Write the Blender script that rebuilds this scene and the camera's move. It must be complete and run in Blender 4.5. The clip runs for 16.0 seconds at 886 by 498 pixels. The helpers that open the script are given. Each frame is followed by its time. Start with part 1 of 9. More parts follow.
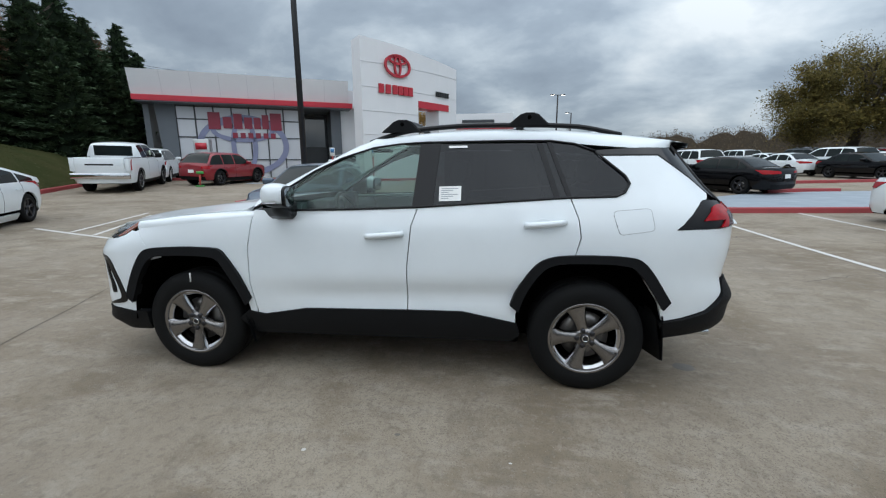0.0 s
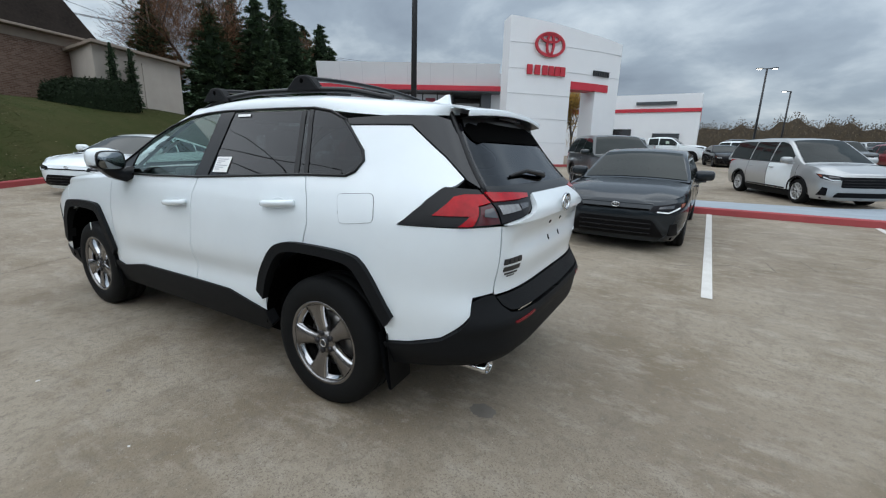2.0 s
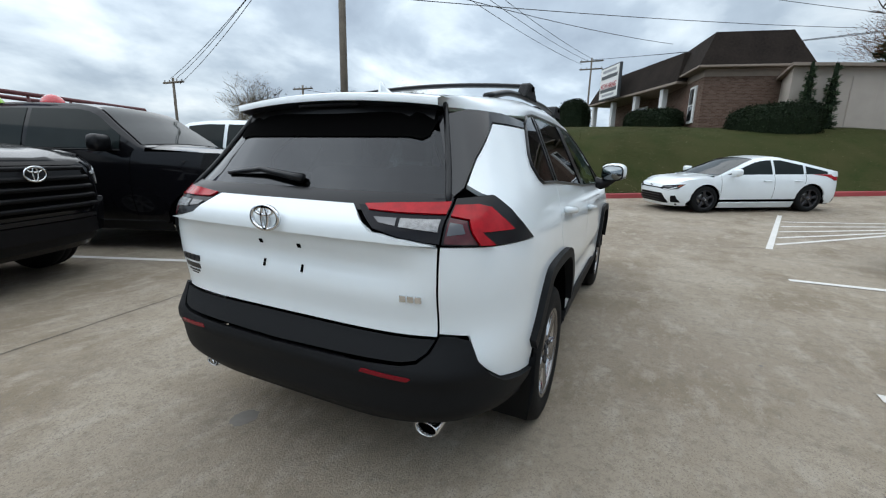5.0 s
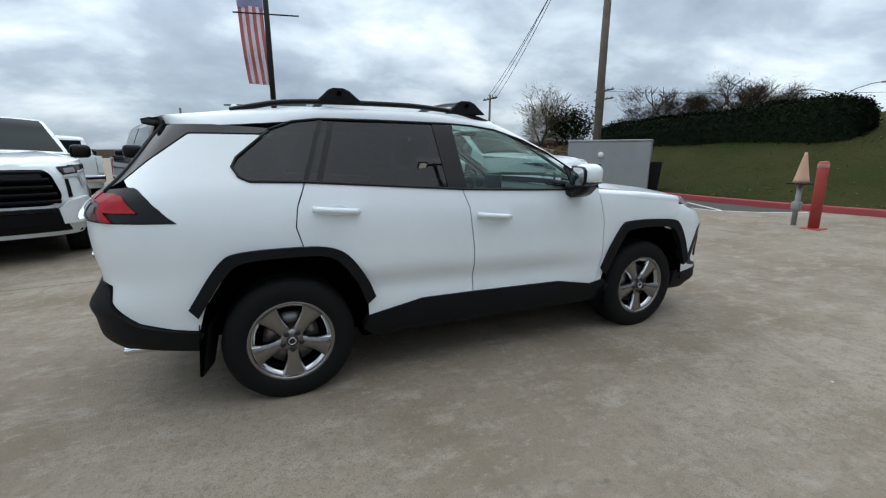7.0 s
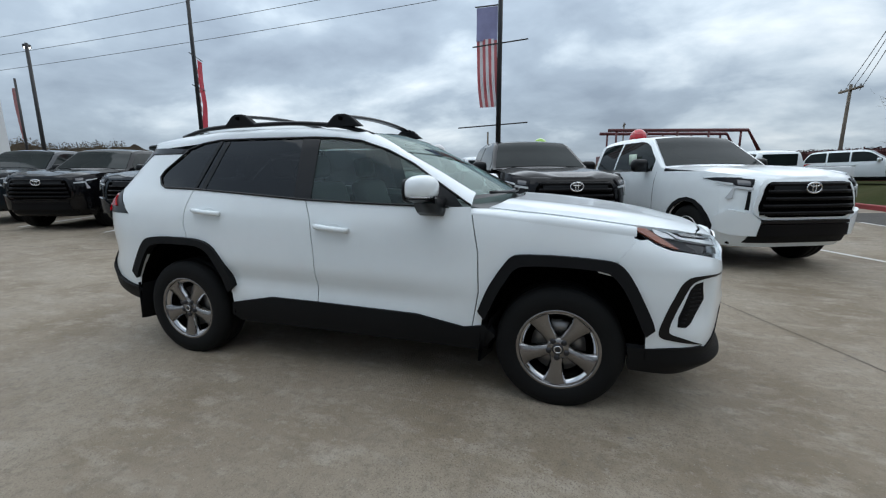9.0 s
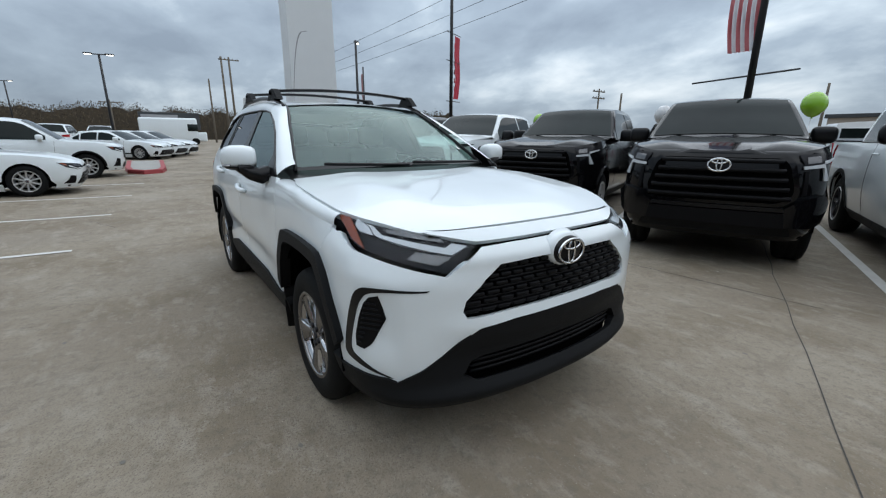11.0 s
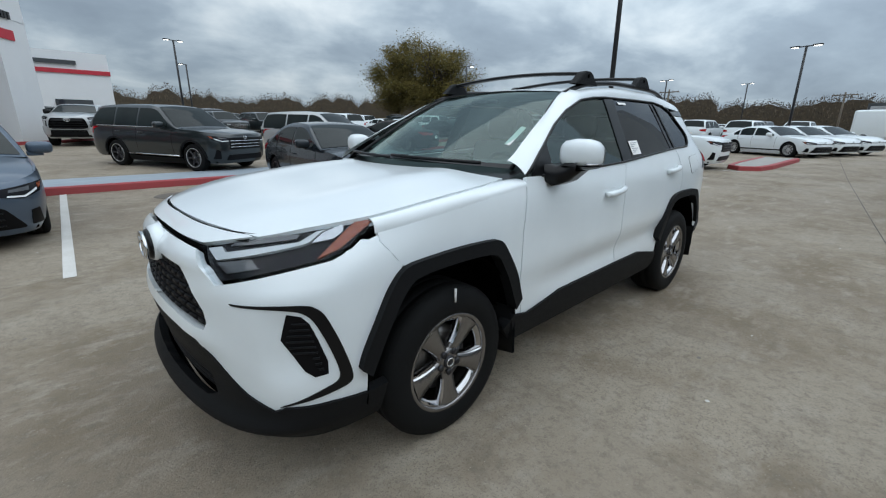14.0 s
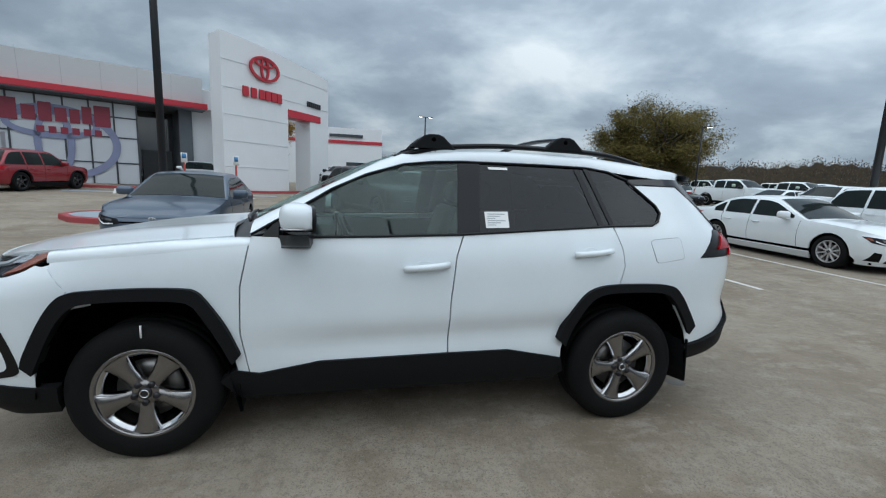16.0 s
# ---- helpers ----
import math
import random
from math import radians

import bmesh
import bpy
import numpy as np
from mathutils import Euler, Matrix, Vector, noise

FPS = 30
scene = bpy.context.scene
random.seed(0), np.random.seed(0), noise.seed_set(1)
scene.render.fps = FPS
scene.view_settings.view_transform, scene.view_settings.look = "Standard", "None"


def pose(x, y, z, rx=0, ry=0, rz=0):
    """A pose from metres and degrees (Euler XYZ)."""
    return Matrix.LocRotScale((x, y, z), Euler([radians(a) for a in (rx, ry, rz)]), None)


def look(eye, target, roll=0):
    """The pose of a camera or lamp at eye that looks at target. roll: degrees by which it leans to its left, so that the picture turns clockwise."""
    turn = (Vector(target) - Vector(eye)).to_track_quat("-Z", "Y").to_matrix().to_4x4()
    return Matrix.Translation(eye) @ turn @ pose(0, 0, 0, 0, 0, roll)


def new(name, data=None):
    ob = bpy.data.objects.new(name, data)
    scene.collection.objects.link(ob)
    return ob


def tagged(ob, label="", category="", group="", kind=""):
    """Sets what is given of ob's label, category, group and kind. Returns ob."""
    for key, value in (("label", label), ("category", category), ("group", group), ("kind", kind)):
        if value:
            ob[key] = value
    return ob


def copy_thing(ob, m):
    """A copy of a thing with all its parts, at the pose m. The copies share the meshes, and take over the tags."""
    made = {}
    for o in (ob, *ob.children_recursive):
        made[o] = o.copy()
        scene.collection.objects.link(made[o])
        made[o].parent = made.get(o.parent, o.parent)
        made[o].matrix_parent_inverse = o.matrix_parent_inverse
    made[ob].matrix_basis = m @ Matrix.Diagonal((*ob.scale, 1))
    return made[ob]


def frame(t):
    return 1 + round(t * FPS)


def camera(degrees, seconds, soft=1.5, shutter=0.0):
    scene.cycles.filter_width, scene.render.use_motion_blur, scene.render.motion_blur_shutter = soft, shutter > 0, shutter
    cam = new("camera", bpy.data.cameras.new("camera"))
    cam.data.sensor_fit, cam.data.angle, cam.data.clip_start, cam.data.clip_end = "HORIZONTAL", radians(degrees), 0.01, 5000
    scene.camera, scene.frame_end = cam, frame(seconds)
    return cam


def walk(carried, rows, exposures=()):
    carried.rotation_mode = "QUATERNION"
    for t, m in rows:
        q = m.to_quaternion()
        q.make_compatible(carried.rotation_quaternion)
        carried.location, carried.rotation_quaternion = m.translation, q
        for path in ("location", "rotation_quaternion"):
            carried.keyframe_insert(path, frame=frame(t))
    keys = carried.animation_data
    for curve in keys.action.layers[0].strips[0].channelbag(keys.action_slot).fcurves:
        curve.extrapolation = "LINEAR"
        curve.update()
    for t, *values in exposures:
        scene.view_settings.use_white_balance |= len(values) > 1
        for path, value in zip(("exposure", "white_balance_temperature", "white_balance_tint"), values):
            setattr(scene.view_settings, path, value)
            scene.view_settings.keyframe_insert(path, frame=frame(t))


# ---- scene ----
cam = camera(93.6, 16.0, 1.2)
PATH = [
    (0, (0.753, -3.465, 1.425), (0.513, -1.518, 1.038), -0.3),
    (0.5, (1.234, -3.255, 1.423), (0.831, -1.333, 1.045), -0.6),
    (1, (1.854, -3.072, 1.42), (1.299, -1.193, 1.018), 0.1),
    (1.5, (2.393, -2.753, 1.406), (1.652, -0.944, 0.984), 1.0),
    (2, (2.937, -2.351, 1.377), (1.952, -0.672, 0.916), 1.6),
    (2.5, (3.315, -1.814, 1.368), (2.047, -0.338, 0.907), 1.7),
    (3, (3.62, -1.268, 1.333), (2.075, -0.09, 0.857), 1.3),
    (3.5, (3.777, -0.653, 1.349), (1.977, 0.092, 0.897), -0.2),
    (4, (3.771, -0.044, 1.32), (1.829, 0.135, 0.875), 0.2),
    (4.2, (3.759, 0.203, 1.351), (1.808, 0.154, 0.911), 0.7),
    (6.3, (2.274, 2.762, 1.344), (1.101, 1.203, 0.903), 0.4),
    (6.5, (2.051, 2.938, 1.362), (0.973, 1.314, 0.913), 0.4),
    (7, (1.431, 3.244, 1.378), (0.657, 1.452, 0.942), 0.2),
    (7.5, (0.751, 3.445, 1.372), (0.331, 1.53, 0.974), -0.8),
    (8, (0.034, 3.5, 1.37), (-0.031, 1.537, 0.997), -1.6),
    (8.2, (-0.261, 3.476, 1.367), (-0.169, 1.512, 1.002), -1.5),
    (10.3, (-2.815, 2.258, 1.329), (-1.602, 0.73, 0.887), 0.6),
    (10.5, (-2.989, 2.06, 1.392), (-1.661, 0.637, 0.933), 0.3),
    (11, (-3.419, 1.498, 1.384), (-1.843, 0.382, 0.865), 0.3),
    (11.5, (-3.652, 0.865, 1.392), (-1.885, 0.127, 0.813), 0.5),
    (12, (-3.778, 0.194, 1.39), (-1.891, -0.107, 0.799), 0.4),
    (12.5, (-3.651, -0.448, 1.373), (-1.746, -0.288, 0.787), 0.2),
    (13, (-3.404, -1.076, 1.377), (-1.596, -0.432, 0.813), -0.5),
    (13.5, (-3.015, -1.625, 1.345), (-1.447, -0.523, 0.772), -0.4),
    (14, (-2.519, -2.09, 1.372), (-1.208, -0.685, 0.82), 0.3),
    (14.5, (-1.917, -2.584, 1.394), (-0.791, -1.006, 0.901), 0.4),
    (15, (-1.337, -2.827, 1.419), (-0.431, -1.099, 0.979), 1.4),
    (15.5, (-0.782, -3.036, 1.448), (-0.129, -1.184, 1.069), 2.6),
    (16, (-0.327, -3.09, 1.44), (0.093, -1.158, 1.139), 2.3),
]
walk(cam, [(t, look(eye, target, roll)) for t, eye, target, roll in PATH],
     [(0.0, 0.34, 6500, 10), (2.0, 0.43, 6540, 10), (3.0, 0.50, 6580, 10), (4.0, 0.63, 6600, 10), (6.5, 0.43, 6540, 10), (8.0, 0.33, 6500, 10),
      (10.5, 0.18, 6470, 10), (12.0, 0.28, 6480, 10), (13.0, 0.30, 6460, 9), (14.0, 0.22, 6400, 8), (15.0, 0.18, 6360, 8), (16.0, 0.18, 6340, 8)])

# ---- world: a heavy autumn overcast, brighter to the south-west ----
world = bpy.data.worlds.new("world")
scene.world = world
world.use_nodes = True
SUN_TURN = radians(165.0)
SUN_UP = radians(74.0)
GLOW_TURN = radians(225.0)


def overcast(tree):
    n, link = tree.nodes, tree.links.new
    n.clear()
    out = n.new("ShaderNodeOutputWorld")
    geo = n.new("ShaderNodeTexCoord")
    sep = n.new("ShaderNodeSeparateXYZ")
    link(geo.outputs["Generated"], sep.inputs[0])

    def calc(op, a, b=None, clamp=False):
        m = n.new("ShaderNodeMath")
        m.operation, m.use_clamp = op, clamp
        for k, v in enumerate((a, b)):
            if v is None:
                continue
            if isinstance(v, (int, float)):
                m.inputs[k].default_value = v
            else:
                link(v, m.inputs[k])
        return m.outputs[0]
    up = calc("MAXIMUM", sep.outputs[2], 0.0)
    flat = calc("ADD", up, 0.33)
    comb = n.new("ShaderNodeCombineXYZ")
    link(calc("DIVIDE", sep.outputs[0], flat), comb.inputs[0])
    link(calc("DIVIDE", sep.outputs[1], flat), comb.inputs[1])
    comb.inputs[2].default_value = 1.7

    def fog(scale, detail, rough, warp, stretch):
        mp = n.new("ShaderNodeMapping")
        mp.inputs["Scale"].default_value = stretch
        mp.inputs["Rotation"].default_value = (0, 0, 0.5)
        link(comb.outputs[0], mp.inputs[0])
        t = n.new("ShaderNodeTexNoise")
        t.inputs["Scale"].default_value, t.inputs["Detail"].default_value = scale, detail
        t.inputs["Roughness"].default_value, t.inputs["Distortion"].default_value = rough, warp
        link(mp.outputs[0], t.inputs["Vector"])
        return t.outputs[0]
    big = fog(0.8, 5, 0.5, 0.3, (1.0, 1.2, 1))
    mid = fog(2.4, 7, 0.54, 0.2, (1.0, 1.15, 1))
    mix = calc("ADD", calc("MULTIPLY", big, 0.5), calc("MULTIPLY", mid, 0.5))
    ramp = n.new("ShaderNodeValToRGB")
    link(mix, ramp.inputs[0])
    e = ramp.color_ramp.elements
    e[0].position, e[0].color = 0.36, (0.225, 0.278, 0.345, 1)
    e[1].position, e[1].color = 0.66, (0.69, 0.755, 0.80, 1)
    m1 = e.new(0.485)
    m1.color = (0.315, 0.385, 0.46, 1)
    m2 = e.new(0.565)
    m2.color = (0.47, 0.55, 0.62, 1)
    # brighter overhead, as under any closed cloud cover, and towards the hidden sun
    lift = calc("ADD", calc("MULTIPLY", up, CLOUD_TOP), 0.80)
    sx, sy = -math.sin(GLOW_TURN), math.cos(GLOW_TURN)
    side = calc("ADD", calc("MULTIPLY", sep.outputs[0], sx), calc("MULTIPLY", sep.outputs[1], sy))
    glow = calc("ADD", calc("MULTIPLY", side, 0.26), 0.98)
    # a pale break in the cloud low in the south-west
    low = calc("MULTIPLY", calc("POWER", calc("SUBTRACT", 1.0, up), 3.0), 0.85)
    toward = calc("MAXIMUM", calc("ADD", calc("MULTIPLY", sep.outputs[0], -0.975), calc("MULTIPLY", sep.outputs[1], -0.22)), 0.0)
    pale = calc("MULTIPLY", low, calc("POWER", toward, 9.0))
    amount = calc("MULTIPLY", lift, calc("ADD", glow, pale))
    cloud = n.new("ShaderNodeBackground")
    link(ramp.outputs[0], cloud.inputs[0])
    link(calc("MULTIPLY", amount, CLOUD_LIGHT), cloud.inputs[1])
    sky = n.new("ShaderNodeTexSky")
    sky.sky_type, sky.sun_disc = "NISHITA", False
    sky.sun_elevation, sky.sun_rotation = SUN_UP, -SUN_TURN
    clear = n.new("ShaderNodeBackground")
    clear.inputs[1].default_value = 0.06
    link(sky.outputs[0], clear.inputs[0])
    both = n.new("ShaderNodeMixShader")
    both.inputs[0].default_value = 0.9
    link(clear.outputs[0], both.inputs[1])
    link(cloud.outputs[0], both.inputs[2])
    link(both.outputs[0], out.inputs[0])


CLOUD_TOP, CLOUD_LIGHT = 1.6, 0.99
overcast(world.node_tree)

sun = new("sun", bpy.data.lights.new("sun", "SUN"))
sun.data.energy, sun.data.angle, sun.data.color = 1.35, radians(115), (1.0, 0.985, 0.96)
sun.matrix_world = look((-8 * math.sin(SUN_TURN), 8 * math.cos(SUN_TURN), 8 * math.tan(SUN_UP)), (0, 0, 0))

# ---- materials ----
def surface(name, base, rough=0.5, metal=0.0, vary=0.0, scale=3.0, fine=0.0, fine_scale=60.0, bump=0.0, bump_scale=80.0,
            coat=0.0, tint=None, rough_vary=0.0, per_object=0.0, spec=0.5):
    """A Principled material with broad stains, fine grain and relief. tint: the colour of the stains."""
    mat = bpy.data.materials.new(name)
    mat.use_nodes = True
    n, link = mat.node_tree.nodes, mat.node_tree.links.new
    b = n["Principled BSDF"]
    b.inputs["Base Color"].default_value = (*base, 1)
    b.inputs["Roughness"].default_value, b.inputs["Metallic"].default_value = rough, metal
    b.inputs["Specular IOR Level"].default_value = spec
    b.inputs["Coat Weight"].default_value, b.inputs["Coat Roughness"].default_value = coat, 0.03
    pos = n.new("ShaderNodeTexCoord").outputs["Object"]

    def noise_at(s, detail=5.0):
        t = n.new("ShaderNodeTexNoise")
        t.inputs["Scale"].default_value, t.inputs["Detail"].default_value = s, detail
        link(pos, t.inputs["Vector"])
        return t.outputs[0]

    def stretch(socket, lo, hi):
        r = n.new("ShaderNodeMapRange")
        r.inputs["From Min"].default_value, r.inputs["From Max"].default_value = 0.3, 0.7
        r.inputs["To Min"].default_value, r.inputs["To Max"].default_value = lo, hi
        link(socket, r.inputs["Value"])
        return r.outputs[0]
    col = None
    if vary or fine:
        rgb = n.new("ShaderNodeRGB")
        rgb.outputs[0].default_value = (*base, 1)
        col = rgb.outputs[0]
        for amount, s in ((vary, scale), (fine, fine_scale)):
            if amount:
                mix = n.new("ShaderNodeMix")
                mix.data_type, mix.blend_type = "RGBA", "MIX"
                link(stretch(noise_at(s), 0.0, amount), mix.inputs["Factor"])
                link(col, mix.inputs["A"])
                mix.inputs["B"].default_value = (*(tint or tuple(c * 0.35 for c in base)), 1)
                col = mix.outputs["Result"]
    if per_object:
        info = n.new("ShaderNodeObjectInfo")
        hsv = n.new("ShaderNodeHueSaturation")
        r = n.new("ShaderNodeMapRange")
        r.inputs["To Min"].default_value, r.inputs["To Max"].default_value = 1 - per_object, 1 + per_object
        link(info.outputs["Random"], r.inputs["Value"])
        link(r.outputs[0], hsv.inputs["Value"])
        if col is None:
            hsv.inputs["Color"].default_value = (*base, 1)
        else:
            link(col, hsv.inputs["Color"])
        col = hsv.outputs[0]
    if col is not None:
        link(col, b.inputs["Base Color"])
    if rough_vary:
        link(stretch(noise_at(scale * 2.3), rough - rough_vary, rough + rough_vary), b.inputs["Roughness"])
    if bump:
        bp = n.new("ShaderNodeBump")
        bp.inputs["Strength"].default_value, bp.inputs["Distance"].default_value = min(1.0, bump), 0.01
        link(noise_at(bump_scale, 4.0), bp.inputs["Height"])
        link(bp.outputs[0], b.inputs["Normal"])
    return mat


def glass(name, tint, rough=0.0, bare=0.032, edge=0.6, sheen=(0.95, 0.97, 1)):
    """A thin pane: a glossy coat over a tinted see-through sheet."""
    mat = bpy.data.materials.new(name)
    mat.use_nodes = True
    n, link = mat.node_tree.nodes, mat.node_tree.links.new
    n.remove(n["Principled BSDF"])
    out = n["Material Output"]
    clear = n.new("ShaderNodeBsdfTransparent")
    clear.inputs[0].default_value = (*tint, 1)
    gloss = n.new("ShaderNodeBsdfGlossy")
    gloss.inputs["Roughness"].default_value = rough
    gloss.inputs["Color"].default_value = (*sheen, 1)
    lw = n.new("ShaderNodeLayerWeight")
    lw.inputs[0].default_value = 0.5
    pw = n.new("ShaderNodeMath")
    pw.operation = "POWER"
    link(lw.outputs["Facing"], pw.inputs[0])
    pw.inputs[1].default_value = 3.2
    fr = n.new("ShaderNodeMath")
    fr.operation = "MULTIPLY_ADD"
    link(pw.outputs[0], fr.inputs[0])
    fr.inputs[1].default_value, fr.inputs[2].default_value = edge, bare
    mix = n.new("ShaderNodeMixShader")
    link(fr.outputs[0], mix.inputs[0])
    link(clear.outputs[0], mix.inputs[1])
    link(gloss.outputs[0], mix.inputs[2])
    link(mix.outputs[0], out.inputs[0])
    return mat


def lamp_glow(name, colour, power):
    mat = bpy.data.materials.new(name)
    mat.use_nodes = True
    b = mat.node_tree.nodes["Principled BSDF"]
    b.inputs["Base Color"].default_value = (*colour, 1)
    b.inputs["Emission Color"].default_value = (*colour, 1)
    b.inputs["Emission Strength"].default_value = power
    return mat


def paint(name, base, metal=0.0, rough=0.28, coat=0.75, spec=0.4):
    return surface(name, base, rough, metal, vary=0.03, scale=1.5, coat=coat, spec=spec, fine=0.04, fine_scale=6.0)


M = {
    "white": paint("white_paint", (0.775, 0.825, 0.845)),
    "black_paint": paint("black_paint", (0.004, 0.004, 0.005), rough=0.12, coat=0.35, spec=0.1),
    "grey_paint": paint("dark_grey_paint", (0.018, 0.023, 0.028), 0.2, rough=0.16, coat=0.45, spec=0.2),
    "blue_paint": paint("slate_blue_paint", (0.080, 0.108, 0.148), 0.3, coat=0.5, spec=0.3),
    "silver_paint": paint("silver_paint", (0.42, 0.43, 0.43), 0.5),
    "kia_paint": paint("charcoal_green_paint", (0.017, 0.023, 0.025), 0.25),
    "red_paint": paint("dark_red_paint", (0.25, 0.012, 0.02), 0.2),
    "cladding": surface("grey_black_cladding", (0.0065, 0.007, 0.008), 0.62, vary=0.25, scale=2.0, bump=0.12, bump_scale=900, tint=(0.012, 0.013, 0.014), spec=0.16),
    "trim": surface("satin_black_trim", (0.005, 0.005, 0.006), 0.3, vary=0.2, scale=4, spec=0.28),
    "grille": surface("black_grille_plastic", (0.004, 0.004, 0.005), 0.5, vary=0.2, scale=6, spec=0.14),
    # near black: shade in gaps, wells and undersides is put into this colour
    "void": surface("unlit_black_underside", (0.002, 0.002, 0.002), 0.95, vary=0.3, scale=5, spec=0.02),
    "rubber": surface("tyre_rubber", (0.0055, 0.006, 0.0065), 0.72, vary=0.35, scale=5, fine=0.3, fine_scale=70, tint=(0.011, 0.011, 0.0105), bump=0.2, bump_scale=160, spec=0.15),
    "alloy": surface("polished_alloy", (0.55, 0.55, 0.56), 0.12, 1.0, vary=0.2, scale=9, tint=(0.25, 0.25, 0.26)),
    "satin_alloy": surface("machined_grey_alloy", (0.25, 0.24, 0.235), 0.26, 0.9, vary=0.15, scale=12, tint=(0.19, 0.185, 0.18)),
    "gloss_black": surface("glossy_black_panel", (0.006, 0.006, 0.007), 0.06, vary=0.1, scale=3, spec=0.5),
    "silver_alloy": surface("bright_silver_alloy", (0.52, 0.52, 0.52), 0.3, 0.55, vary=0.15, scale=12, tint=(0.40, 0.40, 0.41)),
    "dark_alloy": surface("dark_alloy", (0.05, 0.05, 0.055), 0.35, 0.7, vary=0.2, scale=9),
    "steel": surface("brake_steel", (0.30, 0.29, 0.28), 0.4, 0.9, vary=0.4, scale=12),
    "chrome": surface("chrome", (0.72, 0.73, 0.74), 0.08, 1.0, vary=0.08, scale=20),
    "mirror": surface("mirror_glass", (0.22, 0.24, 0.25), 0.03, 1.0),
    "glass": glass("window_glass", (0.52, 0.63, 0.595), 0.0, 0.05, 0.6, (0.88, 1.0, 0.97)),
    "screen_glass": glass("windscreen_glass", (0.55, 0.70, 0.655), 0.0, 0.085, 0.38, (0.84, 1.0, 0.96)),
    "tint": glass("privacy_glass", (0.045, 0.048, 0.052), 0.0, 0.032, 0.5),
    "lens": glass("lamp_lens", (0.93, 0.95, 0.96), 0.0, 0.010, 0.06),
    "car_glass": surface("dark_car_glass", (0.010, 0.014, 0.014), 0.04, 0.0, spec=0.13, vary=0.5, scale=1.6, tint=(0.022, 0.030, 0.029)),
    "red_lens": surface("red_lamp_lens", (0.40, 0.003, 0.009), 0.14, coat=0.08, vary=0.45, scale=30, tint=(0.09, 0.001, 0.003), spec=0.25),
    "reflector": surface("dark_red_reflector", (0.17, 0.006, 0.012), 0.2, vary=0.3, scale=60, tint=(0.09, 0.004, 0.008), coat=0.05, spec=0.25),
    "smoke_red": surface("smoked_red_lens", (0.050, 0.004, 0.007), 0.12, coat=0.4, vary=0.4, scale=40, tint=(0.11, 0.006, 0.012), spec=0.3),
    "clear_lamp": surface("silvered_lamp_bowl", (0.55, 0.56, 0.58), 0.15, 0.7, vary=0.4, scale=60, bump=0.2, bump_scale=200),
    "grey_lamp": surface("ribbed_grey_lamp", (0.12, 0.12, 0.125), 0.14, 0.6, vary=0.4, scale=12, coat=0.3, tint=(0.05, 0.05, 0.052)),
    "ribbed_lamp": surface("ribbed_clear_lamp", (0.30, 0.30, 0.30), 0.25, 0.5, vary=0.6, scale=45, coat=0.3, tint=(0.10, 0.095, 0.09), bump=0.3, bump_scale=150),
    "smoke_lamp": surface("smoked_lamp_bowl", (0.012, 0.012, 0.014), 0.15, 0.2, vary=0.3, scale=9, coat=0.0, tint=(0.03, 0.03, 0.034), spec=0.12),
    "amber": surface("amber_lens", (0.26, 0.055, 0.02), 0.14, coat=0.4, vary=0.3, scale=50),
    "drl": surface("white_lamp_bar", (0.86, 0.88, 0.9), 0.2, coat=1.0),
    "grey_drl": surface("silvery_lamp_bar", (0.50, 0.52, 0.54), 0.2, coat=0.6, vary=0.1, scale=30),
    "paper": surface("white_paper", (0.82, 0.82, 0.80), 0.7, vary=0.05, scale=8),
    "label_green": surface("pale_green_paper", (0.55, 0.66, 0.55), 0.7, vary=0.2, scale=30),
    "print": surface("grey_print", (0.35, 0.36, 0.38), 0.7),
    "black_print": surface("black_letter", (0.015, 0.015, 0.016), 0.4),
    "cloth": surface("grey_seat_cloth", (0.10, 0.10, 0.105), 0.85, vary=0.3, scale=8, bump=0.3, bump_scale=250),
    "dash": surface("dark_dashboard", (0.035, 0.035, 0.038), 0.6, vary=0.2, scale=7),
    "liner": surface("pale_headliner", (0.38, 0.38, 0.36), 0.9, vary=0.15, scale=5),
}

# ---- building helpers ----
def finish(name, bm, mat, smooth=True):
    me = bpy.data.meshes.new(name)
    bm.to_mesh(me)
    bm.free()
    for m in (mat if isinstance(mat, (list, tuple)) else (mat,)):
        me.materials.append(m)
    if smooth:
        me.polygons.foreach_set("use_smooth", [True] * len(me.polygons))
    return me


def part(name, bm, mat, parent=None, label="", smooth=True):
    """Links a bmesh as one mesh object under a thing or a part."""
    ob = new(name, finish(name, bm, mat, smooth))
    ob.parent = parent
    return tagged(ob, label) if label else ob


def thing(name, label, category, m=None, group="", kind=""):
    ob = new(name)
    ob.empty_display_size = 0.1
    if m is not None:
        ob.matrix_world = m
    return tagged(ob, label, category, group, kind)


def solid(name, bm, mat, label, category, group="", kind="", smooth=False, m=None):
    """A thing that is one mesh."""
    ob = part(name, bm, mat, None, "", smooth)
    if m is not None:
        ob.matrix_world = m
    return tagged(ob, label, category, group, kind)


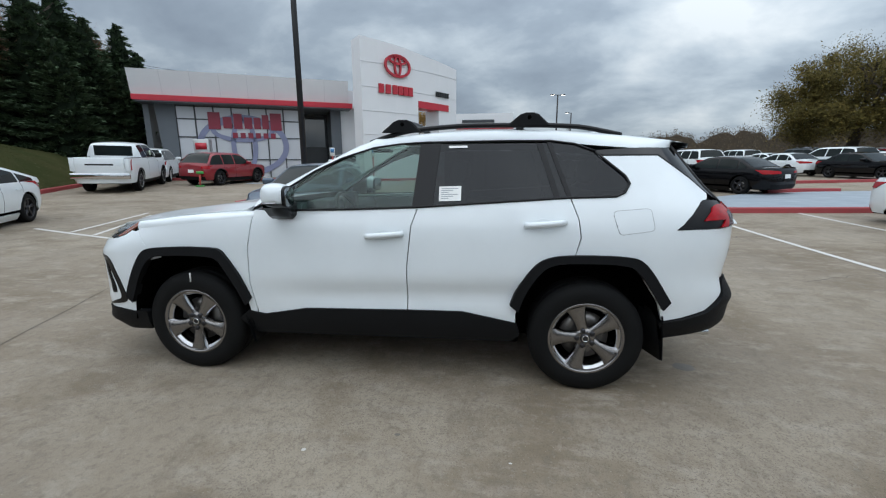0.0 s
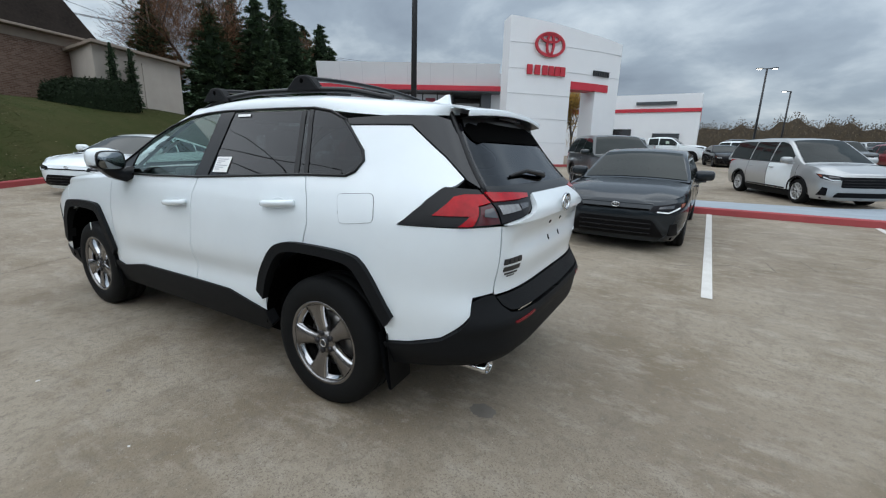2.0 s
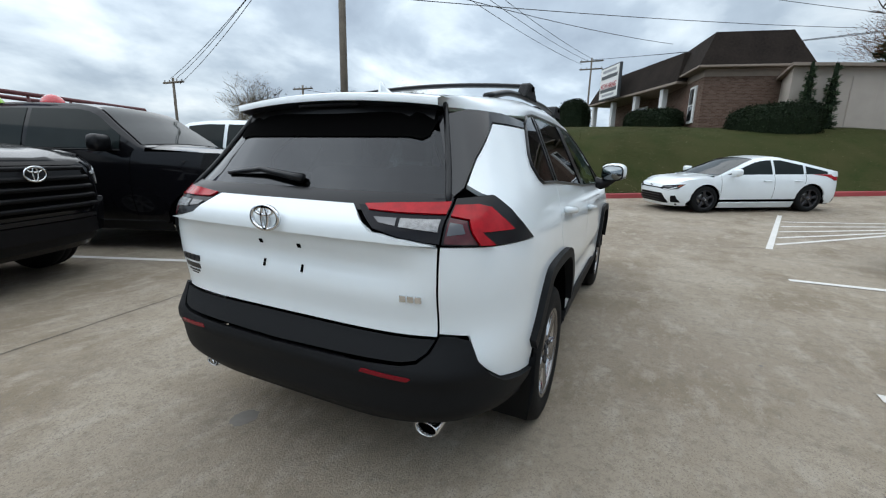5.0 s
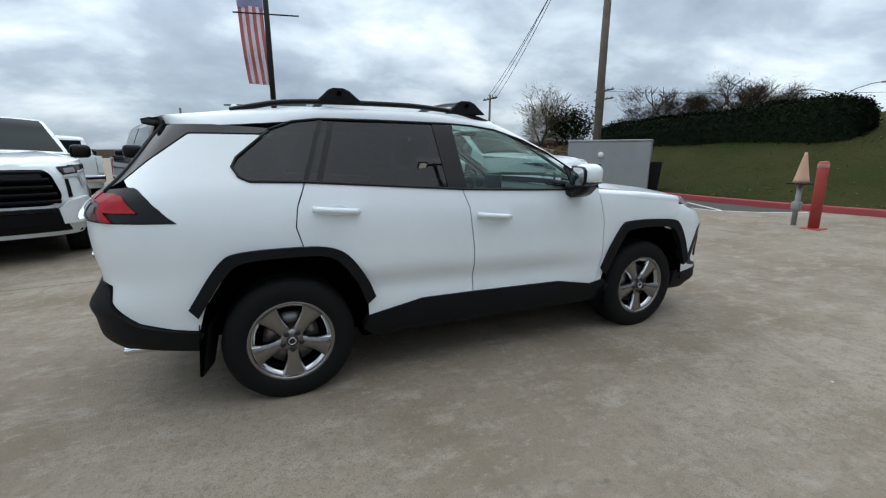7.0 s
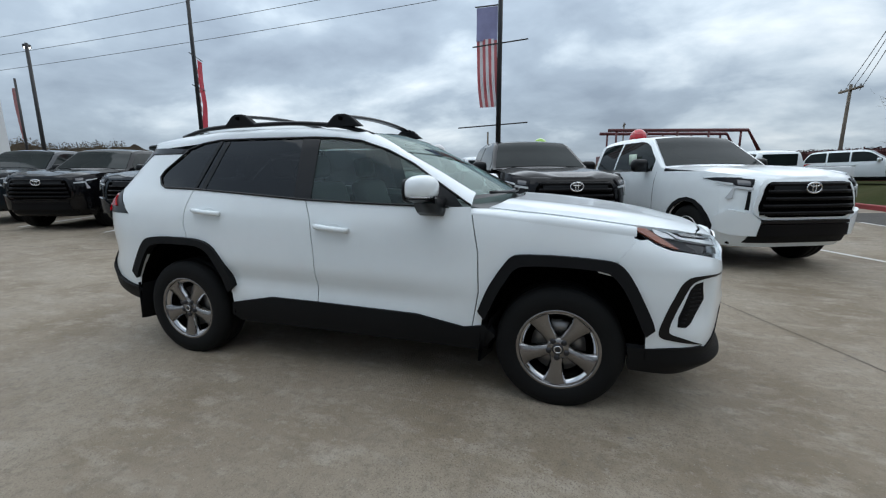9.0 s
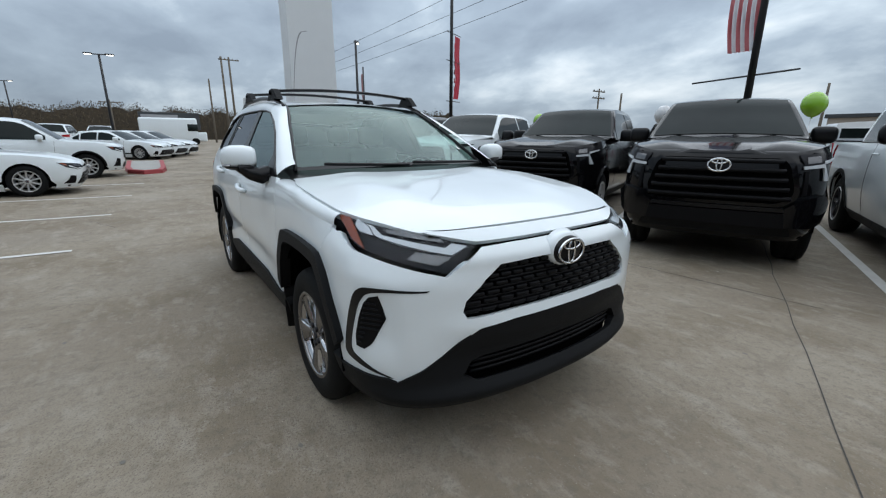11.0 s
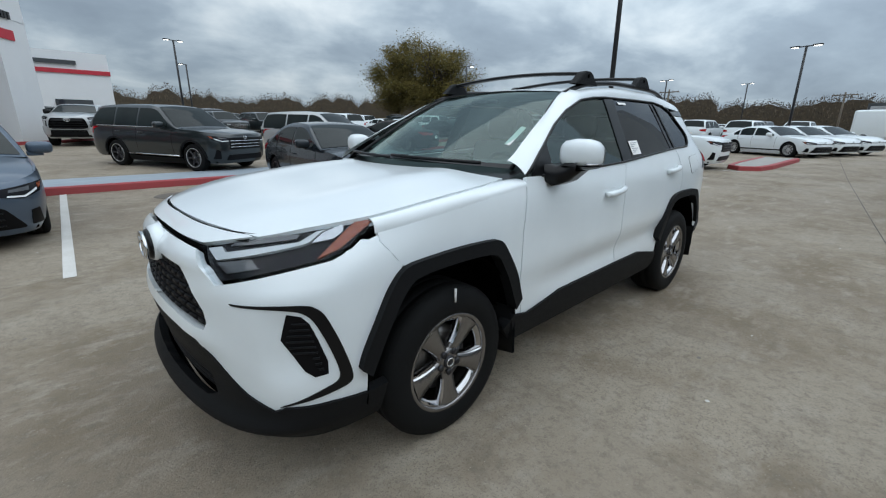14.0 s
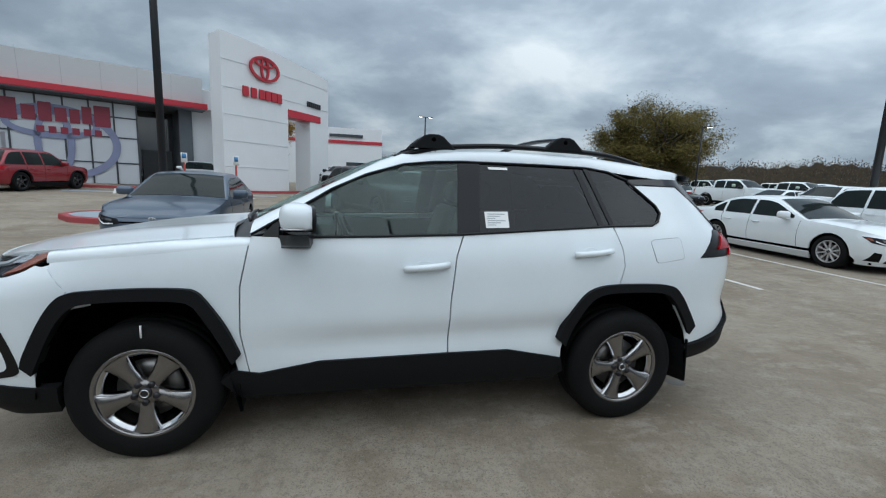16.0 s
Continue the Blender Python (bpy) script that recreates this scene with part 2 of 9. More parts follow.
def box(bm, x0, x1, y0, y1, z0, z1, bevel=0.0, m=None, seg=2):
    r = bmesh.ops.create_cube(bm, size=1.0)
    vs = r["verts"]
    bmesh.ops.scale(bm, vec=(x1 - x0, y1 - y0, z1 - z0), verts=vs)
    bmesh.ops.translate(bm, vec=((x0 + x1) / 2, (y0 + y1) / 2, (z0 + z1) / 2), verts=vs)
    if bevel:
        es = list({e for v in vs for e in v.link_edges})
        out = bmesh.ops.bevel(bm, geom=es, offset=bevel, segments=seg, affect="EDGES", profile=0.5)
        vs = list({v for v in vs if v.is_valid} | set(out["verts"]))
    if m is not None:
        bmesh.ops.transform(bm, matrix=m, verts=vs)
    return vs


def boxed(*a, **k):
    bm = bmesh.new()
    box(bm, *a, **k)
    return bm


def tube(bm, pts, r, seg=8, r_end=None, cap=True):
    """A round bar through points, tapering to r_end."""
    pts = [Vector(p) for p in pts]
    rings = []
    side = None
    for i, p in enumerate(pts):
        d = (pts[min(i + 1, len(pts) - 1)] - pts[max(i - 1, 0)]).normalized()
        if side is None:
            side = d.orthogonal().normalized()
        side = (side - d * side.dot(d)).normalized()
        up = d.cross(side)
        k = i / max(1, len(pts) - 1)
        rr = r if r_end is None else r + (r_end - r) * k
        rings.append([bm.verts.new(p + (side * math.cos(a) + up * math.sin(a)) * rr) for a in (2 * math.pi * j / seg for j in range(seg))])
    for a, b in zip(rings, rings[1:]):
        for j in range(seg):
            bm.faces.new((a[j], a[(j + 1) % seg], b[(j + 1) % seg], b[j]))
    if cap:
        bm.faces.new(rings[0][::-1])
        bm.faces.new(rings[-1])
    return bm


def tubed(pts, r, seg=8, r_end=None):
    return tube(bmesh.new(), pts, r, seg, r_end)


def lathe(profile, seg=48, axis="Y", close=False):
    """Turns (radius, height) round an axis through the origin."""
    bm = bmesh.new()
    rings = []
    for r, h in profile:
        ring = []
        for j in range(seg):
            a = 2 * math.pi * j / seg
            c, s = r * math.cos(a), r * math.sin(a)
            ring.append(bm.verts.new((c, h, s) if axis == "Y" else (c, s, h)))
        rings.append(ring)
    pairs = list(zip(rings, rings[1:])) + ([(rings[-1], rings[0])] if close else [])
    for a, b in pairs:
        for j in range(seg):
            bm.faces.new((a[j], a[(j + 1) % seg], b[(j + 1) % seg], b[j]))
    if not close:
        for ring, flip in ((rings[0], True), (rings[-1], False)):
            if (ring[0].co - ring[seg // 2].co).length > 1e-4:
                bm.faces.new(ring[::-1] if flip else ring)
    bmesh.ops.recalc_face_normals(bm, faces=bm.faces[:])
    return bm


def loft(rows, close=False):
    """A grid through rows of points."""
    bm = bmesh.new()
    grid = [[bm.verts.new(p) for p in row] for row in rows]
    for a, b in zip(grid, grid[1:]):
        n = len(a)
        for j in range(n if close else n - 1):
            bm.faces.new((a[j], a[(j + 1) % n], b[(j + 1) % n], b[j]))
    return bm


def outward(bm, centre=(0, 0, 0.7)):
    bm.normal_update()
    c = Vector(centre)
    if sum((f.calc_center_median() - c).dot(f.normal) * f.calc_area() for f in bm.faces) < 0:
        bmesh.ops.reverse_faces(bm, faces=bm.faces[:])
    bm.normal_update()
    return bm


def skirted(bm, depth, centre=(0, 0, 0.7)):
    """Turns the open rim of a panel inwards, so that it shows its thickness."""
    outward(bm, centre)
    rim = [e for e in bm.edges if e.is_boundary]
    was = {v: v.normal.copy() for e in rim for v in e.verts}
    made = bmesh.ops.extrude_edge_only(bm, edges=rim)["geom"]
    near = {tuple(round(c, 6) for c in v.co): nrm for v, nrm in was.items()}
    for v in (g for g in made if isinstance(g, bmesh.types.BMVert)):
        v.co -= near[tuple(round(c, 6) for c in v.co)] * depth
    for e in rim:
        if e.is_valid:
            e.smooth = False
    bm.normal_update()
    return bm


def dense(pts, step=0.06, closed=True):
    """More points along a polygon's edges."""
    out = []
    for i, a in enumerate(pts):
        b = pts[(i + 1) % len(pts)]
        if not closed and i == len(pts) - 1:
            out.append(a)
            break
        k = max(1, int(math.hypot(b[0] - a[0], b[1] - a[1]) / step))
        out += [(a[0] + (b[0] - a[0]) * j / k, a[1] + (b[1] - a[1]) * j / k) for j in range(k)]
    return out


def rounded(pts, r=0.02, n=4):
    """A polygon with its corners rounded."""
    out = []
    for i, p in enumerate(pts):
        p = Vector(p)
        a, b = Vector(pts[i - 1]) - p, Vector(pts[(i + 1) % len(pts)]) - p
        k = min(r, a.length * 0.45, b.length * 0.45)
        s, e = p + a.normalized() * k, p + b.normalized() * k
        for j in range(n + 1):
            t = j / n
            q = s * (1 - t) ** 2 + p * 2 * t * (1 - t) + e * t * t
            out.append((q.x, q.y))
    return out


def patch(poly, place, cell=(0.08, 0.08), skirt=0.0, centre=(0, 0, 0.7)):
    """A panel: a flat polygon cut into cells and laid onto a surface place(a, b)."""
    bm = bmesh.new()
    bm.faces.new([bm.verts.new((a, b, 0)) for a, b in poly])
    for k in (0, 1):
        lo, hi = min(p[k] for p in poly), max(p[k] for p in poly)
        n = int((hi - lo) / cell[k])
        for i in range(1, n + 1):
            at = lo + (hi - lo) * i / (n + 1)
            co, no = ((at, 0, 0), (1, 0, 0)) if k == 0 else ((0, at, 0), (0, 1, 0))
            bmesh.ops.bisect_plane(bm, geom=bm.verts[:] + bm.edges[:] + bm.faces[:], plane_co=co, plane_no=no, dist=1e-6)
    for v in bm.verts:
        v.co = place(v.co.x, v.co.y)
    return skirted(bm, skirt, centre) if skirt else outward(bm, centre)


def mirrored(bm):
    """A copy of a bmesh mirrored in y."""
    two = bm.copy()
    for v in two.verts:
        v.co.y = -v.co.y
    bmesh.ops.reverse_faces(two, faces=two.faces[:])
    return two


def letters(text, size, depth=0.004, width=None):
    """Built-in type as a mesh in the x-z plane, centred, facing -y."""
    cu = bpy.data.curves.new("type", "FONT")
    cu.body, cu.size, cu.extrude, cu.align_x, cu.align_y = text, size, depth, "CENTER", "CENTER"
    ob = bpy.data.objects.new("type", cu)
    me = bpy.data.meshes.new_from_object(ob)
    bm = bmesh.new()
    bm.from_mesh(me)
    bpy.data.objects.remove(ob)
    bpy.data.curves.remove(cu)
    bpy.data.meshes.remove(me)
    if width:
        xs = [v.co.x for v in bm.verts]
        bmesh.ops.scale(bm, vec=(width / (max(xs) - min(xs)), 1, 1), verts=bm.verts)
    bmesh.ops.rotate(bm, matrix=Matrix.Rotation(radians(90), 3, "X"), verts=bm.verts)
    return bm


def ellipse_ring(bm, rx, rz, w, m=Matrix(), depth=0.01, seg=36):
    """A flat ring, its face in the x-z plane towards -y."""
    rings = []
    for k, y in ((1.0, 0), (1.0, -depth), (0.0, -depth), (0.0, 0)):
        rings.append([bm.verts.new(m @ Vector(((rx - w * (1 - k)) * math.cos(a), y, (rz - w * (1 - k)) * math.sin(a)))) for a in (2 * math.pi * j / seg for j in range(seg))])
    for i in range(4):
        a, b = rings[i], rings[(i + 1) % 4]
        for j in range(seg):
            bm.faces.new((a[j], a[(j + 1) % seg], b[(j + 1) % seg], b[j]))
    return bm


def emblem(size, depth=0.012, slim=1.0):
    """A plain emblem of three nested rings, facing -y."""
    bm = bmesh.new()
    ellipse_ring(bm, size / 2, size * 0.34, size * 0.075 * slim, depth=depth)
    ellipse_ring(bm, size * 0.14, size * 0.315, size * 0.065 * slim, depth=depth)
    ellipse_ring(bm, size * 0.33, size * 0.135, size * 0.065 * slim, Matrix.Translation((0, 0, size * 0.17)), depth=depth)
    bmesh.ops.recalc_face_normals(bm, faces=bm.faces[:])
    return bm

# ---- curves and the car-body surface ----
def curve(*pts):
    """A smooth curve y(x) through a few points, flat outside them."""
    xs = [p[0] for p in pts]
    ys = [p[1] for p in pts]
    d = [(ys[i + 1] - ys[i]) / (xs[i + 1] - xs[i]) for i in range(len(xs) - 1)]
    m = [d[0]] + [0.0 if d[i] * d[i + 1] <= 0 else 2 * d[i] * d[i + 1] / (d[i] + d[i + 1]) for i in range(len(d) - 1)] + [d[-1]]

    def at(x):
        if x <= xs[0]:
            return ys[0]
        if x >= xs[-1]:
            return ys[-1]
        i = max(k for k in range(len(xs) - 1) if xs[k] <= x)
        h = xs[i + 1] - xs[i]
        s = (x - xs[i]) / h
        return ((1 + 2 * s) * (1 - s) ** 2 * ys[i] + s * (1 - s) ** 2 * h * m[i]
                + s * s * (3 - 2 * s) * ys[i + 1] + s * s * (s - 1) * h * m[i + 1])
    return at


class Shell:
    """A car body whose outline in plan is a rounded box at every height. It heads for -x; y is symmetric."""

    def __init__(self, width, nose, tail, front_from, rear_from, front_power, rear_power):
        self.width, self.nose, self.tail = width, nose, tail
        self.ff, self.rf, self.rp = front_from, rear_from, rear_power
        # the nose may grow rounder with height
        self.fp = front_power if callable(front_power) else (lambda z: front_power)

    def side(self, x, z, out=0.0, s=-1):
        w, v = self.width(z), 1.0
        if x < self.ff:
            u = min(0.9995, (self.ff - x) / (self.ff - self.nose(z)))
            v = (1 - u ** self.fp(z)[0]) ** (1 / self.fp(z)[1])
        elif x > self.rf:
            u = min(0.9995, (x - self.rf) / (self.tail(z) - self.rf))
            v = (1 - u ** self.rp[0]) ** (1 / self.rp[1])
        return (x, s * (w * v + out), z)

    def front_q(self, y=None, z=0.0, x=None):
        """The turn round the nose, 0 at its middle and +-pi/2 at the sides, of a point given by y or by x (then of the side y > 0)."""
        if x is None:
            v = min(1.0, abs(y) / self.width(z))
            return math.copysign(math.asin(v ** (self.fp(z)[1] / 2)), y)
        u = min(1.0, max(0.0, (self.ff - x) / (self.ff - self.nose(z))))
        return math.acos(u ** (self.fp(z)[0] / 2))

    def rear_q(self, y=None, z=0.0, x=None):
        if x is None:
            v = min(1.0, abs(y) / self.width(z))
            return math.copysign(math.asin(v ** (self.rp[1] / 2)), y)
        u = min(1.0, max(0.0, (x - self.rf) / (self.tail(z) - self.rf)))
        return math.acos(u ** (self.rp[0] / 2))

    def front(self, q, z, out=0.0):
        c, s = max(0.0, math.cos(q)), abs(math.sin(q))
        w = self.width(z)
        x = self.ff - (self.ff - self.nose(z)) * c ** (2 / self.fp(z)[0]) - out * c
        return (x, math.copysign(w * s ** (2 / self.fp(z)[1]) + out * s, q), z)

    def rear(self, q, z, out=0.0):
        c, s = max(0.0, math.cos(q)), abs(math.sin(q))
        w = self.width(z)
        x = self.rf + (self.tail(z) - self.rf) * c ** (2 / self.rp[0]) + out * c
        return (x, math.copysign(w * s ** (2 / self.rp[1]) + out * s, q), z)


NOSE_A = curve((0.30, 7.0), (0.42, 8.5), (0.80, 9.0), (0.87, 7.0), (0.93, 5.2), (1.0, 3.6), (1.10, 3.0))
NOSE_B = curve((0.30, 2.2), (0.42, 1.95), (0.80, 1.95), (0.87, 2.15), (0.93, 2.6), (1.0, 2.95), (1.10, 3.0))
SUV = Shell(
    curve((0.18, 0.80), (0.33, 0.872), (0.45, 0.899), (0.60, 0.908), (0.72, 0.914), (0.90, 0.912), (1.05, 0.898), (1.12, 0.880),
          (1.19, 0.858), (1.25, 0.828), (1.45, 0.728), (1.57, 0.665), (1.64, 0.60), (1.70, 0.50)),
    curve((0.20, -2.16), (0.30, -2.25), (0.42, -2.262), (0.60, -2.272), (0.80, -2.27), (0.90, -2.252), (0.97, -2.208), (1.03, -2.125), (1.10, -1.96), (1.16, -1.8)),
    curve((0.30, 2.21), (0.45, 2.315), (0.62, 2.328), (0.75, 2.275), (0.90, 2.30), (1.06, 2.31), (1.12, 2.295), (1.20, 2.225), (1.30, 2.13), (1.50, 1.975), (1.62, 1.88)),
    -1.2, 1.0, lambda z: (NOSE_A(z), NOSE_B(z)), (5.2, 4.8))

# ---- the ground: a concrete lot that rises gently to the north and east, and a grass bank to the west ----
def soft(v, w=2.0):
    return w * math.log1p(math.exp(min(30, v / w)))


def ground_z(x, y):
    rise = 0.036 * soft(min(y, 50) - 4.5) + 0.012 * soft(min(x, 60) - 7) + 0.04 * soft(min(-x, 30) - 7)
    return 2.5 * (1 - math.exp(-rise / 2.5)) - 0.012


def concrete_mat():
    """Worn broom-finished concrete: exposed grit, brown bloom, pale scuffs, dark damp patches."""
    mat = bpy.data.materials.new("worn_concrete")
    mat.use_nodes = True
    n, link = mat.node_tree.nodes, mat.node_tree.links.new
    b = n["Principled BSDF"]
    pos = n.new("ShaderNodeTexCoord").outputs["Object"]

    def fog(scale, detail=4.0, rough=0.55, stretch=(1, 1, 1)):
        mp = n.new("ShaderNodeMapping")
        mp.inputs["Scale"].default_value = stretch
        mp.inputs["Rotation"].default_value = (0, 0, 0.38)
        link(pos, mp.inputs[0])
        t = n.new("ShaderNodeTexNoise")
        t.inputs["Scale"].default_value, t.inputs["Detail"].default_value, t.inputs["Roughness"].default_value = scale, detail, rough
        link(mp.outputs[0], t.inputs["Vector"])
        return t.outputs[0]

    def ramp(socket, lo, hi, a=0.0, z=1.0):
        r = n.new("ShaderNodeMapRange")
        for k, v in zip(("From Min", "From Max", "To Min", "To Max"), (lo, hi, a, z)):
            r.inputs[k].default_value = v
        link(socket, r.inputs["Value"])
        return r.outputs[0]

    def mix(fac, a, colour, mode="MIX"):
        m = n.new("ShaderNodeMix")
        m.data_type, m.blend_type = "RGBA", mode
        link(fac, m.inputs["Factor"])
        if isinstance(a, tuple):
            m.inputs["A"].default_value = (*a, 1)
        else:
            link(a, m.inputs["A"])
        m.inputs["B"].default_value = (*colour, 1)
        return m.outputs["Result"]
    c = mix(ramp(fog(0.30, 4), 0.38, 0.62), (0.240, 0.197, 0.148), (0.322, 0.276, 0.214))
    c = mix(ramp(fog(0.9, 5, 0.65), 0.46, 0.62, 0, 0.9), c, (0.195, 0.155, 0.107))
    c = mix(ramp(fog(2.6, 5, 0.65, (1, 2.2, 1)), 0.51, 0.68, 0, 0.8), c, (0.352, 0.308, 0.250))
    c = mix(ramp(fog(1.7, 5, 0.7, (2.6, 0.7, 1)), 0.55, 0.68, 0, 0.55), c, (0.196, 0.163, 0.124))
    c = mix(ramp(fog(5.5, 5, 0.7), 0.55, 0.70, 0, 0.65), c, (0.163, 0.133, 0.101))
    c = mix(ramp(fog(19, 4, 0.7), 0.50, 0.68, 0, 0.65), c, (0.175, 0.149, 0.116))
    c = mix(ramp(fog(11, 4, 0.7), 0.57, 0.72, 0, 0.6), c, (0.376, 0.334, 0.272))
    # exposed grit, stronger in some areas than in others
    patchy = ramp(fog(0.55, 3), 0.40, 0.62)
    v = n.new("ShaderNodeTexVoronoi")
    v.inputs["Scale"].default_value = 62.0
    link(pos, v.inputs["Vector"])
    grit = ramp(fog(105, 3, 0.7), 0.52, 0.65, 0, 0.78)
    k = n.new("ShaderNodeMath")
    k.operation = "MULTIPLY"
    link(grit, k.inputs[0])
    link(ramp(patchy, 0, 1, 0.35, 1.0), k.inputs[1])
    c = mix(k.outputs[0], c, (0.131, 0.107, 0.081))
    pale = n.new("ShaderNodeMath")
    pale.operation = "MULTIPLY"
    link(ramp(v.outputs["Distance"], 0.22, 0.05, 0, 0.9), pale.inputs[0])
    link(ramp(fog(24, 2), 0.50, 0.66), pale.inputs[1])
    c = mix(pale.outputs[0], c, (0.447, 0.402, 0.333))
    link(c, b.inputs["Base Color"])
    link(ramp(fog(0.8, 3), 0.35, 0.65, 0.62, 0.9), b.inputs["Roughness"])
    b.inputs["Specular IOR Level"].default_value = 0.3
    bp = n.new("ShaderNodeBump")
    bp.inputs["Strength"].default_value, bp.inputs["Distance"].default_value = 0.9, 0.008
    link(fog(85, 4, 0.7), bp.inputs["Height"])
    link(bp.outputs[0], b.inputs["Normal"])
    return mat


concrete = concrete_mat()
rows = []
xs = [-400, -200, -100, -60] + list(range(-40, -14, 2)) + [-14 + 0.5 * k for k in range(57)] + list(range(16, 41, 2)) + [60, 100, 200, 400]
ys = [-400, -200, -100, -60] + list(range(-40, 0, 2)) + [0.5 * k for k in range(25)] + list(range(14, 61, 2)) + [80, 120, 200, 400]
solid("ground", loft([[(x, y, ground_z(x, y)) for y in ys] for x in xs]), concrete, "worn pale brown concrete car-park surface", "ground", kind="structure", smooth=True)

# ---- kerbs, painted lines, the island, the grass bank ----
M.update({
    "kerb_red": surface("worn_red_kerb_paint", (0.36, 0.045, 0.05), 0.65, vary=0.35, scale=3, fine=0.25, fine_scale=40, tint=(0.20, 0.05, 0.05), bump=0.2, bump_scale=120),
    "line": surface("worn_white_line_paint", (0.66, 0.65, 0.62), 0.7, vary=0.3, scale=5, fine=0.35, fine_scale=60, tint=(0.40, 0.37, 0.33)),
    "island": surface("blue_grey_painted_concrete", (0.30, 0.345, 0.385), 0.6, vary=0.35, scale=0.8, fine=0.2, fine_scale=12, tint=(0.22, 0.26, 0.30), rough_vary=0.15),
    "grass": surface("autumn_lawn", (0.022, 0.035, 0.010), 0.95, vary=0.9, scale=0.9, fine=0.6, fine_scale=16, tint=(0.050, 0.048, 0.020), bump=0.5, bump_scale=60, spec=0.04),
    "joint": surface("dark_joint_sealant", (0.06, 0.055, 0.05), 0.85, vary=0.4, scale=9),
    "stain": surface("damp_oil_stain", (0.13, 0.115, 0.098), 0.55, vary=0.5, scale=14, tint=(0.20, 0.18, 0.155)),
})


def strip(bm, pts, w, lift=0.004):
    """A painted band along points on the ground."""
    prev = None
    fine = []
    for a, b in zip(pts, pts[1:]):
        k = max(1, int(math.hypot(b[0] - a[0], b[1] - a[1]) / 0.7))
        fine += [(a[0] + (b[0] - a[0]) * j / k, a[1] + (b[1] - a[1]) * j / k) for j in range(k)]
    fine.append(pts[-1])
    for i, (x, y) in enumerate(fine):
        a, b = fine[max(0, i - 1)], fine[min(len(fine) - 1, i + 1)]
        d = Vector((b[0] - a[0], b[1] - a[1])).normalized()
        n = Vector((-d.y, d.x)) * w / 2
        pair_ = [bm.verts.new((x + n.x, y + n.y, ground_z(x + n.x, y + n.y) + lift)), bm.verts.new((x - n.x, y - n.y, ground_z(x - n.x, y - n.y) + lift))]
        if prev:
            bm.faces.new((prev[0], prev[1], pair_[1], pair_[0]))
        prev = pair_
    return bm


def line(*pts, w=0.10):
    ob = part("stall_line", strip(bmesh.new(), pts, w, 0.006), M["line"])
    return tagged(ob, "worn white painted stall line on concrete", "road marking", "stall lines", "structure")


for x in (-2.55, 0.36, 3.24, 5.98, 8.66, 11.35, 14.1, 16.8):
    y0 = 2.66 - 0.10 * (x - 0.35)
    line((x - 0.02, y0), (x + 0.12, 8.62))
for x in (-6.15, -3.05, 0.06, 3.0, 5.9, 8.8, 11.7):
    line((x, -3.55), (x + 2.35, -9.4))
# hatched corner by the grass, and bays along the showroom
line((-8.25, -9.6), (-8.42, -7.6), (-8.62, -4.9), (-8.76, -3.5), (-9.3, -2.75), (-10.1, -2.2), w=0.09)
for x, y in ((-8.45, -7.7), (-8.60, -6.15), (-8.66, -4.65), (-8.85, -3.3)):
    line((x - 0.05, y - 0.1), (x - 1.5, y - 3.0), w=0.09)
for k in range(5):
    line((-5.1 - k * 0.75, 3.4 + 0.2 * k), (-7.3 - k * 0.4, 5.9 + 0.3 * k), w=0.09)
line((-4.6, 3.2), (-9.2, 4.4), w=0.09)
for k in range(7):
    x = -13.2 + 2.75 * k
    if x < -4:
        line((x, 17.2 + 0.35 * k), (x - 1.5, 20.3 + 0.5 * k), w=0.10)
bm = bmesh.new()
for x0, x1, yy in ((-9.6, -7.6, 18.9), (-6.3, -4.4, 20.0), (-12.6, -10.8, 17.9)):
    strip(bm, ((x0, yy), (x1, yy + 0.7)), 0.7, 0.005)
tagged(part("bay_marking", bm, M["island"]), "pale blue painted bay panels", "road marking", kind="structure")

ASPHALT = [(-8.16, -12.0), (-8.20, -9.6), (-8.37, -7.6), (-8.57, -4.9), (-8.70, -3.46), (-9.26, -2.70), (-10.1, -2.14), (-10.4, -3.2), (-10.3, -5.5), (-10.35, -7.5), (-10.4, -12.0)]
bm = bmesh.new()
bm.faces.new([bm.verts.new((x, y, 0)) for x, y in ASPHALT])
for k in range(1, 6):
    bmesh.ops.bisect_plane(bm, geom=bm.verts[:] + bm.edges[:] + bm.faces[:], plane_co=(-10.5 + 0.45 * k, 0, 0), plane_no=(1, 0, 0))
for v in bm.verts:
    v.co.z = ground_z(v.co.x, v.co.y) + 0.003
asphalt = surface("dark_worn_asphalt", (0.062, 0.060, 0.057), 0.85, vary=0.4, scale=1.6, fine=0.4, fine_scale=90, tint=(0.10, 0.093, 0.084), bump=0.5, bump_scale=220, spec=0.25)
solid("asphalt_patch", outward(bm, (-9.5, -6, -9)), asphalt, "dark asphalt strip under the hatched corner beside the kerb", "asphalt", kind="structure")

